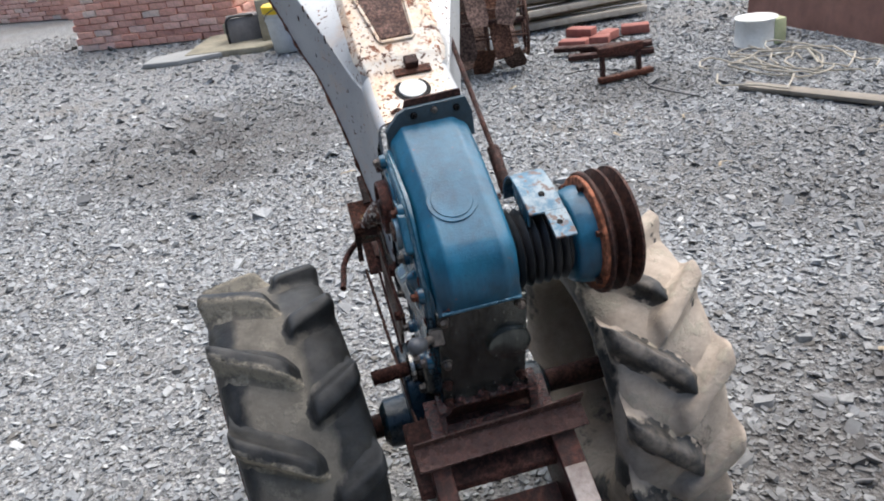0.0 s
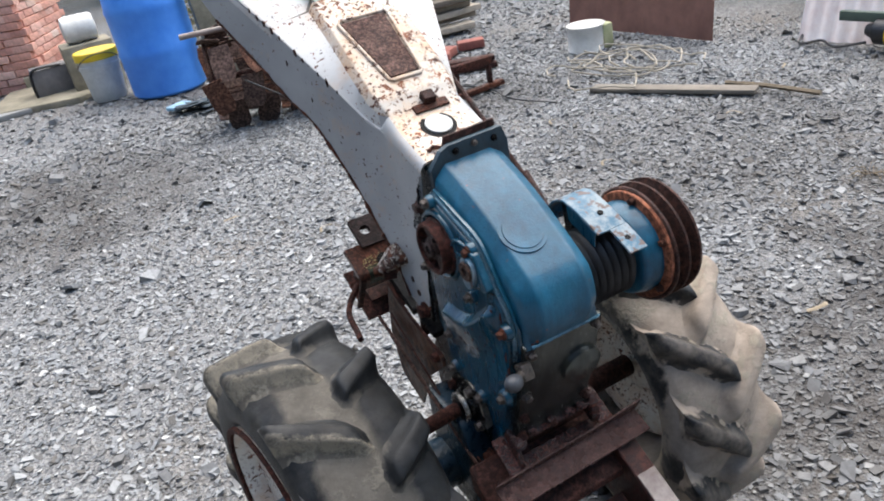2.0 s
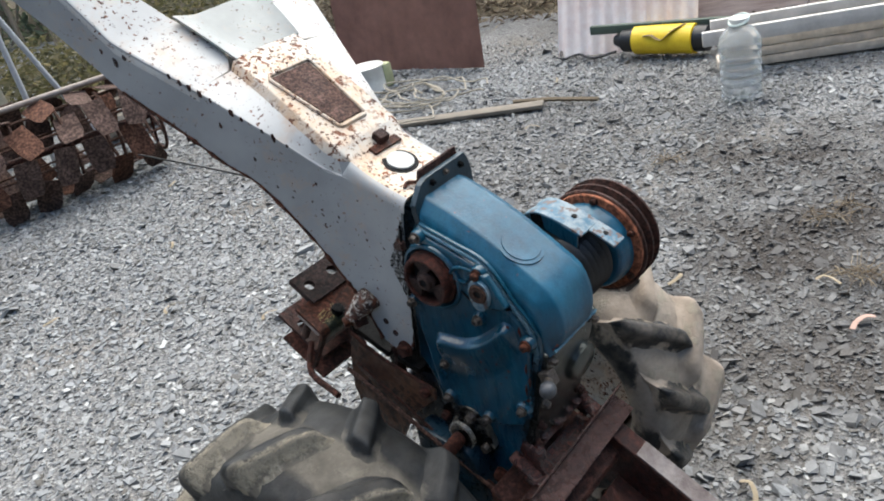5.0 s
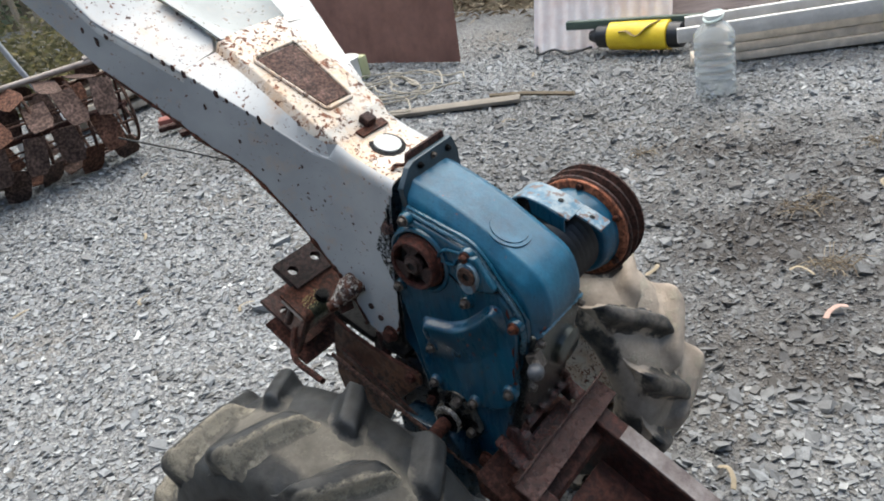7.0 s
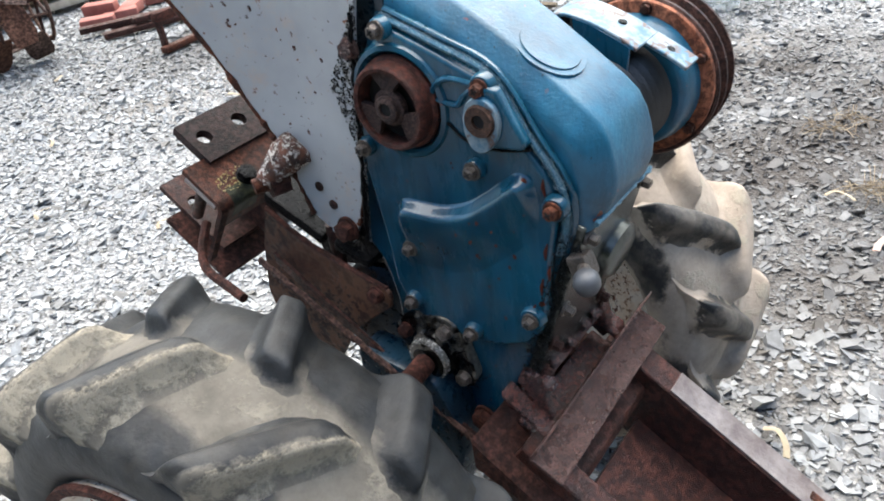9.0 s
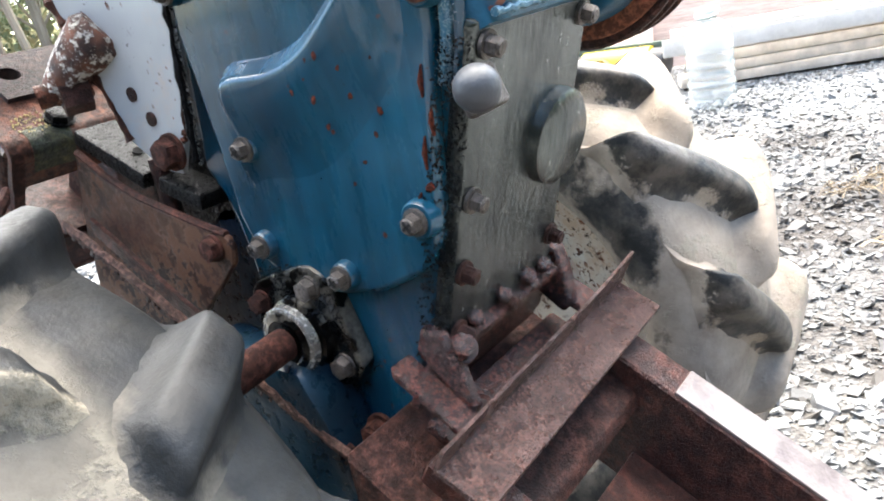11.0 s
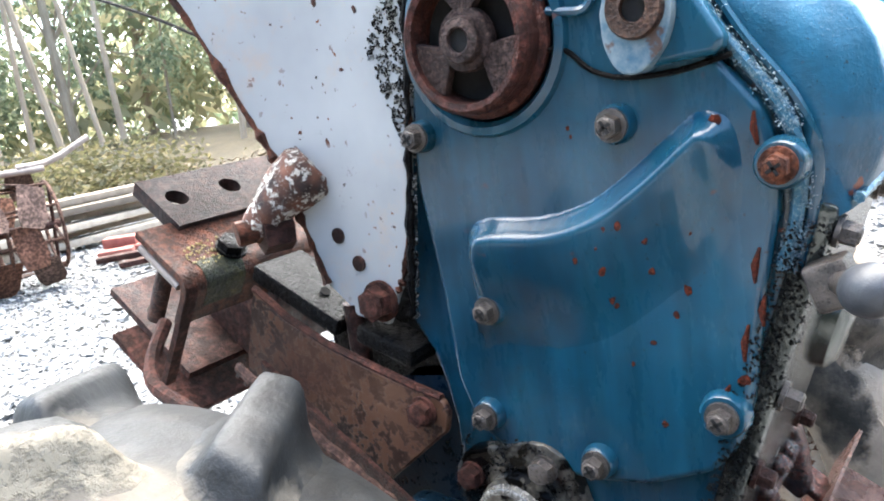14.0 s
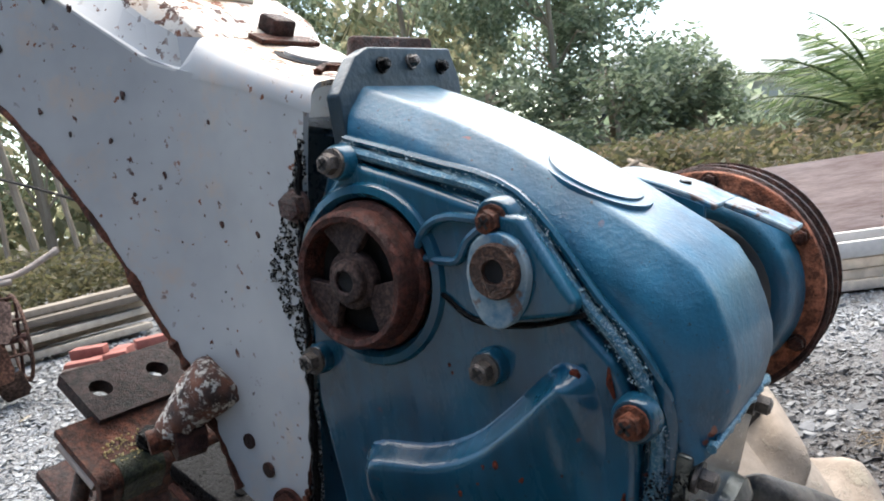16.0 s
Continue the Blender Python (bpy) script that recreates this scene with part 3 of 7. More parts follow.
# side cover with its raised panel
cover_out = [(1.102, 0.829), (1.052, 0.810), (1.000, 0.788), (0.966, 0.733), (0.946, 0.708), (0.939, 0.684), (0.941, 0.656), (0.948, 0.620), (0.957, 0.560), (0.964, 0.532), (0.980, 0.512),
             (1.017, 0.496), (1.056, 0.490), (1.105, 0.492), (1.136, 0.512), (1.148, 0.545), (1.151, 0.605), (1.160, 0.680), (1.152, 0.750), (1.130, 0.805)]
side_cover = tp("side_cover", prism(cover_out, 0.324, 0.338, 0.005, 3), BLUE, "blue side cover with rust specks")
ridge = smooth_path([(0, 1.124, 0.600), (0, 1.1265, 0.632), (0, 1.1205, 0.6500), (0, 1.105, 0.6565), (0, 1.066, 0.658), (0, 1.037, 0.6665), (0, 1.0127, 0.682), (0, 0.987, 0.702), (0, 0.9756, 0.7090), (0, 0.9630, 0.7064), (0, 0.9570, 0.697), (0, 0.9545, 0.680), (0, 0.9535, 0.640)], 5)
RIDGE = np.array([(p.y, p.z) for p in ridge])
PLATEAU = np.array(list(map(tuple, RIDGE)) + [(0.956, 0.56), (1.12, 0.55)])


def swell(y, z):
    """How far the cast panel stands out of the side cover at (y, z), from 0 to 1: steep under the ridge, fading downwards."""
    p, a = np.array((y, z)), PLATEAU
    b = np.roll(a, -1, 0)
    cross = ((a[:, 1] > z) != (b[:, 1] > z)) & (y < (b[:, 0] - a[:, 0]) * (z - a[:, 1]) / np.where(b[:, 1] == a[:, 1], 1e-9, b[:, 1] - a[:, 1]) + a[:, 0])
    if cross.sum() % 2 == 0:
        return 0.0
    d = b[:len(RIDGE) - 1] - a[:len(RIDGE) - 1]
    t = np.clip(((p - a[:len(d)]) * d).sum(1) / (d * d).sum(1), 0, 1)
    near = float(np.hypot(*(a[:len(d)] + d * t[:, None] - p).T).min())
    top = float(np.interp(-y, -RIDGE[5:-5, 0], RIDGE[5:-5, 1]))
    rise, fall = min(1.0, near / 0.0135), min(1.0, max(0.0, (top - z - 0.012) / 0.080))
    side = min(1.0, max(0.0, (0.698 - z) / 0.045)) * min(1.0, max(0.0, (0.985 - y) / 0.02))
    return rise * rise * (3 - 2 * rise) * (1 - fall * fall * (3 - 2 * fall)) * (1 - 0.85 * side)


def panel_x(y, z):
    return 0.3246 - 0.0150 * swell(y, z)


b = bmesh.new()
ny, nz = 86, 66
grid = [[b.verts.new((panel_x(0.942 + 0.0022 * i, 0.568 + 0.0022 * k), 0.942 + 0.0022 * i, 0.568 + 0.0022 * k)) for k in range(nz)] for i in range(ny)]
for i in range(ny - 1):
    for k in range(nz - 1):
        quad = (grid[i][k], grid[i + 1][k], grid[i + 1][k + 1], grid[i][k + 1])
        if min(v.co.x for v in quad) < 0.3245:
            b.faces.new(quad)
bmesh.ops.delete(b, geom=[v for v in b.verts if not v.link_faces], context="VERTS")
bmesh.ops.recalc_face_normals(b, faces=b.faces)
if sum(f.normal.x for f in b.faces) > 0:
    bmesh.ops.reverse_faces(b, faces=b.faces)
sp("raised_panel", b, BLUE, side_cover)
# rust flecks where the paint has blown
for y, z, r in ((1.017, 0.654, 0.0030), (1.025, 0.6515, 0.0016), (1.044, 0.634, 0.0026), (1.030, 0.628, 0.0034), (1.0043, 0.6275, 0.0028), (1.0045, 0.6446, 0.0028), (0.982, 0.648, 0.0020), (0.987, 0.616, 0.0036), (1.028, 0.610, 0.0036), (1.0265, 0.606, 0.0026), (0.994, 0.602, 0.0030), (1.008, 0.585, 0.0026), (1.021, 0.571, 0.0020), (1.005, 0.537, 0.0028), (0.961, 0.5695, 0.0052), (0.9665, 0.7025, 0.0050), (1.031, 0.6406, 0.0014), (1.047, 0.7046, 0.0016), (1.046, 0.700, 0.0013)):
    x = min(panel_x(y, z), 0.3238) - 0.0001
    b = bmesh.new()
    bmesh.ops.create_icosphere(b, subdivisions=2, radius=r * 0.62, matrix=Matrix.Translation((x, y, z)) @ Matrix.Diagonal((0.14, 1.0, random.uniform(0.9, 1.6), 1)))
    for v in b.verts:
        v.co += (v.co - Vector((x, y, z))) * 0.7 * noise.noise(v.co * 700)
    sp("rust_fleck", b, FLECK, side_cover)
for y0, z0, y1, z1 in ((0.9495, 0.706, 0.9485, 0.690), (0.9485, 0.616, 0.9500, 0.600), (0.950, 0.640, 0.953, 0.622), (0.957, 0.600, 0.960, 0.580), (0.968, 0.566, 0.971, 0.556)):
    sp("rust_streak", tube([(0.3235, y0, z0), (0.3232, (y0 + y1) / 2 + 0.001, (z0 + z1) / 2), (0.3235, y1, z1)], 0.0016, 6, taper=[0.4, 1.2, 0.5]), FLECK, side_cover)
# cast pads round the bolts and the drain shelf
for k, (y, z, r) in enumerate(((1.000, 0.785, 0.016), (0.938, 0.681, 0.016), (1.111, 0.598, 0.014), (0.971, 0.550, 0.017), (1.123, 0.525, 0.014), (1.047, 0.507, 0.014), (1.018, 0.705, 0.014), (1.104, 0.828, 0.014), (1.148, 0.707, 0.013))):
    sp("bolt_pad", lathe([(0.317, r * 0.66), (0.3185, r * 0.74), (0.326, r * 0.80)], (0, y, z), "x", 20), BLUE, side_cover)
    rusty = k in (0, 1)
    bolt = sp("cover_bolt", cross_head((0.317, y, z), LEFT, 0.0066, 0.0085), RUSTORANGE if rusty else STEEL, side_cover, "rusty crossed bolt" if rusty else "")
    bolt.data.materials.append(HOLESHADE)
# hollow boss and its ribs
b = prism([(p.y, p.z) for p in smooth_path([(0, 1.016, 0.760), (0, 1.010, 0.775), (0, 0.997, 0.780), (0, 0.984, 0.774), (0, 0.979, 0.760), (0, 0.984, 0.742), (0, 0.996, 0.730), (0, 1.008, 0.731), (0, 1.015, 0.744), (0, 1.016, 0.760)], 3)[:-1]], 0.308, 0.336, 0.003)
boss = tp("shaft_boss", b, SCUFFED, "scuffed blue boss with a bare bored end")
b = lathe([(0.309, 0.0062), (0.3045, 0.0066), (0.3042, 0.0136), (0.3065, 0.0148), (0.330, 0.0152), (0.330, 0.0062)], (0, 0.997, 0.760), "x", 28, True)
sp("bored_end", b, mat_rust("worn_brown_iron", srgb(62, 44, 36), srgb(122, 92, 76), 70, 0.6, 0.2), boss, "bare worn bored end")
sp("bore", lathe([(0.3075, 0.0064), (0.318, 0.0064)], (0, 0.997, 0.760), "x", 20), HOLESHADE, boss)
sp("rib", tube(smooth_path([(0.3245, 1.060, 0.768), (0.322, 1.053, 0.778), (0.321, 1.044, 0.786), (0.321, 1.031, 0.789), (0.322, 1.012, 0.786)], 4), 0.0028, 8), BLUE, boss)
sp("rib", tube(smooth_path([(0.3235, 1.052, 0.767), (0.322, 1.040, 0.765), (0.322, 1.029, 0.765), (0.322, 1.021, 0.775), (0.322, 1.010, 0.782)], 4), 0.0026, 8), BLUE, boss)
sp("web", prism([(1.014, 0.744), (1.000, 0.731), (0.962, 0.734), (0.958, 0.740), (0.984, 0.786), (1.000, 0.790)], 0.314, 0.327, 0.004, 3), BLUE, boss)
sp("web_joint", tube(smooth_path([(0.3232, 1.060, 0.747), (0.3230, 1.044, 0.746), (0.3230, 1.030, 0.734), (0.3228, 1.012, 0.728), (0.3228, 0.985, 0.728), (0.3228, 0.958, 0.733)], 4), 0.0016, 6), BLACKGREASE, boss)

# brown wheel hub high on the side cover
HY, HZ = 1.097, 0.759
HUBGREY = mat_rust("dull_grey_rust", srgb(60, 47, 44), srgb(108, 88, 82), 60, 0.7, 0.2)
hub = tp("side_hub", lathe([(0.338, 0.049), (0.329, 0.049), (0.327, 0.046), (0.321, 0.045), (0.319, 0.0415), (0.307, 0.0415), (0.3045, 0.0400), (0.3035, 0.0385), (0.3045, 0.0350), (0.3080, 0.0345), (0.324, 0.0340)], (0, HY, HZ), "x", 56), HUBRED, "rusty brown hub with a slotted face")
b = lathe([(0.3020, 0.0066), (0.3015, 0.0076), (0.3025, 0.0120), (0.3040, 0.0130), (0.3070, 0.0132), (0.3075, 0.0168), (0.3090, 0.0178), (0.314, 0.0178), (0.314, 0.0066)], (0, HY, HZ), "x", 30, True)
sp("hub_nose", b, HUBGREY, hub)
for k in range(3):
    a0 = math.radians(93 + 120 * k - 31)
    ring = [(HY + math.cos(a0 + math.radians(62) * i / 8) * 0.0348, HZ + math.sin(a0 + math.radians(62) * i / 8) * 0.0348) for i in range(9)]
    ring += [(HY + math.cos(a0 + math.radians(12 + 38 * i / 6)) * 0.0165, HZ + math.sin(a0 + math.radians(12 + 38 * i / 6)) * 0.0165) for i in range(6, -1, -1)]
    sp("hub_spoke", prism(ring, 0.3080, 0.3150, 0.0012, 2), HUBGREY, hub)
sp("hub_floor", lathe([(0.3215, 0.0345), (0.3235, 0.0345)], (0, HY, HZ), "x", 32), HOLESHADE, hub)
sp("hub_bore", lathe([(0.3045, 0.0067), (0.315, 0.0067)], (0, HY, HZ), "x", 18), HOLESHADE, hub)
sp("hub_collar", lathe([(0.338, 0.058), (0.325, 0.057), (0.321, 0.0545), (0.3200, 0.050), (0.324, 0.047)], (0, HY, HZ), "x", 40), BLUE, hub)

# top flange between hood and neck
b = prism([(0.336, 0.838), (0.335, 0.869), (0.356, 0.893), (0.370, 0.899), (0.462, 0.901), (0.470, 0.878), (0.470, 0.840)], 1.1075, 1.119, 0.002, 2, "y")
flange = tp("top_flange", b, FLANGE, "oily blue top flange with small bolts")
sp("gasket_plate", prism([(0.350, 0.850), (0.372, 0.909), (0.458, 0.911), (0.462, 0.850)], 1.1195, 1.126, 0.002, 2, "y"), RUST, flange)
for x in (0.380, 0.412, 0.446):
    sp("flange_bolt", hex_head((x, 1.1075, 0.887 + (0.003 if x == 0.412 else 0)), (0, -1, 0.1), 0.0040, 0.006), STEEL if x == 0.412 else BLACKGREASE, flange)

# front cover plate
fc = Vector((0, 0.918, 0.650)), Vector((0, 0.985, 0.440))
dirn = (fc[1] - fc[0]).normalized()
out = Vector((0, dirn.z, -dirn.y))
out = out if out.y < 0 else -out


def on_front(x, s, h=0.0):
    """A point on the front cover: across x, s metres down it, h proud."""
    p = fc[0] + dirn * s + out * h
    return Vector((x, p.y, p.z))


b = bmesh.new()
quad = [on_front(x, s) for x, s in ((0.334, -0.008), (0.470, -0.008), (0.470, 0.205), (0.334, 0.225))]
lo, hi = [b.verts.new(p - out * 0.016) for p in quad], [b.verts.new(p) for p in quad]
b.faces.new(lo), b.faces.new(hi[::-1])
for i in range(4):
    b.faces.new((lo[i], hi[i], hi[(i + 1) % 4], lo[(i + 1) % 4]))
bmesh.ops.recalc_face_normals(b, faces=b.faces)
bevel_all(b, 0.005, 2)
front_cover = tp("front_cover", b, FRONTPLATE, "oil-stained grey-blue front cover ringed with bolts")
for x, s in ((0.344, 0.006), (0.344, 0.10), (0.342, 0.15), (0.342, 0.195), (0.458, 0.006), (0.463, 0.10), (0.460, 0.17), (0.400, 0.20)):
    sp("cover_bolt", hex_head(on_front(x, s), out, 0.0062, 0.010), STEEL if s < 0.12 else PULLEY, front_cover)
b = lathe([(0.0, 0.034), (0.008, 0.033), (0.013, 0.026), (0.014, 0.001)], (0, 0, 0), "z", 32)
bmesh.ops.transform(b, matrix=Matrix.Translation(on_front(0.440, 0.085)) @ out.to_track_quat("Z", "Y").to_matrix().to_4x4(), verts=b.verts)
sp("round_cover", b, FRONTPLATE, front_cover)
# lever with rubber knob
b = bbox((0.018, 0.021, 0.024), (0.331, 0.919, 0.622), 0.003, Matrix.Rotation(radians(-20), 3, "X"))
lever = tp("gear_lever", b, STEEL, "stub lever with a grey rubber knob")
sp("lever_shaft", rod((0.334, 0.921, 0.622), (0.305, 0.902, 0.628), 0.006, seg=12), STEEL, lever)
b = lathe([(-0.0125, 0.006), (-0.011, 0.0098), (-0.005, 0.0118), (0.002, 0.0122), (0.008, 0.0108), (0.0125, 0.007), (0.014, 0.0015)], (0, 0, 0), "z", 28)
kd = Vector((-0.75, -0.45, 0.25)).normalized()
bmesh.ops.transform(b, matrix=Matrix.Translation((0.300, 0.899, 0.6285)) @ kd.to_track_quat("Z", "Y").to_matrix().to_4x4(), verts=b.verts)
sp("knob", b, GREYRUB, lever, "grey rubber knob")
pts, rad = [], []
for k in range(1500):
    q, w = random.random(), random.random()
    if noise.noise((q * 40, w * 3, 5.0)) < -0.25:
        continue
    pts.append(on_front(0.3225 + 0.0085 * w, 0.215 * q, -0.017 + 0.0185 * w + random.uniform(-0.003, 0.001)))
    rad.append(random.uniform(0.0004, 0.0011))
crumb_part("edge_grease", pts, rad, BLACKGREASE, front_cover, "crumbly black grease along the joint")

# clutch and pulley
PY, PZ = 0.981, 0.6965
prof = [(0.455, 0.040), (0.470, 0.052)]
for k in range(6):
    prof += [(0.468 + k * 0.0135, 0.054), (0.473 + k * 0.0135, 0.0585), (0.478 + k * 0.0135, 0.048)]
clutch = tp("clutch", lathe(prof + [(0.552, 0.050), (0.556, 0.03)], (0, PY, PZ), "x", 40), BELLOWS, "black ribbed clutch release housing")
sp("clutch_drum", lathe([(0.549, 0.046), (0.550, 0.0610), (0.552, 0.0660), (0.556, 0.0685), (0.566, 0.0712), (0.576, 0.0735), (0.583, 0.0735)], (0, PY, PZ), "x", 56), HOODBLUE, clutch, "scuffed blue clutch drum")
sp("drum_rim", lathe([(0.578, 0.0720), (0.5805, 0.0735), (0.5812, 0.0840), (0.5830, 0.0862), (0.5880, 0.0866), (0.5885, 0.060)], (0, PY, PZ), "x", 56), DRUMRIM, clutch, "orange-rusted drum flange")
for k in range(6):
    a = math.radians(157 + 60.5 * k)
    sp("drum_bolt", hex_head((0.5810, PY + math.cos(a) * 0.0795, PZ + math.sin(a) * 0.0795), LEFT, 0.0056, 0.0068, 1.2), RUSTORANGE, clutch)
pulley = tp("pulley", lathe([(0.5885, 0.050), (0.5890, 0.0900), (0.5915, 0.0925), (0.5955, 0.0925), (0.6035, 0.074), (0.6065, 0.074), (0.6135, 0.0925), (0.6175, 0.0925), (0.6250, 0.074), (0.6280, 0.074), (0.6350, 0.0925), (0.6395, 0.0920), (0.6400, 0.088), (0.636, 0.074), (0.625, 0.04)], (0, PY + 0.003, PZ - 0.003), "x", 64), PULLEY, "brown twin-groove cast-iron pulley")
# bent bracket over the clutch
def bent_strip(path, x0, x1, thick=0.004):
    """A flat strip between x0 and x1 along a path of (y, z)."""
    b = bmesh.new()
    n = len(path)
    rows = []
    for i, (y, z) in enumerate(path):
        dy, dz = path[min(i + 1, n - 1)][0] - path[max(i - 1, 0)][0], path[min(i + 1, n - 1)][1] - path[max(i - 1, 0)][1]
        nv = Vector((0, dz, -dy)).normalized()
        nv = nv if nv.z > 0 else -nv
        top = [Vector((x, y, z)) for x in (x0, x1)]
        rows.append([b.verts.new(p) for p in top] + [b.verts.new(p - nv * thick) for p in top[::-1]])
    for r0, r1 in zip(rows, rows[1:]):
        for k in range(4):
            b.faces.new((r0[k], r0[(k + 1) % 4], r1[(k + 1) % 4], r1[k]))
    b.faces.new(rows[0][::-1]), b.faces.new(rows[-1])
    bmesh.ops.recalc_face_normals(b, faces=b.faces)
    bevel_all(b, 0.001, 1, 50)
    return b


b = bent_strip([(p.y, p.z) for p in smooth_path([(0, 1.064, 0.744), (0, 1.058, 0.768), (0, 1.040, 0.787), (0, 1.012, 0.795), (0, 0.966, 0.780), (0, 0.938, 0.7645)], 5)], 0.490, 0.542)
bracket = tp("belt_bracket", b, SCUFFED, "scuffed blue bent bracket with two holes")
# solid black plugs stand for the dark of the bracket's two holes
sp("bracket_hole", rod((0.526, 0.921, 0.750), (0.526, 0.9185, 0.7545), 0.0045, seg=16), BLACKGREASE, bracket)
sp("bracket_hole", rod((0.519, 0.967, 0.776), (0.519, 0.9655, 0.7812), 0.0045, seg=16), BLACKGREASE, bracket)
sp("bracket_tongue", bent_strip([(0.939, 0.7650), (0.916, 0.7530), (0.903, 0.7455), (0.897, 0.7415)], 0.512, 0.543), SCUFFED, bracket)
sp("bracket_lip", prism([(1.006, 0.792), (0.985, 0.786), (0.945, 0.766), (0.948, 0.741), (0.985, 0.758), (1.004, 0.766)], 0.4895, 0.4930, 0.001, 1), BLUE, bracket, "blue folded-down side of the bracket")
sp("bracket_leg", prism([(1.040, 0.784), (1.018, 0.791), (1.014, 0.715), (1.036, 0.715)], 0.505, 0.530, 0.002, 1), RUST, bracket)
sp("bracket_hook", tube(smooth_path([(0.470, 1.010, 0.772), (0.452, 1.02, 0.765), (0.447, 1.025, 0.74), (0.460, 1.02, 0.725)], 4), 0.01, 8, flat=(0.010, 0.004)), RUST, bracket)

# cable rod up the far side
sp("cable_rod", rod((0.499, 1.09, 0.780), (0.502, 1.72, 1.228), 0.0045, seg=8), RUST, bracket, "thin rusty control rod")
sp("cable_end", rod((0.499, 1.070, 0.752), (0.499, 1.125, 0.806), 0.010, seg=10), RUST, bracket)


# ---- handle frame ----
def flare(y):
    return 0.325 - 0.40 * max(0.0, y - 1.24)


def frame_sheet(sign):
    """One pressed side of the handle frame, with a folded-in top edge; sign 1 is the near side."""
    low = [(1.203, 0.578), (1.233, 0.583), (1.252, 0.607), (1.262, 0.650), (1.276, 0.702), (1.292, 0.740), (1.315, 0.795), (1.347, 0.855), (1.384, 0.912), (1.428, 0.950), (1.480, 1.008), (1.556, 1.083), (1.630, 1.185), (1.76, 1.34)]
    top = [(1.182, 0.615), (1.172, 0.645), (1.160, 0.710), (1.150, 0.760), (1.140, 0.822), (1.128, 0.867), (1.180, 0.889), (1.256, 0.915), (1.330, 0.983), (1.380, 1.026), (1.460, 1.094), (1.540, 1.158), (1.604, 1.258), (1.70, 1.40)]
    b = bmesh.new()
    n = 40

    def along(poly, t):
        s = t * (len(poly) - 1)
        i = min(int(s), len(poly) - 2)
        f = s - i
        return poly[i][0] + (poly[i + 1][0] - poly[i][0]) * f, poly[i][1] + (poly[i + 1][1] - poly[i][1]) * f

    def place(y, z, inset):
        x = flare(y) + inset
        return (x if sign > 0 else 2 * CX - x, y, z)
    layers = []
    for inset in (0.0, 0.0045):
        grid = []
        for i in range(n + 1):
            a, c = along(low, i / n), along(top, i / n)
            row = [b.verts.new(place(a[0] + (c[0] - a[0]) * k / 6, a[1] + (c[1] - a[1]) * k / 6, inset)) for k in range(7)]
            grid.append(row)
        layers.append(grid)
    g0, g1 = layers
    for i in range(n):
        for k in range(6):
            b.faces.new((g0[i][k], g0[i + 1][k], g0[i + 1][k + 1], g0[i][k + 1]))
            b.faces.new((g1[i][k + 1], g1[i + 1][k + 1], g1[i + 1][k], g1[i][k]))
        b.faces.new((g0[i][0], g1[i][0], g1[i + 1][0], g0[i + 1][0]))
        b.faces.new((g0[i + 1][6], g1[i + 1][6], g1[i][6], g0[i][6]))
    for k in range(6):
        b.faces.new((g0[0][k + 1], g1[0][k + 1], g1[0][k], g0[0][k]))
        b.faces.new((g0[n][k], g1[n][k], g1[n][k + 1], g0[n][k + 1]))
    bmesh.ops.recalc_face_normals(b, faces=b.faces)
    return b


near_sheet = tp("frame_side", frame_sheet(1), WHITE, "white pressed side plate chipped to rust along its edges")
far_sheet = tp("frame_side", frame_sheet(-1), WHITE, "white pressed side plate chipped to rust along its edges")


def strip_sheet(rows, thick=0.004):
    """A sheet through rows of points, given a thickness downward."""
    b = bmesh.new()
    g0 = [[b.verts.new(p) for p in r] for r in rows]
    g1 = [[b.verts.new(Vector(p) - Vector((0, -0.4, 0.9)) * thick) for p in r] for r in rows]
    n, m = len(rows), len(rows[0])
    for i in range(n - 1):
        for k in range(m - 1):
            b.faces.new((g0[i][k], g0[i + 1][k], g0[i + 1][k + 1], g0[i][k + 1]))
            b.faces.new((g1[i][k + 1], g1[i + 1][k + 1], g1[i + 1][k], g1[i][k]))
        b.faces.new((g0[i][0], g1[i][0], g1[i + 1][0], g0[i + 1][0]))
        b.faces.new((g0[i + 1][m - 1], g1[i + 1][m - 1], g1[i][m - 1], g0[i][m - 1]))
    for k in range(m - 1):
        b.faces.new((g0[0][k + 1], g1[0][k + 1], g1[0][k], g0[0][k]))
        b.faces.new((g0[n - 1][k], g1[n - 1][k], g1[n - 1][k + 1], g0[n - 1][k + 1]))
    bmesh.ops.recalc_face_normals(b, faces=b.faces)
    return b


def deck_z(y):
    """Height of the neck's top plate along its length."""
    pts = [(1.120, 0.880), (1.160, 0.894), (1.205, 0.917), (1.226, 0.930), (1.242, 0.951), (1.27, 0.972), (1.37, 1.050), (1.43, 1.092)]
    for (y0, z0), (y1, z1) in zip(pts, pts[1:]):
        if y <= y1:
            return z0 + (z1 - z0) * (y - y0) / (y1 - y0)
    return pts[-1][1]


def arm_edge(y):
    """Height of the side plates' folded edge along the neck."""
    return float(np.interp(y, (1.122, 1.128, 1.18, 1.256, 1.33, 1.46, 1.54, 1.604, 1.70), (0.864, 0.867, 0.889, 0.915, 0.983, 1.094, 1.158, 1.258, 1.40)))


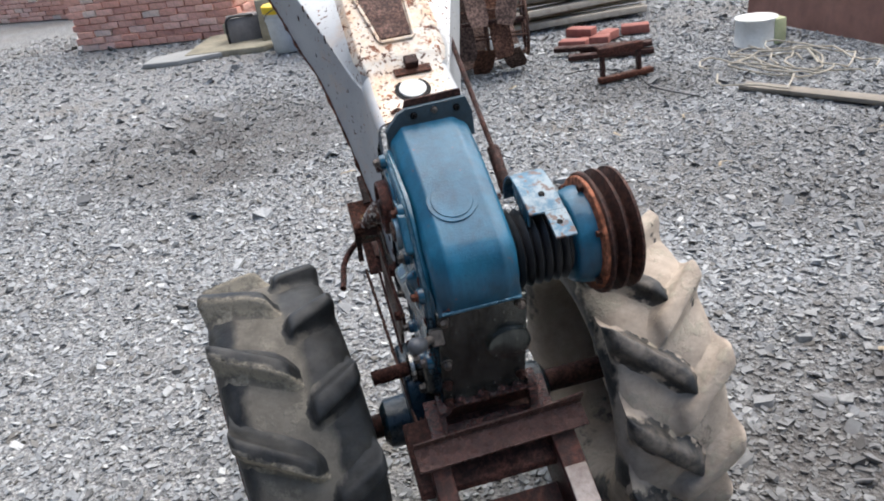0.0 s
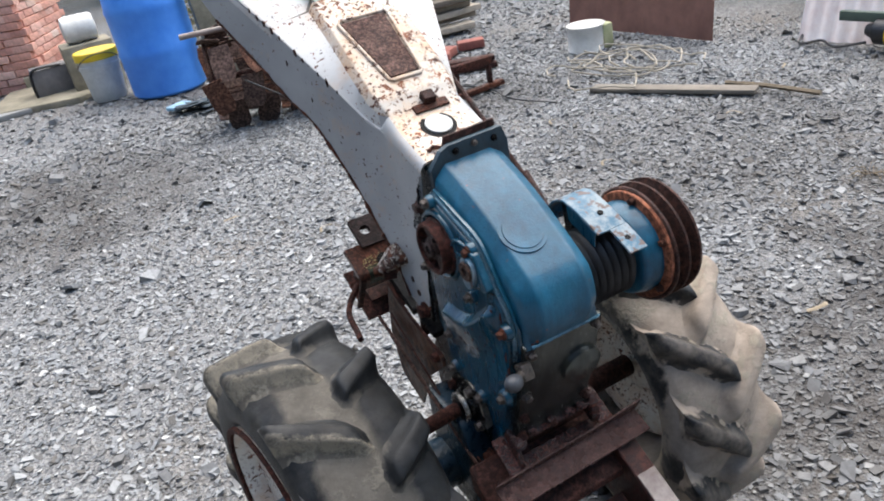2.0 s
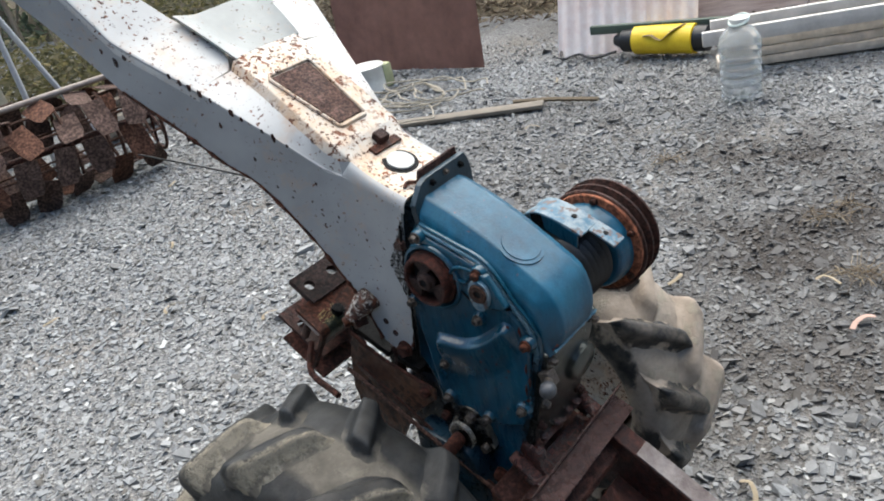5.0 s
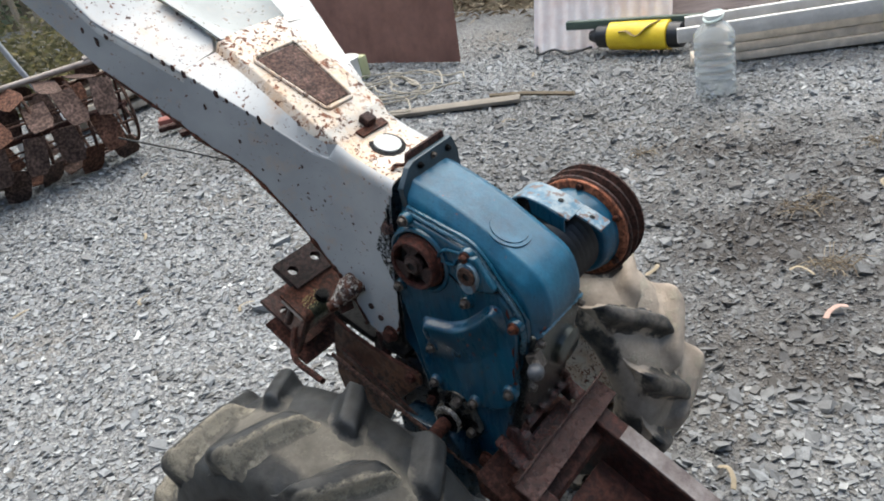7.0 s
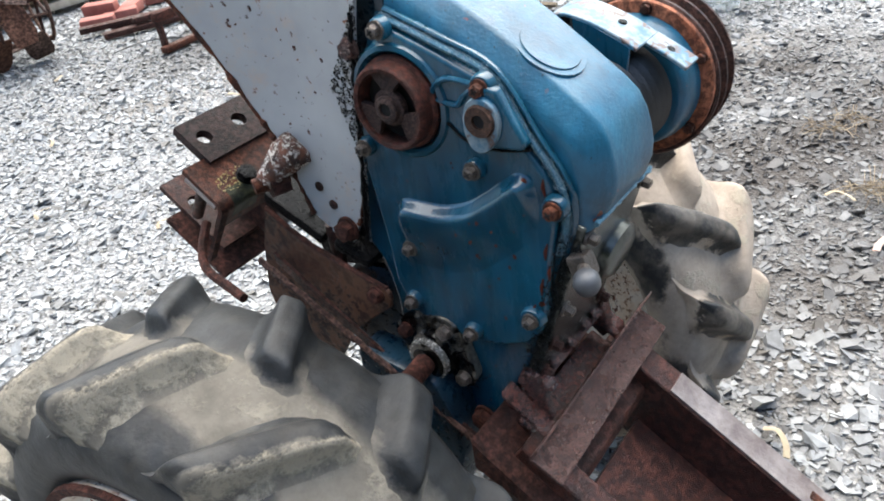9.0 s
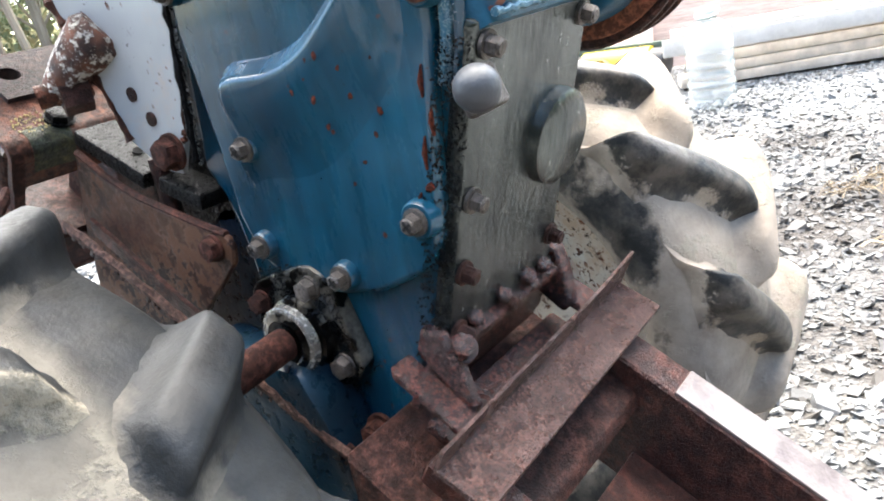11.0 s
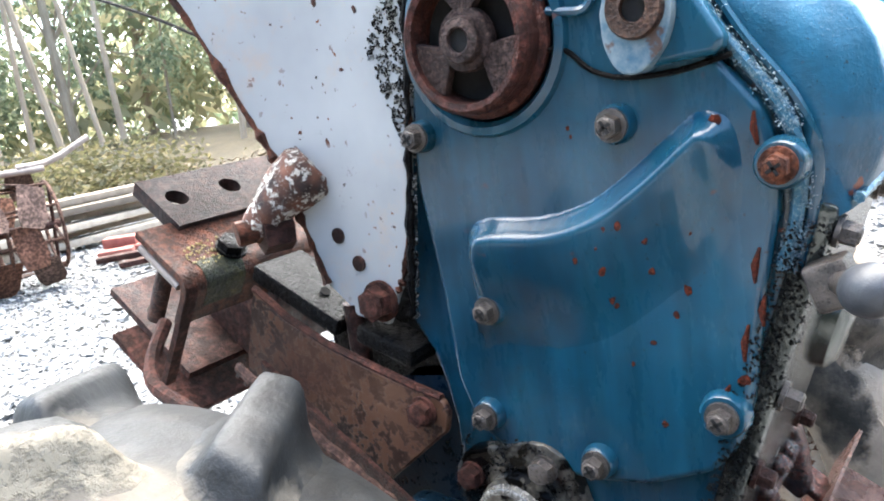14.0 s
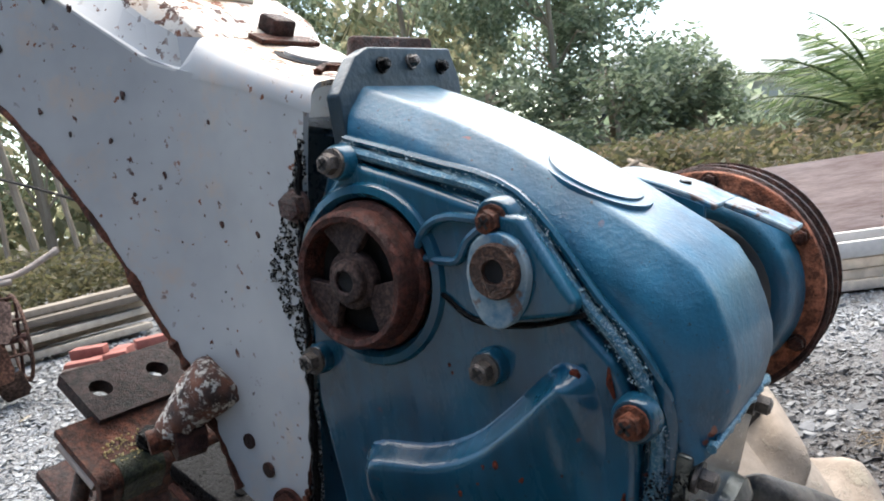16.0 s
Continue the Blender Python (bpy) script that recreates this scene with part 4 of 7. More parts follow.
# the raised box of the deck runs down between two flat strips that taper out at the filler
rows = []
for y in (1.122, 1.15, 1.18, 1.205, 1.226, 1.240, 1.244, 1.26, 1.29, 1.33, 1.37, 1.40, 1.430):
    z = deck_z(y)
    half = CX - flare(y) + 0.0012
    side_z = min(arm_edge(y), z - 0.003)
    if y < 1.232:
        r = half - 0.020
        d = z - side_z
        flank = [(half - 0.0009, -0.0004), (half - 0.0022, 0.35 * d), (half - 0.0055, 0.68 * d), (half - 0.0100, 0.88 * d)]
        mid = [(r + 0.006, z - 0.0010), (r + 0.003, z - 0.0005), (r, z)]
    else:
        top, low = min(0.068, half - 0.008), min(0.077, half - 0.004)
        flank = [(half - 0.0010, -0.0004), (half - 0.0012, 0.0004), (half - 0.0018, 0.0010), (half - 0.0034, 0.0016)]
        mid = [(low, z - 0.016), (top, z - 0.003), (top - 0.004, z)]
    left = [(CX - w, y, side_z + h) for w, h in flank] + [(CX - w, y, h) for w, h in mid]
    right = [(CX + w, y, h) for w, h in mid[::-1]] + [(CX + w, y, side_z + h) for w, h in flank[::-1]]
    rows.append(left + [(CX, y, z + 0.001)] + right)
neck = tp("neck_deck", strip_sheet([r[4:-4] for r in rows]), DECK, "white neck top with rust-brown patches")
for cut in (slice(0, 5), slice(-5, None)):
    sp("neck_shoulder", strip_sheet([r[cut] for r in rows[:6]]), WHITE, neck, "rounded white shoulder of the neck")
    sp("neck_strip", strip_sheet([r[cut] for r in rows[5:]]), WORNTOPLIT, neck, "flat white strip beside the deck, flecked with rust")
# folded top of each arm, running on from the strips
for sgn in (1, -1):
    rows = []
    for y, xi in ((1.428, 0.323), (1.445, 0.340), (1.470, 0.343), (1.500, 0.336), (1.540, 0.317), (1.604, 0.256), (1.70, 0.214)):
        xo, zt = flare(y) - 0.0008, arm_edge(y)
        row = [(xo, y, zt - 0.012), (xo + 0.0012, y, zt - 0.001), (xo + 0.004, y, zt + 0.0022), (xi - 0.006, y + 0.004, zt + 0.011), (xi, y + 0.006, zt + 0.006), (xi, y + 0.02, zt - 0.045)]
        rows.append([(x if sgn > 0 else 2 * CX - x, yy, z) for x, yy, z in row])
    tp("arm_top", strip_sheet(rows), WORNTOPLIT, "white folded top of a handle arm speckled with rust")
rows = []
for k in range(6):
    f = k / 5
    y, z = 1.431 + 0.098 * f, 1.082 + 0.079 * f
    x0, x1 = 0.334 - 0.024 * f, 0.468 + 0.020 * f
    rows.append([(x0 + (x1 - x0) * u, y - 0.5 * h, z + h + 0.0012 * math.sin(7 * u + 4 * f)) for u, h in ((0, 0.010), (0.06, 0.008), (0.12, 0.005), (0.18, 0.002), (0.25, 0.0), (0.45, -0.001), (0.65, 0.0005), (0.82, 0.0), (0.92, 0.004), (1, 0.010))])
tp("cross_plate", strip_sheet(rows, 0.004), mat_white("dull_grey_paint", 0.06, srgb(126, 130, 128), srgb(164, 167, 163), 0.35), "dull grey dented plate between the handle arms")
# sunk name plate, worn to bare rust
b = strip_sheet([[(0.374, 1.270, deck_z(1.270) + 0.004), (0.424, 1.270, deck_z(1.270) + 0.004)], [(0.350, 1.372, deck_z(1.372) + 0.003), (0.428, 1.372, deck_z(1.372) + 0.003)]], 0.003)
sp("worn_plate", b, PLATE, neck, "rust-brown bare plate recess")
rim = [Vector((0.374, 1.2645, 0)), Vector((0.424, 1.2645, 0)), Vector((0.4285, 1.269, 0)), Vector((0.4345, 1.370, 0)), Vector((0.430, 1.3775, 0)), Vector((0.350, 1.3775, 0)), Vector((0.3445, 1.371, 0)), Vector((0.3690, 1.269, 0)), Vector((0.374, 1.2645, 0))]
sp("plate_rim", tube([(p.x, p.y, deck_z(p.y) + 0.0025) for p in rim], 0.0032, 8), DECK, neck)
# clip and filler button
sp("clip_base", bbox((0.060, 0.016, 0.004), (0.408, 1.218, 0.9285), 0.001, Matrix.Rotation(radians(30), 3, "X")), RUSTORANGE, neck)
sp("clip", bbox((0.022, 0.020, 0.014), (0.409, 1.225, 0.941), 0.003, Matrix.Rotation(radians(30), 3, "X")), RUST, neck, "rusty bent clip")
bt = Vector((0.398, 1.184, 0.9045))
bn = Vector((0, -0.423, 0.906)).normalized()
sp("filler_ring", rod(bt - bn * 0.002, bt + bn * 0.0030, 0.0290, 0.0285, 36), HOLESHADE, neck, "black recess round the filler cap")
b = rod(bt, bt + bn * 0.0058, 0.0215, 0.0215, 36)
rod(bt + bn * 0.0058, bt + bn * 0.0072, 0.0215, 0.0190, 36, b)
sp("filler_cap", b, mat_plain("pale_filler_cap", srgb(150, 150, 146), srgb(196, 196, 190), 30, 0.4), neck, "pale round filler cap")
sp("lip_tab", tube(smooth_path([(0.352, 1.138, 0.888), (0.362, 1.140, 0.892), (0.372, 1.130, 0.890), (0.395, 1.130, 0.891), (0.43, 1.130, 0.890)], 4), 0.003, 6), RUSTORANGE, neck)
# ragged rust along the sheet edges
low_edge = [(1.252, 0.607), (1.262, 0.650), (1.276, 0.702), (1.292, 0.740), (1.315, 0.795), (1.347, 0.855), (1.384, 0.912), (1.428, 0.950), (1.480, 1.008), (1.556, 1.083)]
for pts, rad in ((low_edge, 0.0030),):
    path = smooth_path([(flare(y), y, z) for y, z in pts], 7)
    sp("rusted_edge", tube(path, rad, 6, taper=[random.choice((0.5, 0.7, 0.9, 1.0, 1.5)) for _ in path]), RUSTORANGE, near_sheet, "ragged rust along the plate edge")
for y, z, r in ((1.312, 0.966, 0.004), (1.330, 0.981, 0.006), (1.345, 0.994, 0.004), (1.372, 1.016, 0.005), (1.385, 1.028, 0.006), (1.412, 1.051, 0.004), (1.426, 1.063, 0.006), (1.440, 1.075, 0.005), (1.452, 1.085, 0.006), (1.466, 1.097, 0.005), (1.530, 1.135, 0.006), (1.548, 1.130, 0.006), (1.565, 1.150, 0.004), (1.410, 1.010, 0.004), (1.372, 0.950, 0.0035), (1.300, 0.870, 0.003), (1.350, 0.90, 0.003), (1.265, 0.84, 0.0025), (1.225, 0.80, 0.0025), (1.24, 0.79, 0.0022), (1.21, 0.755, 0.0022), (1.235, 0.752, 0.002), (1.29, 0.83, 0.002), (1.33, 0.88, 0.0025), (1.285, 0.90, 0.003), (1.22, 0.87, 0.002), (1.19, 0.79, 0.002)):
    b = bmesh.new()
    bmesh.ops.create_icosphere(b, subdivisions=2, radius=r, matrix=Matrix.Translation((flare(y), y, z)) @ Matrix.Diagonal((0.25, 1.0, random.uniform(0.7, 1.3), 1)))
    for v in b.verts:
        v.co += (v.co - Vector((flare(y), y, z))) * 0.6 * noise.noise(v.co * 400)
    sp("rust_chip", b, RUST, near_sheet)
# frame bolts and grease
for y, z, r in ((1.205, 0.596, 0.0125), (1.147, 0.806, 0.0092)):
    sp("frame_bolt", hex_head((flare(y) - 0.001, y, z), LEFT, r, 0.013 if z < 0.7 else 0.009, 1.2), RUSTRED if z < 0.7 else ANGLEIRON, near_sheet, "large rusty frame bolt")
for y, z in ((1.238, 0.642), (1.222, 0.622)):
    sp("frame_hole", rod((flare(y) - 0.0015, y, z), (flare(y) + 0.004, y, z), 0.0058, seg=14), RUST, near_sheet)
edge = [(0.323, 1.140 + 0.002 * math.sin(i * 2.3), 0.840 - 0.0105 * i) for i in range(25)]
edge = [(x, 1.138 + (0.84 - z) * 0.16 + 0.002 * math.sin(z * 300), z) for x, y, z in edge]
sp("edge_grease", tube(edge, 0.0035, 7, taper=[0.35 + 0.65 * random.random() for _ in edge]), BLACKGREASE, near_sheet, "crumbly black grease along the plate edge")
grit = {"black": ([], []), "pale": ([], [])}
for _ in range(30000):
    z = random.uniform(0.585, 0.850)
    wide = 0.040 * max(0.12, 1 - abs(z - 0.765) / 0.085)
    y = 1.134 + (0.84 - z) * 0.16 + wide * random.random() ** 1.7
    clump = noise.noise((y * 190, z * 190, 0.0)) + 0.6 * noise.noise((y * 620, z * 620, 3.0))
    if clump < 0.0:
        continue
    pts, rad = grit["pale" if random.random() < 0.28 else "black"]
    pts.append((flare(y) - 0.0003, y, z))
    rad.append(random.uniform(0.0003, 0.0010))
crumb_part("scaly_grease", *grit["black"], BLACKGREASE, near_sheet, "scaly black grease")
crumb_part("pale_grit", *grit["pale"], mat_plain("pale_grease_grit", srgb(110, 108, 104), srgb(170, 168, 162), 90, 0.5), near_sheet, "pale grit stuck in the grease")
front_edge = smooth_path([(flare(y) - 0.0004, y, z) for y, z in ((1.190, 0.602), (1.182, 0.615), (1.172, 0.645), (1.160, 0.710), (1.150, 0.760))], 8)
sp("rusted_edge", tube(front_edge, 0.0020, 6, taper=[random.choice((0.4, 0.6, 0.9, 1.2, 1.6)) for _ in front_edge]), RUSTORANGE, near_sheet, "ragged rust along the plate edge")
sag = smooth_path([(0.255, 1.720, 0.938), (0.321, 1.625, 0.891), (0.347, 1.578, 0.871), (0.385, 1.525, 0.842), (0.419, 1.484, 0.812), (0.452, 1.430, 0.770)], 6)
tp("hanging_cable", tube(sag, 0.0017, 6), mat_plain("black_cable_sheath", srgb(22, 22, 24), srgb(40, 40, 42), 40, 0.6), "thin black cable hanging behind the handle frame")

# ---- hitch: a channel and bars pitched forward with the machine ----
HU, HN = Vector((0, 0.81, 0.587)), Vector((0, -0.587, 0.81))


def slab(corner, xs, length, thick, bev=0.002):
    """A plate from its rear left top corner: xs wide, running forward along -HU, thick along -HN."""
    c = Vector(corner)
    b = bmesh.new()
    top = [c, c + Vector((xs, 0, 0)), c + Vector((xs, 0, 0)) - HU * length, c - HU * length]
    lo = [b.verts.new(p - HN * thick) for p in top]
    hi = [b.verts.new(p) for p in top]
    b.faces.new(lo), b.faces.new(hi[::-1])
    for q in range(4):
        b.faces.new((lo[q], hi[q], hi[(q + 1) % 4], lo[(q + 1) % 4]))
    bmesh.ops.recalc_face_normals(b, faces=b.faces)
    return bevel_all(b, bev, 2)


def drilled(corner, xs, length, thick, holes, r):
    """The same plate with round holes through it at (across, forward)."""
    c = Vector(corner)
    b = bmesh.new()
    loops = [[(0, 0), (xs, 0), (xs, length), (0, length)]] + [[(hx + r * math.cos(2 * math.pi * q / 18), hy + r * math.sin(2 * math.pi * q / 18)) for q in range(18)] for hx, hy in holes]
    edges = []
    for lp in loops:
        vs = [b.verts.new(c + Vector((p[0], 0, 0)) - HU * p[1]) for p in lp]
        edges += [b.edges.new((vs[q], vs[(q + 1) % len(vs)])) for q in range(len(vs))]
    bmesh.ops.triangle_fill(b, use_beauty=True, use_dissolve=False, edges=edges)
    made = bmesh.ops.extrude_face_region(b, geom=[f for f in b.faces])
    for v in made["geom"]:
        if isinstance(v, bmesh.types.BMVert):
            v.co -= HN * thick
    bmesh.ops.recalc_face_normals(b, faces=b.faces)
    return b


hitch = tp("hitch_bar", drilled((0.305, 1.451, 0.6905), 0.178, 0.064, 0.013, ((0.021, 0.030), (0.077, 0.030), (0.134, 0.030)), 0.0100), HITCH, "thick dark hitch bar with holes")
def bent_plate(corner, xs, flat, radius, drop, thick, start=0.0, proud=0.0):
    """A plate running forward from its rear left top corner, then bent down through a right angle."""
    c = Vector(corner)
    prof = [(start, proud)] if start < flat else []
    for q in range(9):
        t = radians(90 * q / 8)
        prof.append((flat + math.sin(t) * (radius + proud), -radius + math.cos(t) * (radius + proud)))
    prof.append((flat + radius + proud, -radius - drop))
    b = bmesh.new()
    rows = []
    for i, (f, h) in enumerate(prof):
        f0, h0 = prof[max(i - 1, 0)]
        f1, h1 = prof[min(i + 1, len(prof) - 1)]
        n = Vector((-(h1 - h0), f1 - f0)).normalized() * thick
        outer, inner_p = c - HU * f + HN * h, c - HU * (f - n.x) + HN * (h - n.y)
        rows.append([b.verts.new(outer), b.verts.new(outer + Vector((xs, 0, 0))), b.verts.new(inner_p + Vector((xs, 0, 0))), b.verts.new(inner_p)])
    for r0, r1 in zip(rows, rows[1:]):
        for q in range(4):
            b.faces.new((r0[q], r0[(q + 1) % 4], r1[(q + 1) % 4], r1[q]))
    b.faces.new(rows[0][::-1]), b.faces.new(rows[-1])
    bmesh.ops.recalc_face_normals(b, faces=b.faces)
    return b


channel = tp("hitch_channel", bent_plate((0.273, 1.411, 0.6555), 0.150, 0.056, 0.014, 0.030, 0.006), RUSTORANGE, "orange-rusted bent hitch channel with green paint traces")
sp("channel_leg", bent_plate((0.274, 1.411, 0.6550), 0.010, 0.056, 0.014, 0.100, 0.006), RUSTRED, channel)
sp("green_patch", bent_plate((0.293, 1.411, 0.6555), 0.038, 0.056, 0.014, 0.016, 0.001, 0.050, 0.0005), mat_rust("flaking_green_paint", srgb(30, 62, 56), srgb(104, 96, 48), 30, 0.55, 0.2), channel, "flaking green and ochre paint")
sp("lip_rod", rod(Vector((0.276, 1.411, 0.6555)) - HN * 0.013 - HU * 0.006, Vector((0.276, 1.411, 0.6555)) - HN * 0.013 - HU * 0.058, 0.0035, seg=10), PALEBAR, channel, "thin pale rod under the channel edge")
sp("black_bolt", hex_head((0.330, 1.372, 0.6278), HN, 0.0120, 0.009, 1.1), BLACKGREASE, channel, "oily black bolt head")
b = bmesh.new()
for k in range(90):
    f, xx = random.uniform(0.03, 0.056), random.uniform(0.29, 0.335)
    bmesh.ops.create_icosphere(b, subdivisions=1, radius=random.uniform(0.0005, 0.0013), matrix=Matrix.Translation(Vector((xx, 1.411, 0.6558)) - HU * f))
sp("paint_flakes", b, mat_plain("ochre_paint_flake", srgb(150, 128, 66), srgb(196, 180, 130), 60, 0.7), channel, "pale ochre paint flakes")
sp("lower_flange", slab((0.292, 1.523, 0.553), 0.120, 0.115, 0.008), RUSTRED, channel)
sp("drilled_lug", drilled((0.310, 1.541, 0.590), 0.110, 0.125, 0.008, ((0.020, 0.045),), 0.009), RUST, channel)
c = Vector((0.297, 1.402, 0.641))
sp("pin", rod(c, c - HN * 0.085, 0.0075, seg=12), RUST, channel)
sp("weld_block", bbox((0.11, 0.08, 0.12), (0.425, 1.42, 0.575), 0.004, Matrix.Rotation(radians(36), 3, "X")), RUST, channel)
sp("hook", tube(smooth_path([(0.285, 1.418, 0.575), (0.258, 1.402, 0.556), (0.244, 1.385, 0.545), (0.238, 1.365, 0.540), (0.233, 1.330, 0.536), (0.228, 1.300, 0.533)], 5), 0.0058, 8), RUSTRED, channel, "bent rusty hook")
b = tube([(0.290, 1.290, 0.650), (0.294, 1.285, 0.656), (0.302, 1.276, 0.667), (0.312, 1.264, 0.680), (0.320, 1.254, 0.690), (0.324, 1.250, 0.694)], 0.0205, 20, taper=[0.42, 0.56, 0.74, 0.95, 1.02, 0.8])
for v in b.verts:
    v.co += Vector((0, 1, 1)) * (0.0030 * noise.noise(v.co * 160) + 0.0014 * noise.noise(v.co * 420))
stud = tp("adjuster", b, FLAKING, "corroded adjuster flaked with white paint")
sp("adjuster_nut", rod((0.292, 1.282, 0.650), (0.312, 1.274, 0.650), 0.015, seg=6), RUST, stud)
sp("adjuster_stud", rod((0.279, 1.292, 0.653), (0.315, 1.274, 0.655), 0.0092, seg=12), RUSTORANGE, stud)
# strap down to the axle housing
strap = tp("side_strap", prism([(1.330, 0.600), (1.296, 0.578), (1.257, 0.561), (1.216, 0.549), (1.179, 0.539), (1.162, 0.5375), (1.1525, 0.5330), (1.149, 0.525), (1.153, 0.511), (1.2227, 0.4537), (1.287, 0.352), (1.358, 0.390), (1.370, 0.471), (1.352, 0.545)], 0.311, 0.317, 0.0015, 1), STRAP, "rusted strap plate pitted brown")
sp("strap_flange", tube([(0.3135, 1.330, 0.601), (0.3135, 1.296, 0.579), (0.3135, 1.257, 0.562), (0.3135, 1.216, 0.550), (0.3135, 1.179, 0.540), (0.3135, 1.155, 0.5345)], 0.0032, 6), RUSTRED, strap)
sp("strap_bolt", hex_head((0.311, 1.170, 0.524), LEFT, 0.0095, 0.009, 1.15), RUSTRED, strap)
block_a = bbox((0.052, 0.094, 0.015), (0.342, 1.290, 0.5930), 0.003, Matrix.Rotation(radians(25), 3, "X"))
sp("oily_block", block_a, BLACKGREASE, strap, "oily black bar with a small hole")
sp("block_hole", rod((0.335, 1.276, 0.592), (0.335, 1.2728, 0.5955), 0.0042, seg=14), HOLESHADE, strap)
sp("oily_block", bbox((0.050, 0.052, 0.014), (0.342, 1.205, 0.5640), 0.003, Matrix.Rotation(radians(17), 3, "X")), BLACKGREASE, strap, "oily black bar under the frame foot")
sp("oily_post", rod((0.330, 1.240, 0.530), (0.330, 1.240, 0.590), 0.008, seg=10), RUST, strap)

# ---- chassis ----
a, c = Vector((0.2785, 1.322, 0.550)), Vector((0.3000, 0.93, 0.2948))
tp("chassis_rail", tube([a + (c - a) * k / 60 + Vector((0.0006 * math.sin(k * 5.1), 0.0, 0.0012 * math.sin(k * 2.9))) for k in range(61)], 0.005, 6, flat=(0.0028, 0.0046)), PLATE, "long rusty chassis edge with a ragged lip")
b = bmesh.new()
for k in range(62):
    p = a + (c - a) * (k + random.uniform(-0.3, 0.3)) / 62 + Vector((0.002, 0.0, -0.0065 - 0.002 * random.random()))
    box(b, (0.003, random.uniform(0.002, 0.0045), random.uniform(0.006, 0.012)), p, Matrix.Rotation(random.uniform(0.3, 0.9), 3, "X"))
tp("lip_teeth", b, RUST, "row of short weld stubs under the chassis lip")
web = prism([(1.322, 0.546), (0.93, 0.291), (0.93, 0.276), (1.322, 0.531)], 0.300, 0.304, 0)
tp("chassis_web", web, RUST, "dark rusted chassis edge behind the lip")


def rail(x, y0, z0, y1, z1, w, h):
    b = bmesh.new()
    p, q = Vector((x, y0, z0)), Vector((x, y1, z1))
    d = (q - p).normalized()
    u = Vector((0, -d.z, d.y))
    u = u if u.z > 0 else -u
    sec = [(-w, 0), (w, 0), (w, -0.008), (-w + 0.008, -0.008), (-w + 0.008, -h + 0.008), (w, -h + 0.008), (w, -h), (-w, -h)]
    r0 = [b.verts.new(p + Vector((s, 0, 0)) + u * k) for s, k in sec]
    r1 = [b.verts.new(q + Vector((s, 0, 0)) + u * k) for s, k in sec]
    n = len(sec)
    for i in range(n):
        b.faces.new((r0[i], r0[(i + 1) % n], r1[(i + 1) % n], r1[i]))
    b.faces.new(r0[::-1]), b.faces.new(r1)
    bmesh.ops.recalc_face_normals(b, faces=b.faces)
    bevel_all(b, 0.002, 1)
    return b


RAILWORN = mat_rust("deep_brown_rail", srgb(62, 35, 30), srgb(116, 72, 60), 14, 0.5, 0.2, 0.35)
RUN = Matrix.Rotation(math.atan2(0.365, 0.56), 3, "X")
rr = tp("engine_rail", rail(0.512, 0.98, 0.395, 0.42, 0.03, 0.020, 0.11), RAILWORN, "rust-brown engine rail with bare worn top")
sp("rail_slot", bbox((0.012, 0.16, 0.004), (0.512, 0.665, 0.192), 0.001, Matrix.Rotation(math.atan2(0.365, 0.56), 3, "X")), RUSTORANGE, rr)
rl = tp("engine_rail", rail(0.306, 0.98, 0.395, 0.42, 0.03, 0.016, 0.11), RAILWORN, "rust-brown engine rail with bare worn top")
sp("worn_top", bbox((0.028, 0.46, 0.003), Vector((0.306, 0.615, 0.1571)) + RUN @ Vector((0, 0, 0.0012)), 0.001, RUN), RAILTOP, rl, "rail top rubbed to bare metal")
sp("worn_top", bbox((0.036, 0.57, 0.003), Vector((0.512, 0.660, 0.1864)) + RUN @ Vector((0, 0, 0.0012)), 0.001, RUN), RAILTOP, rr, "rail top rubbed to bare metal")
tp("rail_floor", bbox((0.20, 0.60, 0.008), (0.41, 0.69, 0.112), 0.001, Matrix.Rotation(math.atan2(0.365, 0.56), 3, "X")), RAILWORN, "rusted channel floor between the rails")
# angle iron across the rails
tilt = Matrix.Rotation(radians(29), 3, "X")
b = bbox((0.281, 0.041, 0.005), (0.412, 0.9435, 0.3965), 0.0012, Matrix.Rotation(radians(1.5), 3, "Z") @ tilt)
angle = tp("cross_angle", b, ANGLEIRON, "granular rusty angle iron across the rails")
b = bmesh.new()
up, back = Vector((0, -0.485, 0.875)), Vector((0, 0.875, 0.485))
blade = []
for x, h in ((0.272, 0.020), (0.49, 0.026), (0.549, 0.038), (0.553, 0.036)):
    foot_at = Vector((x, 0.9600 + (x - 0.412) * 0.026, 0.4045))
    blade.append([b.verts.new(foot_at + back * q + up * r) for q, r in ((0, -0.002), (0.0036, -0.002), (0.0030, h), (0.0006, h))])
for r0, r1 in zip(blade, blade[1:]):
    for k in range(4):
        b.faces.new((r0[k], r0[(k + 1) % 4], r1[(k + 1) % 4], r1[k]))
b.faces.new(blade[0][::-1]), b.faces.new(blade[-1])
bmesh.ops.recalc_face_normals(b, faces=b.faces)
sp("angle_fin", b, ANGLEIRON, angle)
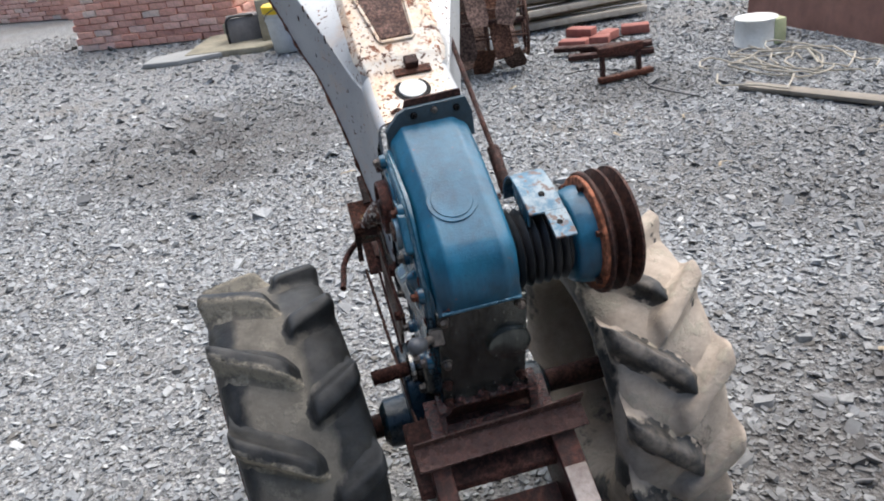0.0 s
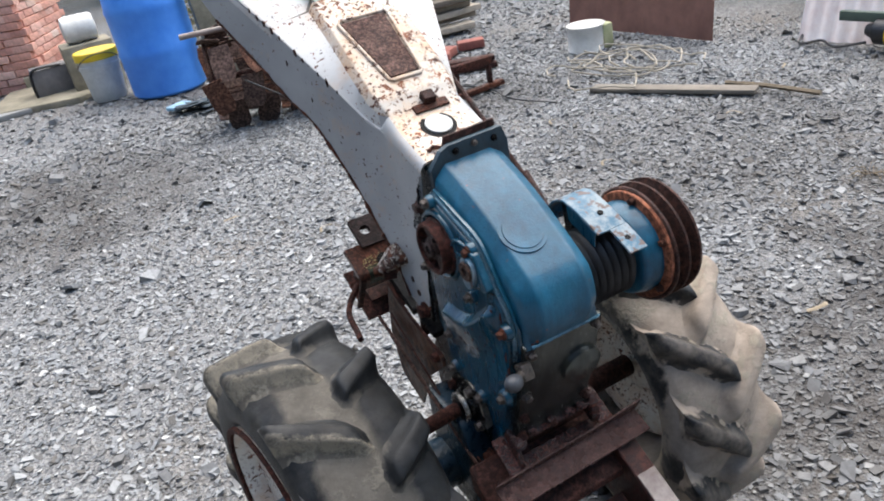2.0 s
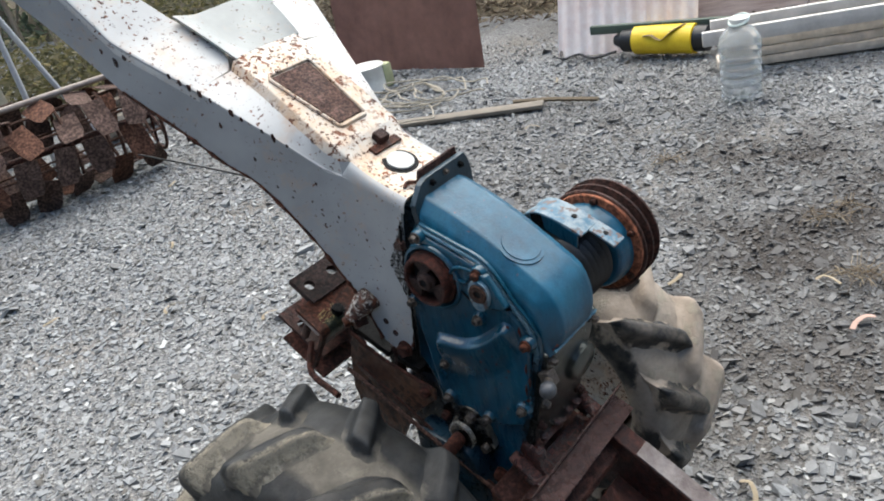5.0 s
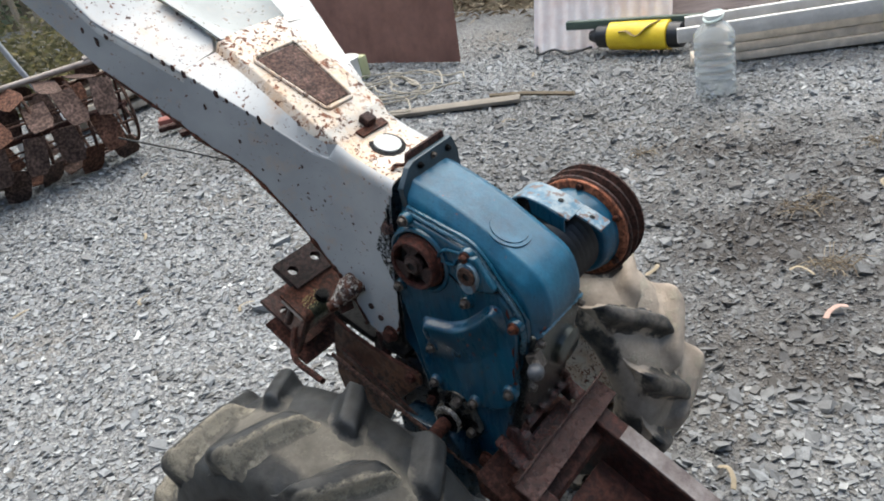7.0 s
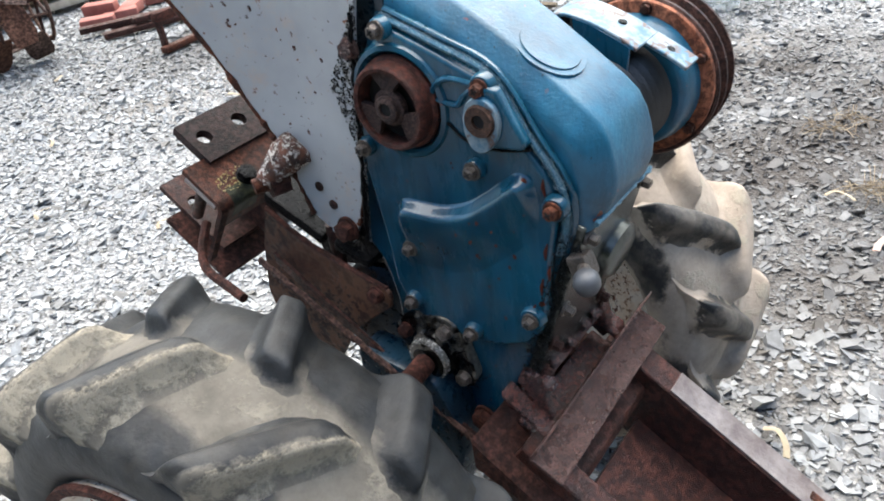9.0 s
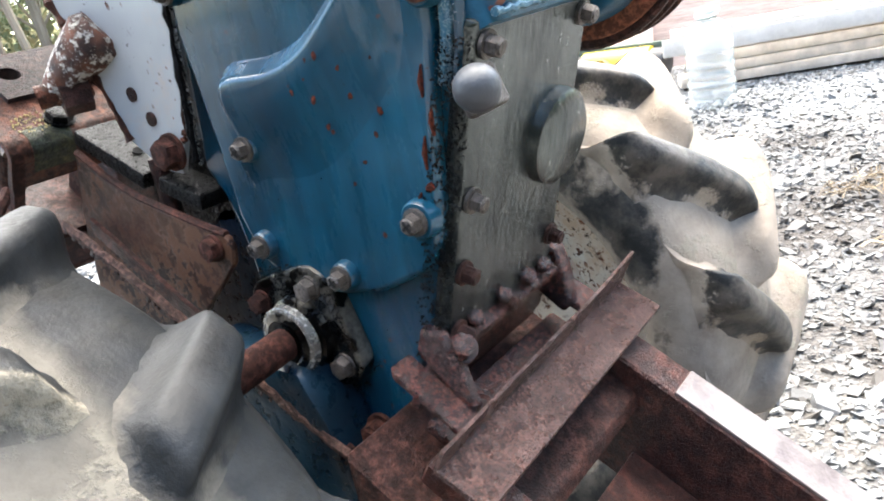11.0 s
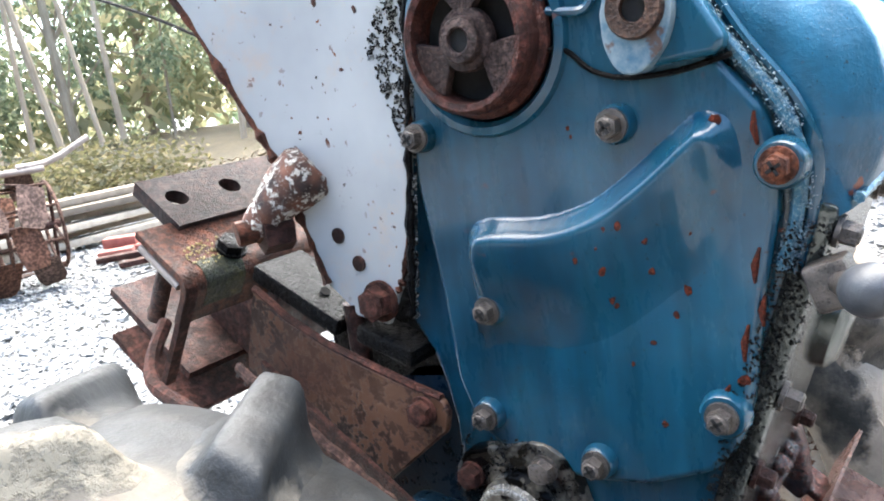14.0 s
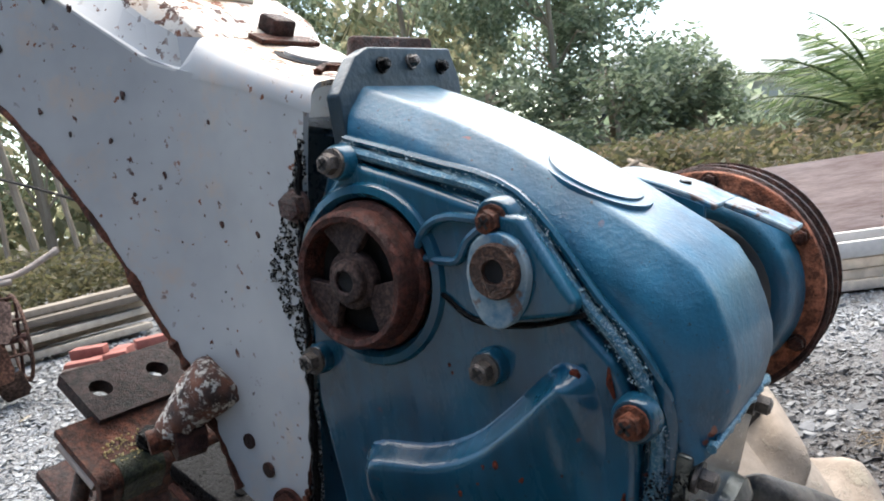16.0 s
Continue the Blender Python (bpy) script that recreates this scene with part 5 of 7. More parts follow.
# cast foot bolted to the gear case
PIT = Matrix.Rotation(radians(33), 3, "X")
foot = tp("case_foot", bbox((0.176, 0.060, 0.010), (0.404, 0.975, 0.385), 0.003, PIT), FOOTRUST, "oily red-brown cast foot with lugs")
sp("foot_wall", bbox((0.160, 0.010, 0.056), (0.404, 1.000, 0.430), 0.003, PIT), FOOTRUST, foot)
sp("foot_bar", bbox((0.150, 0.014, 0.012), (0.404, 0.9800, 0.4545), 0.003, PIT), FOOTRUST, foot)
sp("foot_ledge", prism([(1.008, 0.4525), (0.956, 0.4130), (0.953, 0.4040), (1.008, 0.4430)], 0.303, 0.325, 0.002, 2), FOOTRUST, foot)
sp("foot_gusset", prism([(1.000, 0.455), (0.992, 0.474), (0.976, 0.471), (0.966, 0.452), (0.958, 0.420), (0.962, 0.412)], 0.3225, 0.3315, 0.0025, 2), FOOTRUST, foot)
sp("foot_ledge", prism([(1.008, 0.4500), (0.962, 0.4200), (0.960, 0.4100), (1.008, 0.4400)], 0.478, 0.506, 0.002, 2), FOOTRUST, foot)
sp("foot_lug", prism([(1.004, 0.440), (1.000, 0.466), (0.992, 0.478), (0.981, 0.479), (0.972, 0.470), (0.968, 0.452), (0.966, 0.425), (0.974, 0.415)], 0.4700, 0.4860, 0.004, 3), FOOTRUST, foot)
sp("lug_hole", lathe([(-0.0086, 0.0075), (0.0086, 0.0075)], (0.478, 0.985, 0.462), "x", 16), HOLESHADE, foot)
for x, y, z, r in ((0.3335, 0.9690, 0.4560, 0.0085), (0.362, 0.978, 0.4605, 0.0062), (0.398, 0.978, 0.4610, 0.0062), (0.432, 0.9785, 0.4610, 0.0070), (0.4560, 0.9790, 0.4600, 0.0062)):
    sp("foot_bolt", hex_head((x, y, z), (-0.45, -0.55, 0.62), r, 0.012, 1.2), FOOTRUST, foot)
b = bmesh.new()
for k in range(260):
    p = Vector((random.uniform(0.33, 0.47), 0.9780 + random.uniform(-0.006, 0.006), 0.4595 + random.uniform(-0.003, 0.002)))
    if noise.noise(p * 70) > -0.1:
        bmesh.ops.create_icosphere(b, subdivisions=1, radius=random.uniform(0.0008, 0.0026), matrix=Matrix.Translation(p))
sp("wet_rust_scale", b, FOOTRUST, foot, "lumpy wet rust scale")
sp("low_bolt", hex_head((0.322, 1.047, 0.384), LEFT, 0.012, 0.014, 1.2), RUSTRED, foot, "rusty bolt low on the case")

# bearing and shaft
bearing = tp("shaft_bearing", lathe([(0.336, 0.040), (0.327, 0.040), (0.325, 0.031), (0.314, 0.029), (0.312, 0.025), (0.303, 0.023), (0.301, 0.018), (0.304, 0.014)], (0, 1.105, 0.457), "x", 36), WETSTEEL, "greasy steel bearing housing")
for a in (62, 150, 240, 330):
    y, z = 1.105 + math.cos(math.radians(a)) * -0.043, 0.457 + math.sin(math.radians(a)) * 0.043
    sp("bearing_bolt", hex_head((0.320, y, z), LEFT, 0.0085, 0.009, 1.1), RUSTRED if a == 150 else STEEL, bearing)
sp("bearing_ring", lathe([(0.3085, 0.0165), (0.3040, 0.0165), (0.3030, 0.0185), (0.3030, 0.0245), (0.3045, 0.0265), (0.3100, 0.0270)], (0, 1.105, 0.457), "x", 36), mat_plain("bright_oily_steel", srgb(120, 116, 110), srgb(186, 182, 174), 60, 0.25, 0.7), bearing, "bright oily bearing ring")
sp("input_shaft", rod((0.238, 1.100, 0.457), (0.300, 1.105, 0.457), 0.0125, seg=20), RUSTRED, bearing, "short rusty shaft stub")
corners = []
for a in (62, 150, 240, 330):
    for da in (-16, -6, 6, 16):
        t = math.radians(a + da)
        rr = 0.0575 if abs(da) < 10 else 0.0545
        corners.append((1.105 - math.cos(t) * rr, 0.457 + math.sin(t) * rr))
sp("bearing_flange", prism(corners, 0.3205, 0.336, 0.004, 2), WETSTEEL, bearing, "square greasy bearing flange")
pts, rad = [], []
for k in range(2600):
    a, r = random.uniform(0, 6.28), random.uniform(0.030, 0.064)
    if noise.noise((math.cos(a) * 2.2, math.sin(a) * 2.2, r * 60)) < 0.0:
        continue
    pts.append((0.3200 if r < 0.054 else 0.3315, 1.105 + math.cos(a) * r, 0.457 + math.sin(a) * r))
    rad.append(random.uniform(0.0003, 0.0011))
crumb_part("crumbly_grease", pts, rad, BLACKGREASE, bearing, "crumbly black grease round the bearing")
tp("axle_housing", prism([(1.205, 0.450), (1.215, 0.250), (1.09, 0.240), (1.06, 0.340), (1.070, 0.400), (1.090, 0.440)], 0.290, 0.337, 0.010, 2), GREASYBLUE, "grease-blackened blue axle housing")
tp("belly_plate", prism([(1.03, 0.405), (0.93, 0.338), (0.93, 0.322), (1.03, 0.36)], 0.266, 0.500, 0.003, 1), RUST, "dark rusted belly plate")
tp("axle", rod((0.09, 1.17, 0.305), (0.71, 1.17, 0.305), 0.022, seg=20), RUST, "greasy dark axle")
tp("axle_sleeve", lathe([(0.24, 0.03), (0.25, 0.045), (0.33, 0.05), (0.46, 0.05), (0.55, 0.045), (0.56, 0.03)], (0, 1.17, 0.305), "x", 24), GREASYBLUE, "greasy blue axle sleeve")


# ---- wheels ----
HALF = [(0.066, 0.184), (0.084, 0.193), (0.094, 0.208), (0.0975, 0.228), (0.092, 0.252), (0.078, 0.266), (0.050, 0.275)]
BULGED = [(0.075, 0.184), (0.100, 0.193), (0.115, 0.210), (0.120, 0.232), (0.116, 0.254), (0.102, 0.270), (0.066, 0.279)]


def crown(x, prof, mid):
    """Radius of the tyre's bare tread at x across it."""
    pts = [(0.0, mid)] + prof[:3:-1]
    for (x0, r0), (x1, r1) in zip(pts, pts[1:]):
        if x <= x1:
            return r0 + (r1 - r0) * (max(x, x0) - x0) / (x1 - x0)
    return pts[-1][1]


def lug_mesh(side, start, deg, end, R, w, prof, mid, flare=1.0):
    """One tread bar, from near the middle of the tread out over the shoulder and down the side wall, its foot swept into the tread in a wide fillet; side 1 or
    -1 across, start: metres from the middle."""
    foot = 0.246
    stations = []
    for u, lift in ((-0.34, 0.0), (-0.22, 0.06), (-0.13, 0.17), (-0.06, 0.36), (-0.01, 0.62), (0.03, 0.84), (0.08, 0.955), (0.16, 1.0), (0.28, 1.0), (0.4, 1.0), (0.55, 1.0), (0.7, 1.0), (0.85, 1.0), (1.0, 1.0)):
        x = start + (end - 0.012 - start) * u
        base = crown(abs(x), prof, mid) - 0.0035
        top = base + (R - 0.003 * max(u, 0.0) - base) * lift
        stations.append((x, top, -deg * u, x, base, 1.0))
    x0, rb0, xw = end - 0.012, stations[-1][4], prof[3][0] - 0.006
    for k in range(1, 6):
        a = radians(17 * k)
        stations.append((x0 + 0.014 * math.sin(a), R - 0.003 - 0.018 * (1 - math.cos(a)), -deg - 0.5 * k, x0 + (xw - x0) * k / 5, rb0 + (0.252 - rb0) * k / 5, 1.0))
    x1, r1 = stations[-1][:2]
    for k in range(1, 4):
        stations.append((x1 - 0.0015 * k * k, r1 + (foot - r1) * k / 3, -deg - 2.5 - 0.8 * k, xw - 0.001, 0.252 + (0.236 - 0.252) * k / 3, 1.0 - 0.06 * k))
    b = bmesh.new()
    rows = []
    cut = ((-3.9, 0.0), (-3.1, 0.05), (-2.45, 0.15), (-1.95, 0.31), (-1.55, 0.54), (-1.24, 0.76), (-1.04, 0.895), (-0.8, 0.97), (-0.3, 1.0), (0.3, 1.0), (0.70, 0.975), (0.92, 0.90), (1.06, 0.76), (1.22, 0.52), (1.5, 0.29), (2.0, 0.13), (2.6, 0.04), (3.3, 0.0))
    for x, top, deg_at, xb, rb, wide in stations:
        row = []
        for s, h in cut:
            spread = s if abs(s) < 1.1 else math.copysign(1.1 + (abs(s) - 1.1) * flare, s)
            t = radians(deg_at) + spread * w * wide / R
            px, pr = x + (xb - x) * (1 - h), top + (rb - top) * (1 - h)
            pr += 0.0016 * noise.noise((x * 40, s * 2.0, side * 3.0)) + 0.0006 * noise.noise((x * 150, s * 6.0, side * 5.0))
            row.append(b.verts.new((side * px, -math.sin(t) * pr, math.cos(t) * pr)))
        rows.append(row)
    for r0, r1 in zip(rows, rows[1:]):
        for k in range(len(cut) - 1):
            b.faces.new((r0[k], r0[k + 1], r1[k + 1], r1[k]))
    b.faces.new(rows[0][::-1]), b.faces.new(rows[-1])
    bmesh.ops.recalc_face_normals(b, faces=b.faces)
    return b


def wheel(at, yaw, outer, bars, mats, label, end=(0.116, 0.116), R=(0.306, 0.306), big=False, w_bar=0.016):
    """bars, on the -x and the +x side: degrees of one bar from the top towards the front, its start across, its slant."""
    w = new("wheel")
    w.parent = tractor
    w.location = (at[0] - CX, at[1] - 1.17, at[2])
    w.rotation_euler = (0, 0, radians(yaw))
    w["label"] = label
    prof, mid = (BULGED, 0.282) if big else (HALF, 0.278)
    carc = lathe([(-x, r) for x, r in HALF] + [(0, mid)] + prof[::-1], (0, 0, 0), "x", 120, True)
    for v in carc.verts:
        v.co *= 1 + 0.007 * noise.noise(v.co * 9 + Vector((at[0] * 7, 0, 0)))
    tyre = part("tyre", carc, mats[0], w, "muddy grey rubber tyre")
    n = 12
    for side, (ph, start, deg) in ((-1, bars[0]), (1, bars[1])):
        me = None
        for k in range(n):
            a = radians(ph) + 2 * math.pi * k / n
            if me is None:
                one = 0 if side < 0 else 1
                bm = lug_mesh(side, start, deg, end[one], R[one], w_bar, prof if one else HALF, mid, 1.0 if big else 0.8)
                ob = part("lug", bm, mats[1 + one], tyre, "", True, 75)
                me = ob.data
            else:
                ob = new("lug", me)
                ob.parent = tyre
            ob.rotation_euler = (a, 0, 0)
    o = outer
    rimb = lathe([(o * 0.060, 0.186), (o * 0.090, 0.195), (o * 0.097, 0.195), (o * 0.096, 0.188), (o * 0.084, 0.180), (o * 0.040, 0.174), (o * 0.020, 0.160), (o * 0.014, 0.120), (o * 0.030, 0.070), (o * 0.020, 0.050)], (0, 0, 0), "x", 48)
    rimo = part("rim", rimb, RIM, w, "rusty rim with worn white and blue paint")
    if big:
        part("rim_flange", lathe([(o * 0.088, 0.186), (o * 0.094, 0.198), (o * 0.101, 0.197), (o * 0.099, 0.186)], (0, 0, 0), "x", 48, True), RUSTRED, rimo, "rusty rim flange")
    part("hub_cap", lathe([(o * 0.028, 0.055), (o * 0.085, 0.050), (o * 0.095, 0.042), (o * 0.095, 0.001)], (0, 0, 0), "x", 28), BLUE, rimo, "blue wheel hub")
    for k in range(5):
        a = 2 * math.pi * k / 5
        part("wheel_nut", rod((o * 0.032, math.cos(a) * 0.085, math.sin(a) * 0.085), (o * 0.052, math.cos(a) * 0.085, math.sin(a) * 0.085), 0.011, seg=6), RUSTRED, rimo)
    return w


wheel((0.079, 1.215, 0.305), 6.3, -1, ((36.0, -0.018, 13), (50.0, 0.034, 7)), (CARCASS, LUG, LUGIN), "farm wheel with deep chevron lugs and thin dried mud", (0.097, 0.117), (0.312, 0.304), True)
wheel((0.703, 1.17, 0.305), 0, 1, ((65.5, -0.022, 19), (47, -0.010, 16)), (CARCASS2, LUG2, LUG2OUT), "farm wheel with chevron lugs caked in pale mud", (0.096, 0.096), w_bar=0.0185)


# ---- ground ----
def ground_z(x, y):
    near = math.exp(-((x - 1) ** 2 + (y - 2.5) ** 2) / 40)
    return (0.018 * noise.noise((x * 0.7, y * 0.7, 0.3)) + 0.008 * noise.noise((x * 2.7, y * 2.7, 1.3))) * near - 0.012


axis = [-400, -150, -60, -25, -12] + [-8 + 0.14 * i for i in range(143)] + [16, 26, 60, 150, 400]
verts = [(x, y + 2, ground_z(x, y + 2)) for x in axis for y in axis]
N = len(axis)
faces = [(i * N + j, (i + 1) * N + j, (i + 1) * N + j + 1, i * N + j + 1) for i in range(N - 1) for j in range(N - 1)]
me = bpy.data.meshes.new("ground")
me.from_pydata(verts, [], faces)
g = Mat("gravel_yard")
v1 = g.voronoi(105)
c = g.ramp(v1.outputs["Color"], (0.1, srgb(82, 82, 83)), (0.5, srgb(118, 118, 117)), (0.9, srgb(150, 149, 146)))
c = g.mix(g.ramp(g.noise(0.9, 6, 0.65), (0.5, 0.0), (0.68, 0.7)), c, srgb(108, 100, 90))


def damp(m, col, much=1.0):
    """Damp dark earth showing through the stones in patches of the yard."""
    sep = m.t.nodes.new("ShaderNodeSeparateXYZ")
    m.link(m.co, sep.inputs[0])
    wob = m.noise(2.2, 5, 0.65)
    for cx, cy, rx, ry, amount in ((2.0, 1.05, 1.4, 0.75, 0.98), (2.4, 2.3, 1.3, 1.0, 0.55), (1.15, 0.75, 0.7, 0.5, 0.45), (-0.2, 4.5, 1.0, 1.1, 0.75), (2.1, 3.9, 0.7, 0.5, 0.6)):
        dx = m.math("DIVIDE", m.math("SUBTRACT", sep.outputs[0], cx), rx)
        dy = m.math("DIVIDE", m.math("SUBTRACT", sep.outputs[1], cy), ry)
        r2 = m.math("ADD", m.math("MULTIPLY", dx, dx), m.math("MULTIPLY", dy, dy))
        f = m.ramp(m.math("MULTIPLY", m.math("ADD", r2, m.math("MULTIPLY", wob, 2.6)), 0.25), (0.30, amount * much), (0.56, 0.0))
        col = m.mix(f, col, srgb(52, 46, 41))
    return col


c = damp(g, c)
g.bump(g.math("ADD", v1.outputs["Distance"], g.noise(140, 4)), 0.9, 0.009)
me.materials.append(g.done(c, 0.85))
ground = tagged(new("ground", me), "grey slate gravel yard with dark damp patches", "gravel ground", kind="structure")


def shards(name, n, area, size, seed, material, label, keep=None):
    """Many loose chips of stone in one mesh."""
    rng = np.random.default_rng(seed)
    x = rng.uniform(area[0], area[1], n)
    y = rng.uniform(area[2], area[3], n)
    if keep is not None:
        ok = keep(x, y, rng.random(n))
        x, y = x[ok], y[ok]
    n = len(x)
    cube = np.array([[sx, sy, sz] for sz in (-1, 1) for sy in (-1, 1) for sx in (-1, 1)], float)
    s = size * rng.lognormal(0, 0.42, n)
    v = cube[None] * (1 + rng.uniform(-0.55, 0.25, (n, 8, 3)))
    v *= np.stack([s, s * rng.uniform(0.45, 0.9, n), s * rng.uniform(0.16, 0.45, n)], -1)[:, None]
    a, tl, tw = rng.uniform(0, 6.28, n), rng.normal(0, 0.32, n), rng.normal(0, 0.32, n)
    ca, sa = np.cos(a)[:, None], np.sin(a)[:, None]
    vz = v[..., 2] + v[..., 0] * np.sin(tl)[:, None] + v[..., 1] * np.sin(tw)[:, None]
    vx, vy = v[..., 0] * ca - v[..., 1] * sa, v[..., 0] * sa + v[..., 1] * ca
    gz = np.array([ground_z(px, py) for px, py in zip(x, y)])
    P = np.stack([vx + x[:, None], vy + y[:, None], vz + gz[:, None] + 0.25 * s[:, None]], -1).reshape(-1, 3)
    q = np.array([[4, 5, 7, 6], [0, 1, 5, 4], [2, 6, 7, 3], [0, 4, 6, 2], [1, 3, 7, 5]])
    F = (np.arange(n)[:, None, None] * 8 + q[None]).reshape(-1)
    me = bpy.data.meshes.new(name)
    me.vertices.add(len(P))
    me.vertices.foreach_set("co", P.ravel())
    me.loops.add(len(F))
    me.loops.foreach_set("vertex_index", F)
    me.polygons.add(len(F) // 4)
    me.polygons.foreach_set("loop_start", np.arange(0, len(F), 4))
    me.polygons.foreach_set("loop_total", np.full(len(F) // 4, 4))
    me.update(calc_edges=True)
    me.polygons.foreach_set("use_smooth", np.zeros(len(F) // 4, bool))
    me.validate()
    me.materials.append(material)
    return tagged(new(name, me), label, "gravel", kind="stuff")


near_yard = lambda x, y, r: r < np.clip(3.4 - np.hypot((x - 1.1) / 1.0, (y - 2.5) / 1.1), 0.0, 1) * np.where(np.hypot((x - 2.15) / 0.95, (y - 1.15) / 0.62) < 1, 0.55, 1) * np.where(np.hypot((x + 0.2) / 0.8, (y - 4.5) / 0.9) < 1, 0.5, 1)
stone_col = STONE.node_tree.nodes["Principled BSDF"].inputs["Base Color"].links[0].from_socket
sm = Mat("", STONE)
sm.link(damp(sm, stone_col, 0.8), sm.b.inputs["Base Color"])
shards("gravel", 262000, (-2.3, 4.5, -0.9, 5.9), 0.0054, 3, STONE, "loose grey slate chips covering the yard", near_yard)
shards("gravel", 52000, (-5.5, 6.0, 2.8, 11.0), 0.0105, 4, STONE, "loose grey slate chips further over the yard", lambda x, y, r: (r < np.clip(4.6 - np.hypot(x / 1.2, y - 7.0), 0.0, 1)) & (r < np.clip(np.hypot(x - 1.1, (y - 2.5) / 1.1) - 1.9, 0.15, 1)))
shards("gravel", 6500, (0.75, 2.6, 0.2, 2.4), 0.0070, 6, STONE, "coarse slate pieces beside the wheel")
shards("gravel", 900, (-1.5, 3.6, 0.2, 5.5), 0.0105, 5, STONE, "larger pale slate pieces among the gravel")


# ---- brick stack ----
def brick_mesh(l=0.195, w=0.095, h=0.062):
    b = bbox((l, w, h), (0, 0, 0), 0.005, None, 1)
    me = bpy.data.meshes.new("brick")
    b.to_mesh(me)
    b.free()
    me.materials.append(BRICK)
    return me


bricks = brick_mesh()


def brick_stack(p, q, courses, depth_bricks, label):
    """Loose bricks in running bond: a face from p to q and the end beyond q."""
    p, q = Vector((*p, 0)), Vector((*q, 0))
    d = (q - p).normalized()
    nrm = Vector((-d.y, d.x, 0))
    yaw = math.atan2(d.y, d.x)
    st = thing("brick_stack", label, "brick stack", tuple((p + q) / 2))
    L = (q - p).length
    nb = int(L / 0.205)
    for c in range(courses):
        z = 0.033 + c * 0.068
        for i in range(nb + (c % 2)):
            s = (i + (0.5 if c % 2 == 0 else 0.0)) * L / nb
            s = min(max(s, 0.06), L - 0.06)
            pos = p + d * s + nrm * (0.05 + random.uniform(-0.012, 0.012))
            ob = new("brick", bricks)
            ob.matrix_world = Matrix.Translation((pos.x, pos.y, z)) @ Matrix.Rotation(yaw + random.uniform(-0.05, 0.05), 4, "Z") @ Matrix.Rotation(random.uniform(-0.025, 0.025), 4, "Y")
            ob.parent = st
            ob.matrix_parent_inverse = Matrix.Translation(-st.location)
        for i in range(depth_bricks):
            pos = q + nrm * (0.20 + 0.205 * i + (0.1 if c % 2 else 0)) - d * (0.05 + random.uniform(-0.015, 0.015) + 0.02 * i)
            ob = new("brick", bricks)
            ob.matrix_world = Matrix.Translation((pos.x, pos.y, z)) @ Matrix.Rotation(yaw + math.pi / 2 + random.uniform(-0.06, 0.06), 4, "Z")
            ob.parent = st
            ob.matrix_parent_inverse = Matrix.Translation(-st.location)
    core = bbox((L - 0.14, 0.205 * depth_bricks, courses * 0.068 - 0.02), (0, 0, 0), 0.01)
    mid = (p + q) / 2 + nrm * (0.105 + 0.1025 * depth_bricks) - d * 0.05
    bmesh.ops.transform(core, matrix=Matrix.Translation((mid.x, mid.y, courses * 0.034)) @ Matrix.Rotation(yaw, 4, "Z"), verts=core.verts)
    under(part("stack_core", core, BRICK), st)
    return st


brick_stack((-1.72, 9.05), (-0.06, 8.22), 17, 5, "stack of loose red clay bricks at the yard edge")
brick_stack((-4.4, 14.4), (-2.2, 12.5), 15, 3, "further stack of red bricks")


# ---- things along the back of the yard ----
def put(name, bm, material, label, category, at, smooth=True):
    bmesh.ops.transform(bm, matrix=Matrix.Translation(at), verts=bm.verts)
    for v in bm.verts:
        v.co -= Vector(at)
    ob = part(name, bm, material, None, label, smooth)
    ob.location = at
    return tagged(ob, label, category)


barrel = thing("barrel", "tall blue plastic drum standing on the gravel", "barrel", (0.80, 6.62, 0))
part("drum_body", lathe([(0, 0.265), (0.02, 0.285), (0.30, 0.292), (0.33, 0.300), (0.36, 0.292), (0.62, 0.294), (0.65, 0.302), (0.68, 0.294), (0.90, 0.285), (0.94, 0.26)], (0, 0, 0), "z", 48), BARREL, barrel)
part("drum_rim", lathe([(0.90, 0.28), (0.905, 0.298), (0.93, 0.298), (0.935, 0.28)], (0, 0, 0), "z", 48, True), BARREL, barrel)
bucket = thing("bucket", "dirty white paint bucket with a yellow lid", "bucket", (0.37, 6.92, 0))
part("bucket_body", lathe([(0, 0.125), (0.01, 0.132), (0.26, 0.152), (0.262, 0.160), (0.285, 0.161), (0.287, 0.153), (0.33, 0.156)], (0, 0, 0), "z", 36), WHITEPL, bucket)
part("lid", lathe([(0.325, 0.160), (0.33, 0.168), (0.385, 0.168), (0.392, 0.160), (0.394, 0.0)], (0, 0, 0), "z", 36), YELLOWPL, bucket, "yellow plastic lid")
part("handle", tube([(0.16 * math.cos(a), 0.165 * math.sin(a) - 0.02, 0.28 - 0.10 * math.sin(a)) for a in [math.pi * (1 + k / 10) for k in range(11)]], 0.004, 6), STEEL, bucket)
pot = thing("plastic_jug", "white ribbed plastic container lying behind the bucket", "container", (0.36, 7.48, 0.512))
b = lathe([(-0.14, 0.06), (-0.13, 0.105), (-0.08, 0.115), (-0.06, 0.108), (-0.03, 0.115), (0.0, 0.108), (0.03, 0.115), (0.06, 0.108), (0.09, 0.112), (0.12, 0.10), (0.13, 0.04)], (0, 0, 0), "x", 28)
part("jug_body", b, WHITEPL, pot)
crate = thing("crate", "grey plastic crate with a dark strap", "crate", (0.02, 7.66, 0))
part("crate_body", bbox((0.30, 0.26, 0.24), (0, 0, 0.14), 0.012), mat_plain("grey_crate", srgb(92, 90, 90), srgb(128, 124, 122), 10, 0.7), crate)
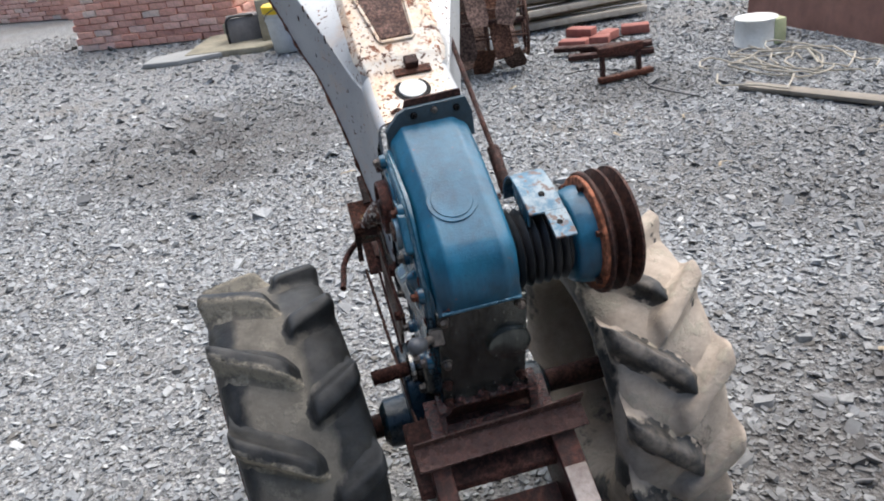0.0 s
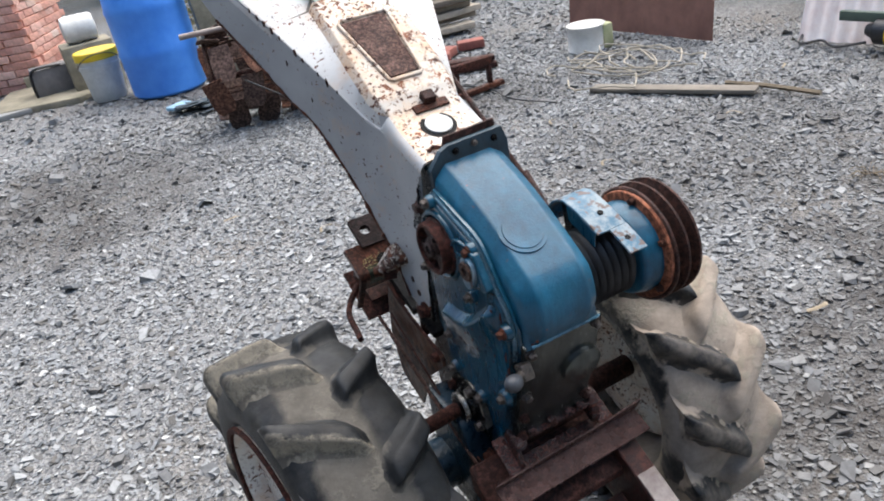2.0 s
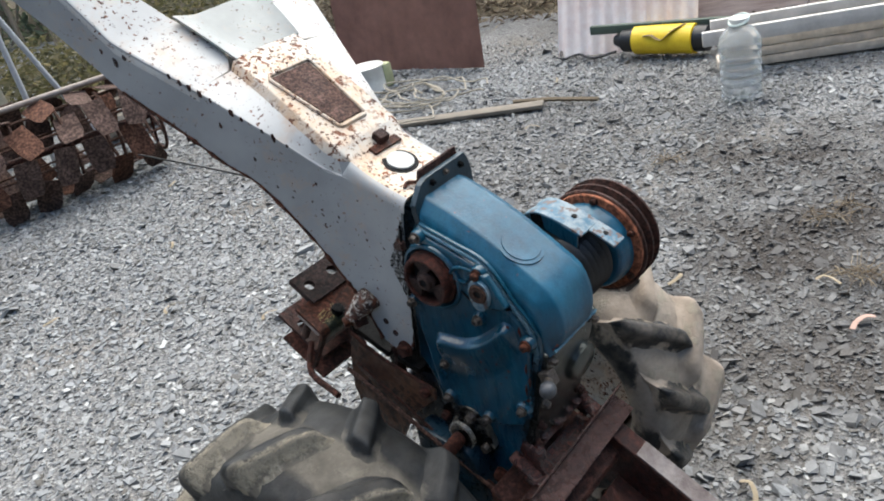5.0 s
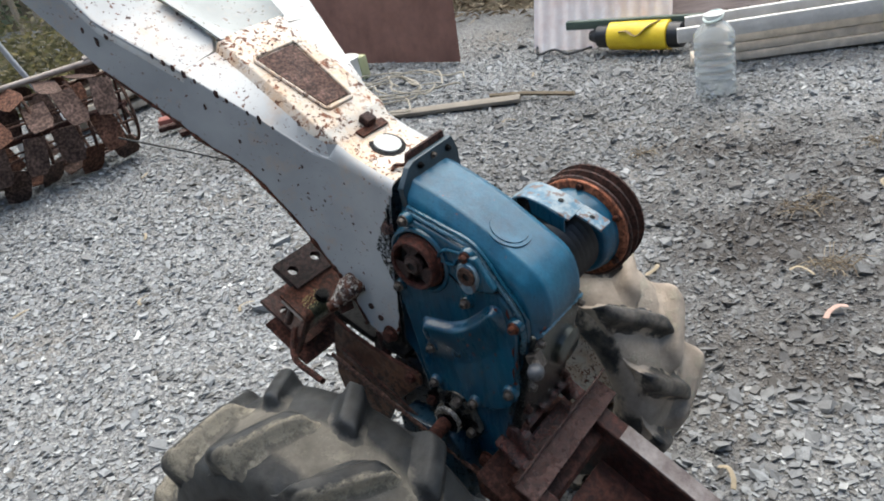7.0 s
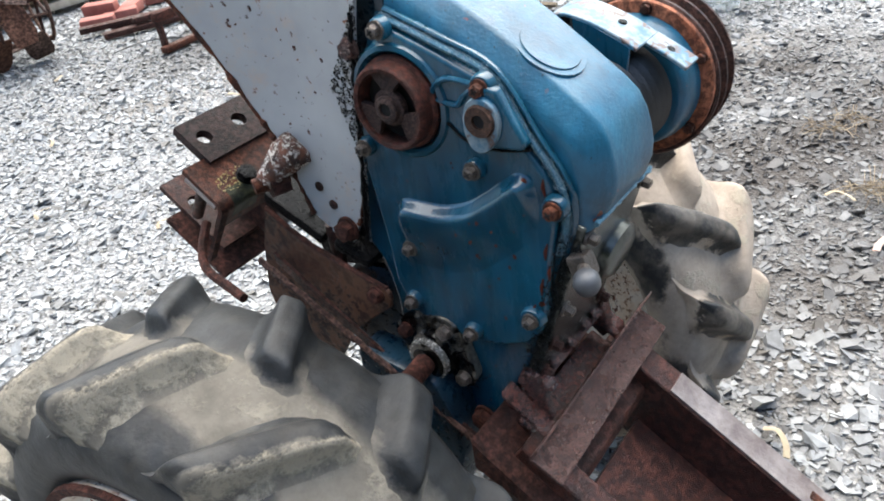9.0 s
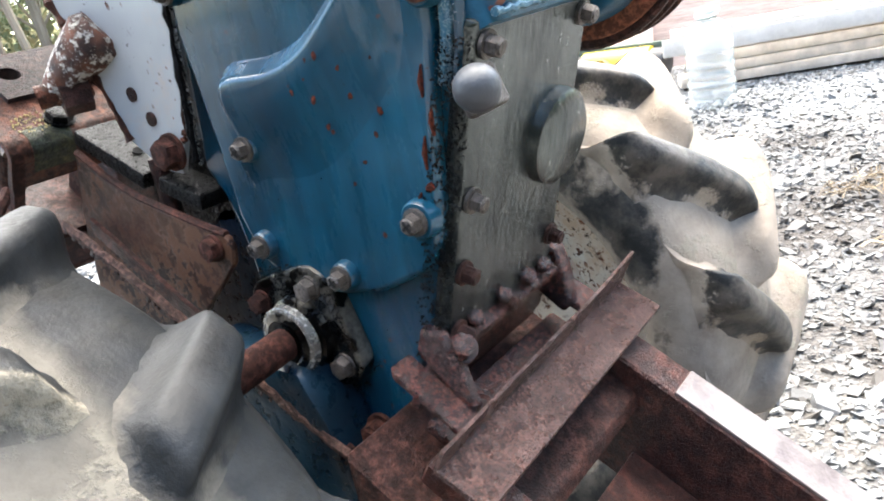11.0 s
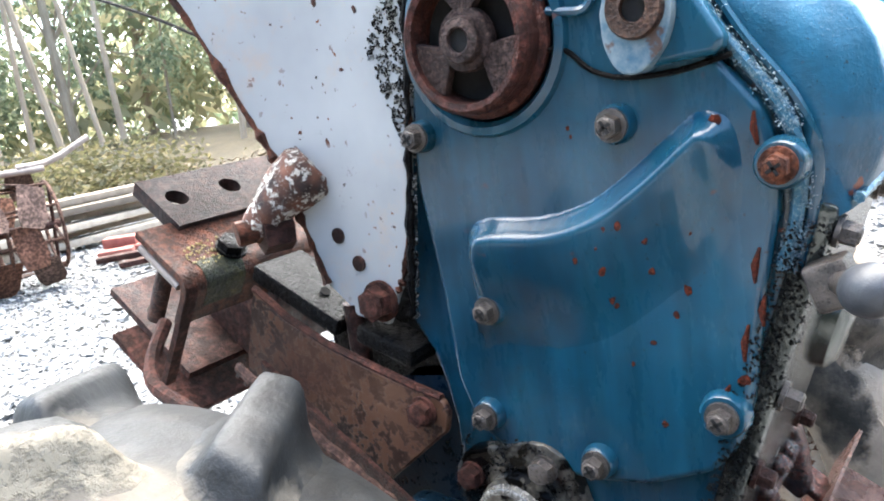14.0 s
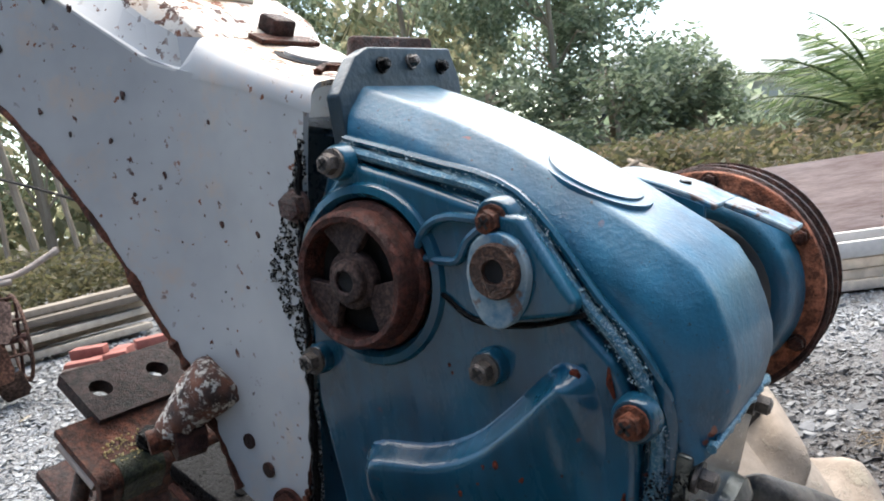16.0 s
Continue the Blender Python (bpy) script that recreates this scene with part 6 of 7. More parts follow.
part("strap", tube(smooth_path([(-0.155, -0.13, 0.02), (-0.16, -0.135, 0.16), (-0.12, -0.135, 0.27), (0.1, -0.13, 0.265)], 4), 0.012, 6), BELLOWS, crate)
put("block_seat", bbox((0.40, 0.36, 0.40), (0, 0, 0.2), 0.012), CONCRETE, "pale concrete block behind the bucket", "concrete block", (0.36, 7.50, 0.0))
put("footing", bbox((1.0, 0.30, 0.13), (0, 0, 0.065), 0.012), CONCRETE, "low pale concrete footing at the yard edge", "footing", (0.30, 8.35, 0.0))
put("concrete_apron", prism([(-0.55, -0.35), (0.15, -0.62), (0.42, -0.50), (0.45, 0.45), (-0.35, 0.50)], -0.02, 0.045, 0.01, 2, "z"), CONCRETE, "rough pale concrete apron at the foot of the bricks", "concrete apron", (0.0, 7.72, 0.0))
put("flat_stone", prism([(-0.62, -0.10), (-0.30, -0.24), (0.18, -0.20), (0.58, 0.02), (0.42, 0.20), (-0.10, 0.26), (-0.55, 0.18)], -0.01, 0.035, 0.008, 2, "z"), mat_plain("smooth_grey_slab", srgb(128, 128, 126), srgb(152, 152, 148), 5, 0.85), "flat grey stone slab lying on the gravel", "stone slab", (-0.30, 7.45, 0.0))
put("leaning_slab", prism([(-0.24, 0.0), (0.24, 0.0), (0.22, 0.55), (0.10, 1.05), (-0.30, 1.10)], 0.0, 0.09, 0.012, 2, "y"), CONCRETE, "stained concrete slab standing beside the drum", "concrete slab", (1.36, 6.35, 0))
RAGS = mat_plain("dark_rags", srgb(40, 46, 50), srgb(78, 92, 100), 12, 0.9)
for x, y in ((0.80, 5.72), (0.95, 5.60), (1.04, 5.76)):
    rg = thing("rag_heap", "crumpled heap of dark rag strips on the gravel", "rags", (x, y, 0.0))
    for i in range(6):
        part("rag_strip", tube(smooth_path([(random.uniform(-0.18, 0.18), random.uniform(-0.1, 0.1), random.uniform(0.005, 0.05)) for _ in range(4)], 4), 0.012, 6, None, None, (0.030, 0.005)), RAGS, rg)
put("blue_scrap", bbox((0.16, 0.10, 0.03), (0, 0, 0.02), 0.01, Matrix.Rotation(0.5, 3, "Z")), mat_plain("pale_blue_cloth", srgb(120, 160, 184), srgb(168, 198, 212), 14, 0.9), "pale blue crumpled scrap", "scrap", (0.70, 5.86, 0.0))


# cage wheel with rusty paddles
PADDLE = mat_rust("dry_brown_rust", srgb(100, 84, 76), srgb(152, 130, 120), 12, 0.9)
PADDLERED = mat_rust("orange_brown_rust", srgb(108, 78, 64), srgb(160, 120, 100), 12, 0.9)
CAGE = mat_rust("dull_brown_rod", srgb(92, 70, 60), srgb(140, 112, 98), 20, 0.85)


def cage_wheel(at, yaw, L=0.98, R=0.30):
    w = thing("cage_wheel", "rusty paddle cage wheel lying on the gravel", "cage wheel", at)
    w.rotation_euler = (0, 0, yaw)
    rng = random.Random(31)
    for k in range(5):
        x = -L / 2 + L * k / 4
        pts = [(x, math.cos(2 * math.pi * i / 24) * R * 0.72, R + math.sin(2 * math.pi * i / 24) * R * 0.72) for i in range(25)]
        part("hoop", tube(pts, 0.010, 6), CAGE, w)
    for k in range(8):
        a = 2 * math.pi * k / 8 + 0.25
        part("tie_rod", rod((-L / 2, math.cos(a) * R * 0.72, R + math.sin(a) * R * 0.72), (L / 2, math.cos(a) * R * 0.72, R + math.sin(a) * R * 0.72), 0.007, seg=6), CAGE, w)
        for j in range(5):
            x = -L / 2 + L * (j + (0.5 if k % 2 else 0.12)) / 5 + rng.uniform(-0.02, 0.02)
            c = Vector((x, 0, R)) + Matrix.Rotation(a, 3, "X") @ Vector((0, R * 0.80, 0))
            if c.z < 0.06:
                continue
            b = prism([(-0.062, -0.10), (0.062, -0.10), (0.066, 0.06), (0.045, 0.11), (-0.050, 0.11), (-0.066, 0.05)], -0.003, 0.003, 0.001, 1, "z")
            bmesh.ops.rotate(b, matrix=Matrix.Rotation(radians(75), 3, "X"), verts=b.verts)
            turn = Matrix.Rotation(a + rng.uniform(-0.4, 0.4), 3, "X") @ Matrix.Rotation(radians(rng.uniform(-20, 20)), 3, "Y") @ Matrix.Rotation(radians(rng.uniform(-18, 18)), 3, "Z")
            bmesh.ops.transform(b, matrix=Matrix.Translation(c) @ turn.to_4x4(), verts=b.verts)
            part("paddle", b, PADDLE if (k + j) % 4 else PADDLERED, w, "", False)
    part("cross_bar", rod((-L / 2 - 0.12, 0.02, 2 * R - 0.02), (L / 2 + 0.02, 0.02, 2 * R - 0.02), 0.017, seg=10), PALEBAR, w)
    part("bent_bar", tube(smooth_path([(L / 2 - 0.1, 0.02, 2 * R), (L / 2 + 0.06, 0.03, 2 * R + 0.01), (L / 2 + 0.26, 0.02, 2 * R + 0.10)], 4), 0.016, 8), PALEBAR, w)
    part("axle_bar", rod((-L / 2 - 0.03, 0, R), (L / 2 + 0.03, 0, R), 0.022, seg=10), RUST, w)
    for e in (-1, 1):
        for i in range(4):
            a = 2 * math.pi * i / 4 + 0.4
            part("spoke", rod((e * L / 2, 0, R), (e * L / 2, math.cos(a) * R * 0.72, R + math.sin(a) * R * 0.72), 0.009, seg=6), RUST, w)
    return w


cage_wheel((1.30, 4.88, 0.0), radians(-14))
for p, q in (((1.339, 5.30, 0.0), (1.359, 5.30, 1.25)), ((1.713, 5.30, 0.0), (1.351, 5.34, 1.20))):
    put("leaning_pipe", rod((0, 0, 0), Vector(q) - Vector(p), 0.017, seg=12), mat_plain("grey_pipe", srgb(150, 152, 154), srgb(190, 190, 188), 14, 0.5), "pale grey pipe leaning over the cage wheel", "pipe", p)

# planks, red scraps, bracket, can, rope
for k in range(6):
    b = bbox((1.2 + 0.12 * (k % 3), 0.16, 0.045), (0, 0, 0), 0.004, Matrix.Rotation(radians(-8 + 5 * (k % 3)), 3, "Z"))
    put("plank", b, GREYPLANK, "old grey plank in a low pile", "plank", (2.45 + 0.05 * (k % 2), 5.75 + 0.12 * (k % 2), 0.045 + 0.05 * k))
for k in range(5):
    b = bbox((0.19, 0.10, 0.06), (0, 0, 0), 0.008, Matrix.Rotation(random.uniform(0, 3), 3, "Z"))
    put("red_block", b, mat_plain("faded_red_block", srgb(112, 62, 54), srgb(154, 94, 82), 14, 0.8) if k == 0 else bpy.data.materials["faded_red_block"], "broken red block on the scrap heap", "block", (2.35 + random.uniform(-0.25, 0.35), 5.0 + random.uniform(-0.15, 0.2), 0.03 + 0.05 * (k // 4)))
for k in range(4):
    b = bbox((random.uniform(0.3, 0.6), 0.07, 0.03), (0, 0, 0), 0.004, Matrix.Rotation(random.uniform(-0.6, 0.6), 3, "Z"))
    put("scrap_bar", b, RUST, "dark rusty scrap bar on the gravel", "scrap bar", (2.12 + random.uniform(-0.25, 0.3), 4.75 + random.uniform(-0.25, 0.3), 0.02 + 0.02 * (k % 3)))
br = thing("iron_bracket", "rusty iron bracket standing on the gravel", "bracket", (2.09, 4.07, 0))
part("top_bar", bbox((0.26, 0.05, 0.045), (0, 0, 0.17), 0.005), RUSTRED, br)
part("foot_bar", bbox((0.34, 0.05, 0.03), (0.02, -0.02, 0.02), 0.005, Matrix.Rotation(0.1, 3, "Z")), RUSTORANGE, br)
for s in (-0.11, 0.11):
    part("leg", bbox((0.02, 0.04, 0.15), (s, 0, 0.085), 0.003), RUST, br)
can = thing("paint_can", "white tin can with a pale green back", "can", (3.03, 4.20, 0))
part("can_body", lathe([(0, 0.120), (0.006, 0.124), (0.012, 0.120), (0.150, 0.120), (0.156, 0.124), (0.162, 0.122), (0.160, 0.0)], (0, 0, 0), "z", 32), WHITEPL, can)
part("can_back", bbox((0.08, 0.20, 0.155), (0.085, -0.02, 0.08), 0.015), mat_plain("pale_green_tin", srgb(158, 162, 120), srgb(190, 190, 150), 14, 0.6), can)
b = bmesh.new()
rng = random.Random(5)
for k in range(7):
    cx, cy = 2.72 + rng.uniform(-0.2, 0.25), 3.62 + rng.uniform(-0.25, 0.15)
    pts = [(cx + (0.16 + 0.06 * math.sin(3 * a + k)) * math.cos(a) - 2.72, cy + (0.30 + 0.05 * math.cos(2 * a + k)) * math.sin(a) - 3.62, 0.015 + 0.012 * k + 0.01 * math.sin(5 * a)) for a in [0.3 * i + k for i in range(20)]]
    tube(pts, 0.0052, 6, b)
put("rope_coil", b, ROPE, "loose coil of pale rope on the gravel", "rope", (2.72, 3.62, 0.0))
put("bent_wire", tube(smooth_path([(0, 0, 0.01), (0.18, -0.06, 0.02), (0.30, -0.30, 0.012), (0.26, -0.62, 0.015), (0.36, -0.9, 0.01)], 6), 0.004, 6), BELLOWS, "bent black wire lying on the gravel", "wire", (1.86, 4.35, 0.0))
put("flat_board", bbox((0.085, 0.85, 0.022), (0, 0, 0.016), 0.003, Matrix.Rotation(radians(27), 3, "Z")), WOOD, "weathered grey board lying on the gravel", "board", (2.66, 3.08, 0.0))
put("dry_stick", tube(smooth_path([(2.86 - 2.9, 2.9 - 2.7, 0.02), (0, 0, 0.025), (0.04, -0.28, 0.02)], 4), 0.012, 6), DRY, "dry bare stick on the gravel", "stick", (2.9, 2.7, 0))
for k in range(16):
    x, y = random.uniform(0.2, 3.3), random.uniform(0.3, 4.5)
    b = tube(smooth_path([(0, 0, 0.01), (0.03, 0.02, 0.022), (0.075, 0.012, 0.018), (0.11, -0.01, 0.01)], 3), 0.01, 6, None, None, (0.009, 0.0018))
    bmesh.ops.rotate(b, matrix=Matrix.Rotation(random.uniform(0, 6.3), 3, "Z"), verts=b.verts)
    bmesh.ops.scale(b, vec=(0.62, 0.62, 0.7), verts=b.verts)
    put("fallen_leaf", b, DRY, "curled dry leaf on the gravel", "leaf", (x, y, 0.004))
b = tube(smooth_path([(0, -0.075, 0.012), (0.015, -0.03, 0.026), (0.008, 0.03, 0.024), (-0.012, 0.075, 0.012)], 4), 0.012, 8, None, None, (0.014, 0.003))
bmesh.ops.rotate(b, matrix=Matrix.Rotation(radians(62), 3, "Z"), verts=b.verts)
bmesh.ops.scale(b, vec=(0.55, 0.55, 0.5), verts=b.verts)
put("bent_strip", b, mat_plain("dull_peach_strip", srgb(146, 118, 106), srgb(182, 152, 138), 30, 0.8), "bent pale strip on the gravel", "strip", (1.474, 0.80, 0.0))

for x, y in ((2.10, 1.00), (1.69, 0.88), (2.02, 1.05), (1.72, 0.86), (2.35, 1.75), (2.6, 0.95)):
    b = bmesh.new()
    for k in range(26):
        a, r0 = random.uniform(0, 6.28), random.uniform(0.0, 0.05)
        L = random.uniform(0.03, 0.09)
        p = Vector((math.cos(a * 3) * r0, math.sin(a * 3) * r0, 0.002))
        tube([p, p + Vector((math.cos(a) * L * 0.6, math.sin(a) * L * 0.6, random.uniform(0.008, 0.025))), p + Vector((math.cos(a) * L, math.sin(a) * L, random.uniform(0.001, 0.012)))], 0.0011, 4, b)
    put("straw_tuft", b, DRY, "small tuft of dry straw on the damp gravel", "straw", (x, y, 0.0))

# rusted tin sheets standing along the yard edge
def tin(name, p, q, h, material, label, lean=0.05, wave=0.012, pitch=0.09):
    p, q = Vector((*p, 0)), Vector((*q, 0))
    L = (q - p).length
    d = (q - p).normalized()
    nrm = Vector((-d.y, d.x, 0))
    n = int(L / pitch * 6)
    b = bmesh.new()
    g = []
    for lay in (0, 0.003):
        g.append([[b.verts.new(p + d * (L * i / n) + nrm * (wave * math.sin(2 * math.pi * L * i / n / pitch) + lay + lean * k / 4) + Vector((0, 0, h * k / 4))) for k in range(5)] for i in range(n + 1)])
    for i in range(n):
        for k in range(4):
            b.faces.new((g[0][i][k], g[0][i + 1][k], g[0][i + 1][k + 1], g[0][i][k + 1]))
            b.faces.new((g[1][i][k + 1], g[1][i + 1][k + 1], g[1][i + 1][k], g[1][i][k]))
        b.faces.new((g[0][i + 1][4], g[1][i + 1][4], g[1][i][4], g[0][i][4]))
        b.faces.new((g[0][i][0], g[1][i][0], g[1][i + 1][0], g[0][i + 1][0]))
    bmesh.ops.recalc_face_normals(b, faces=b.faces)
    for v in b.verts:
        v.co -= p
    ob = part(name, b, material, None, label)
    ob.location = p
    return tagged(ob, label, "tin sheet")


TINRUST = mat_plain("old_rusted_tin", srgb(100, 68, 58), srgb(142, 102, 88), 4, 0.85, 0, 0.4)
TINPALE = mat_plain("pale_painted_tin", srgb(212, 186, 176), srgb(240, 232, 226), 5, 0.6)
tin("rusted_sheet", (3.40, 4.86), (3.48, 3.58), 0.60, TINRUST, "rust-brown flat tin sheet standing at the yard edge", 0.06, 0.003, 0.3)
tin("pale_sheet", (3.66, 3.12), (3.86, 2.30), 0.40, TINPALE, "pale corrugated tin sheet leaning at the yard edge", 0.16, 0.010, 0.08)
tin("brown_sheet", (3.90, 2.60), (5.0, 0.45), 0.55, mat_plain("weathered_brown_board", srgb(156, 128, 116), srgb(228, 208, 196), 3, 0.85, 0, 0.5, 0.004, (1, 1, 9)), "weathered brown board behind the timber", 0.10, 0.004, 0.4)
put("green_bar", bbox((0.035, 0.85, 0.05), (0, 0, 0.16), 0.004, Matrix.Rotation(radians(6), 3, "Z")), mat_plain("dark_green_paint", srgb(52, 66, 56), srgb(78, 92, 80), 10, 0.6), "dark green painted bar propped on the timber", "bar", (3.72, 2.45, 0.0))
pump = thing("pump_motor", "yellow cylindrical pump with black ends on the gravel", "pump", (3.70, 2.42, 0.09))
part("pump_body", lathe([(-0.19, 0.060), (-0.185, 0.082), (0.17, 0.082), (0.175, 0.06)], (0, 0, 0), "y", 32), YELLOWPL, pump)
part("pump_end", lathe([(0.17, 0.07), (0.25, 0.068), (0.26, 0.05), (0.31, 0.03)], (0, 0, 0), "y", 24), BELLOWS, pump)
part("pump_cap", lathe([(-0.27, 0.05), (-0.26, 0.07), (-0.19, 0.072)], (0, 0, 0), "y", 24), BELLOWS, pump)
part("pump_strap", tube(smooth_path([(-0.07, 0.09, 0.04), (-0.075, 0.04, 0.045), (-0.085, -0.02, 0.02), (-0.06, -0.08, 0.065), (0.0, -0.13, 0.085)], 5), 0.015, 6, None, None, (0.016, 0.003)), mat_plain("brown_strap", srgb(96, 80, 50), srgb(120, 102, 66), 20, 0.8), pump)
part("cord", tube(smooth_path([(-0.02, 0.3, -0.06), (-0.10, 0.42, -0.075), (-0.04, 0.55, -0.07), (-0.12, 0.62, -0.075), (0, 0.7, -0.06)], 5), 0.008, 6), BELLOWS, pump)
# bottle: clear ribbed plastic with a handle
PET = Mat("clear_scuffed_plastic").done((0.90, 0.92, 0.90), 0.16, 0.0, Transmission_Weight=0.76, IOR=1.16)
bottle = thing("water_bottle", "large clear ribbed plastic water bottle, empty, with a carrying loop", "bottle", (3.05, 1.73, 0.0))
prof = [(0.0, 0.075), (0.010, 0.086)]
for k in range(6):
    prof += [(0.03 + k * 0.036, 0.090), (0.044 + k * 0.036, 0.084), (0.052 + k * 0.036, 0.090)]
prof += [(0.255, 0.091), (0.29, 0.086), (0.325, 0.060), (0.340, 0.036), (0.355, 0.034)]
part("bottle_shell", lathe(prof, (0, 0, 0), "z", 36), PET, bottle)
part("bottle_cap", lathe([(0.350, 0.038), (0.352, 0.042), (0.372, 0.042), (0.376, 0.036)], (0, 0, 0), "z", 24), WHITEPL, bottle)
part("loop", tube([(0.050 * math.cos(a), 0.040 * math.sin(a), 0.362 + 0.014 * math.cos(a)) for a in [0.35 * i for i in range(19)]], 0.006, 6), mat_plain("pale_loop", srgb(176, 190, 180), srgb(206, 214, 208), 20, 0.5), bottle)
# timber stacked along the right side
for k in range(7):
    ang = radians(28 + 0.8 * (k % 3 - 1))
    b = bbox((0.13, 4.2 - 0.25 * (k % 3), 0.045), (0, 0, 0), 0.004, Matrix.Rotation(ang, 3, "Z"))
    put("timber", b, PALEWOOD, "long pale timber plank in a low stack", "plank", (4.42 + 0.13 * (k % 2), 0.15 + 0.05 * (k % 3), 0.03 + 0.048 * (k // 2)))
for k in range(2):
    b = bbox((0.028, 4.3, 0.07), (0, 0, 0), 0.003, Matrix.Rotation(radians(28.5), 3, "Z"))
    put("steel_channel", b, mat_plain("pale_steel_channel", srgb(176, 170, 162), srgb(214, 208, 200), 8, 0.6, 0.0) if k == 0 else bpy.data.materials["pale_steel_channel"], "pale steel channel lying along the timber", "steel channel", (4.31 + 0.10 * k, 0.12, 0.205 + 0.03 * k))


# ---- planting ----
def leaf_cloud(n, centres, radii, size, seed, droop=0.3, long=2.2):
    """Small pointed leaves scattered through several uneven clumps, as one mesh."""
    rng = np.random.default_rng(seed)
    k = rng.integers(0, len(centres), n)
    c, r = np.array(centres, float)[k], np.array(radii, float)[k]
    d = rng.normal(size=(n, 3))
    d /= np.linalg.norm(d, axis=1)[:, None]
    p = c + d * r * (rng.random(n) ** 0.45)[:, None]
    a = rng.uniform(0, 6.28, n)
    ax = np.stack([np.cos(a), np.sin(a), -droop + rng.normal(0, 0.45, n)], -1)
    ax /= np.linalg.norm(ax, axis=1)[:, None]
    s = np.cross(ax, rng.normal(size=(n, 3)))
    s /= np.linalg.norm(s, axis=1)[:, None]
    w = size * rng.uniform(0.6, 1.4, n)
    L = (w * long)[:, None]
    w = w[:, None]
    V = np.stack([p, p + ax * L * 0.5 + s * w * 0.5, p + ax * L, p + ax * L * 0.5 - s * w * 0.5], 1).reshape(-1, 3)
    return V, n


def quads_mesh(name, V, material):
    n = len(V) // 4
    me = bpy.data.meshes.new(name)
    me.vertices.add(len(V))
    me.vertices.foreach_set("co", np.ascontiguousarray(V).ravel())
    me.loops.add(n * 4)
    me.loops.foreach_set("vertex_index", np.arange(n * 4))
    me.polygons.add(n)
    me.polygons.foreach_set("loop_start", np.arange(0, n * 4, 4))
    me.polygons.foreach_set("loop_total", np.full(n, 4))
    me.update(calc_edges=True)
    me.materials.append(material)
    return me


def tree(at, h, spread, seed, leaves, material, label, droop=0.4, size=0.10, clumps=26, trunk=0.10, lean=0.0, low=0.3):
    rng = random.Random(seed)
    t = thing("tree", label, "tree", at)
    b = bmesh.new()
    base = [(lean * u * h + 0.15 * math.sin(u * 3 + seed) * u, 0.12 * math.sin(u * 4 + 2 * seed) * u, h * 0.92 * u) for u in [i / 8 for i in range(9)]]
    tube(base, trunk, 8, b, [1 - 0.85 * i / 8 for i in range(9)])
    cs, rs = [], []
    for k in range(clumps):
        u = rng.uniform(low, 1.0)
        a = rng.uniform(0, 6.28)
        s = spread * rng.uniform(0.25, 1.0) * (1.15 - 0.6 * abs(u - 0.6))
        i = min(int(u * 8), 8)
        p0 = Vector(base[i])
        e = p0 + Vector((math.cos(a) * s, math.sin(a) * s, rng.uniform(0.0, 0.12) * h))
        mid = (p0 + e) / 2 + Vector((0, 0, 0.06 * h))
        tube([p0, mid, e], trunk * 0.3, 5, b, [1, 0.6, 0.2])
        cs.append(tuple(e))
        rs.append((spread * rng.uniform(0.2, 0.42), spread * rng.uniform(0.2, 0.42), spread * rng.uniform(0.2, 0.5)))
    part("trunk", b, TRUNK, t)
    V, n = leaf_cloud(leaves, cs, rs, size, seed, droop)
    cr = new("crown", quads_mesh("crown", V, material))
    cr.parent = t
    return t


# gum-like trees, bamboo and bushes beyond the yard
for k, (x, y, h, s, sd) in enumerate(((4.6, 14.0, 8.0, 1.6, 3), (6.4, 13.2, 9.0, 1.8, 4), (8.6, 14.5, 9.5, 2.0, 5), (3.0, 16.0, 8.0, 1.7, 6), (9.5, 11.0, 9.0, 1.9, 7), (11.5, 9.5, 8.5, 2.0, 8), (12.0, 12.5, 10.0, 2.2, 9), (13.0, 7.2, 6.5, 1.8, 10))):
    tree((x, y, 0), h, s, sd, 10500, GUMLEAF if k % 3 else LEAF, "slender tree with drooping grey-green leaves and pale trunk", 0.9, 0.055, 40, 0.09, 0.02 * (k % 3 - 1), 0.10)
for k, (x, y, h, s, sd) in enumerate(((14.4, 6.9, 6.5, 1.9, 21), (14.0, 4.9, 2.0, 1.0, 22), (16.0, 2.6, 1.5, 1.1, 23), (12.0, 5.8, 2.2, 1.4, 24), (10.0, 7.0, 2.0, 1.3, 25), (18.0, 1.0, 2.2, 1.6, 26))):
    tree((x, y, 0), h, s, sd, 17000 if h > 4 else 3400, GUMLEAF if h > 4 else LEAF, "round leafy bush tree beyond the yard", 0.2, 0.06, 26, 0.07, 0.0, 0.12)
# bare leaning poles and bamboo
for k in range(17):
    rng = random.Random(100 + k)
    x, y = 3.2 + rng.uniform(0, 6.5), 10.5 + rng.uniform(-1.5, 2.5)
    b = bmesh.new()
    L = rng.uniform(3, 6.5)
    lx, ly = rng.uniform(-0.14, 0.14), rng.uniform(-0.1, 0.1)
    tube([(lx * L * u, ly * L * u + 0.1 * math.sin(3 * u), L * u) for u in (0, 0.25, 0.5, 0.75, 1)], rng.uniform(0.03, 0.06), 7, b, [1, 0.9, 0.75, 0.55, 0.25])
    ob = part("sapling", b, TRUNK)
    ob.location = (x, y, 0)
    tagged(ob, "thin bare pale sapling beyond the yard", "sapling", "bare saplings")


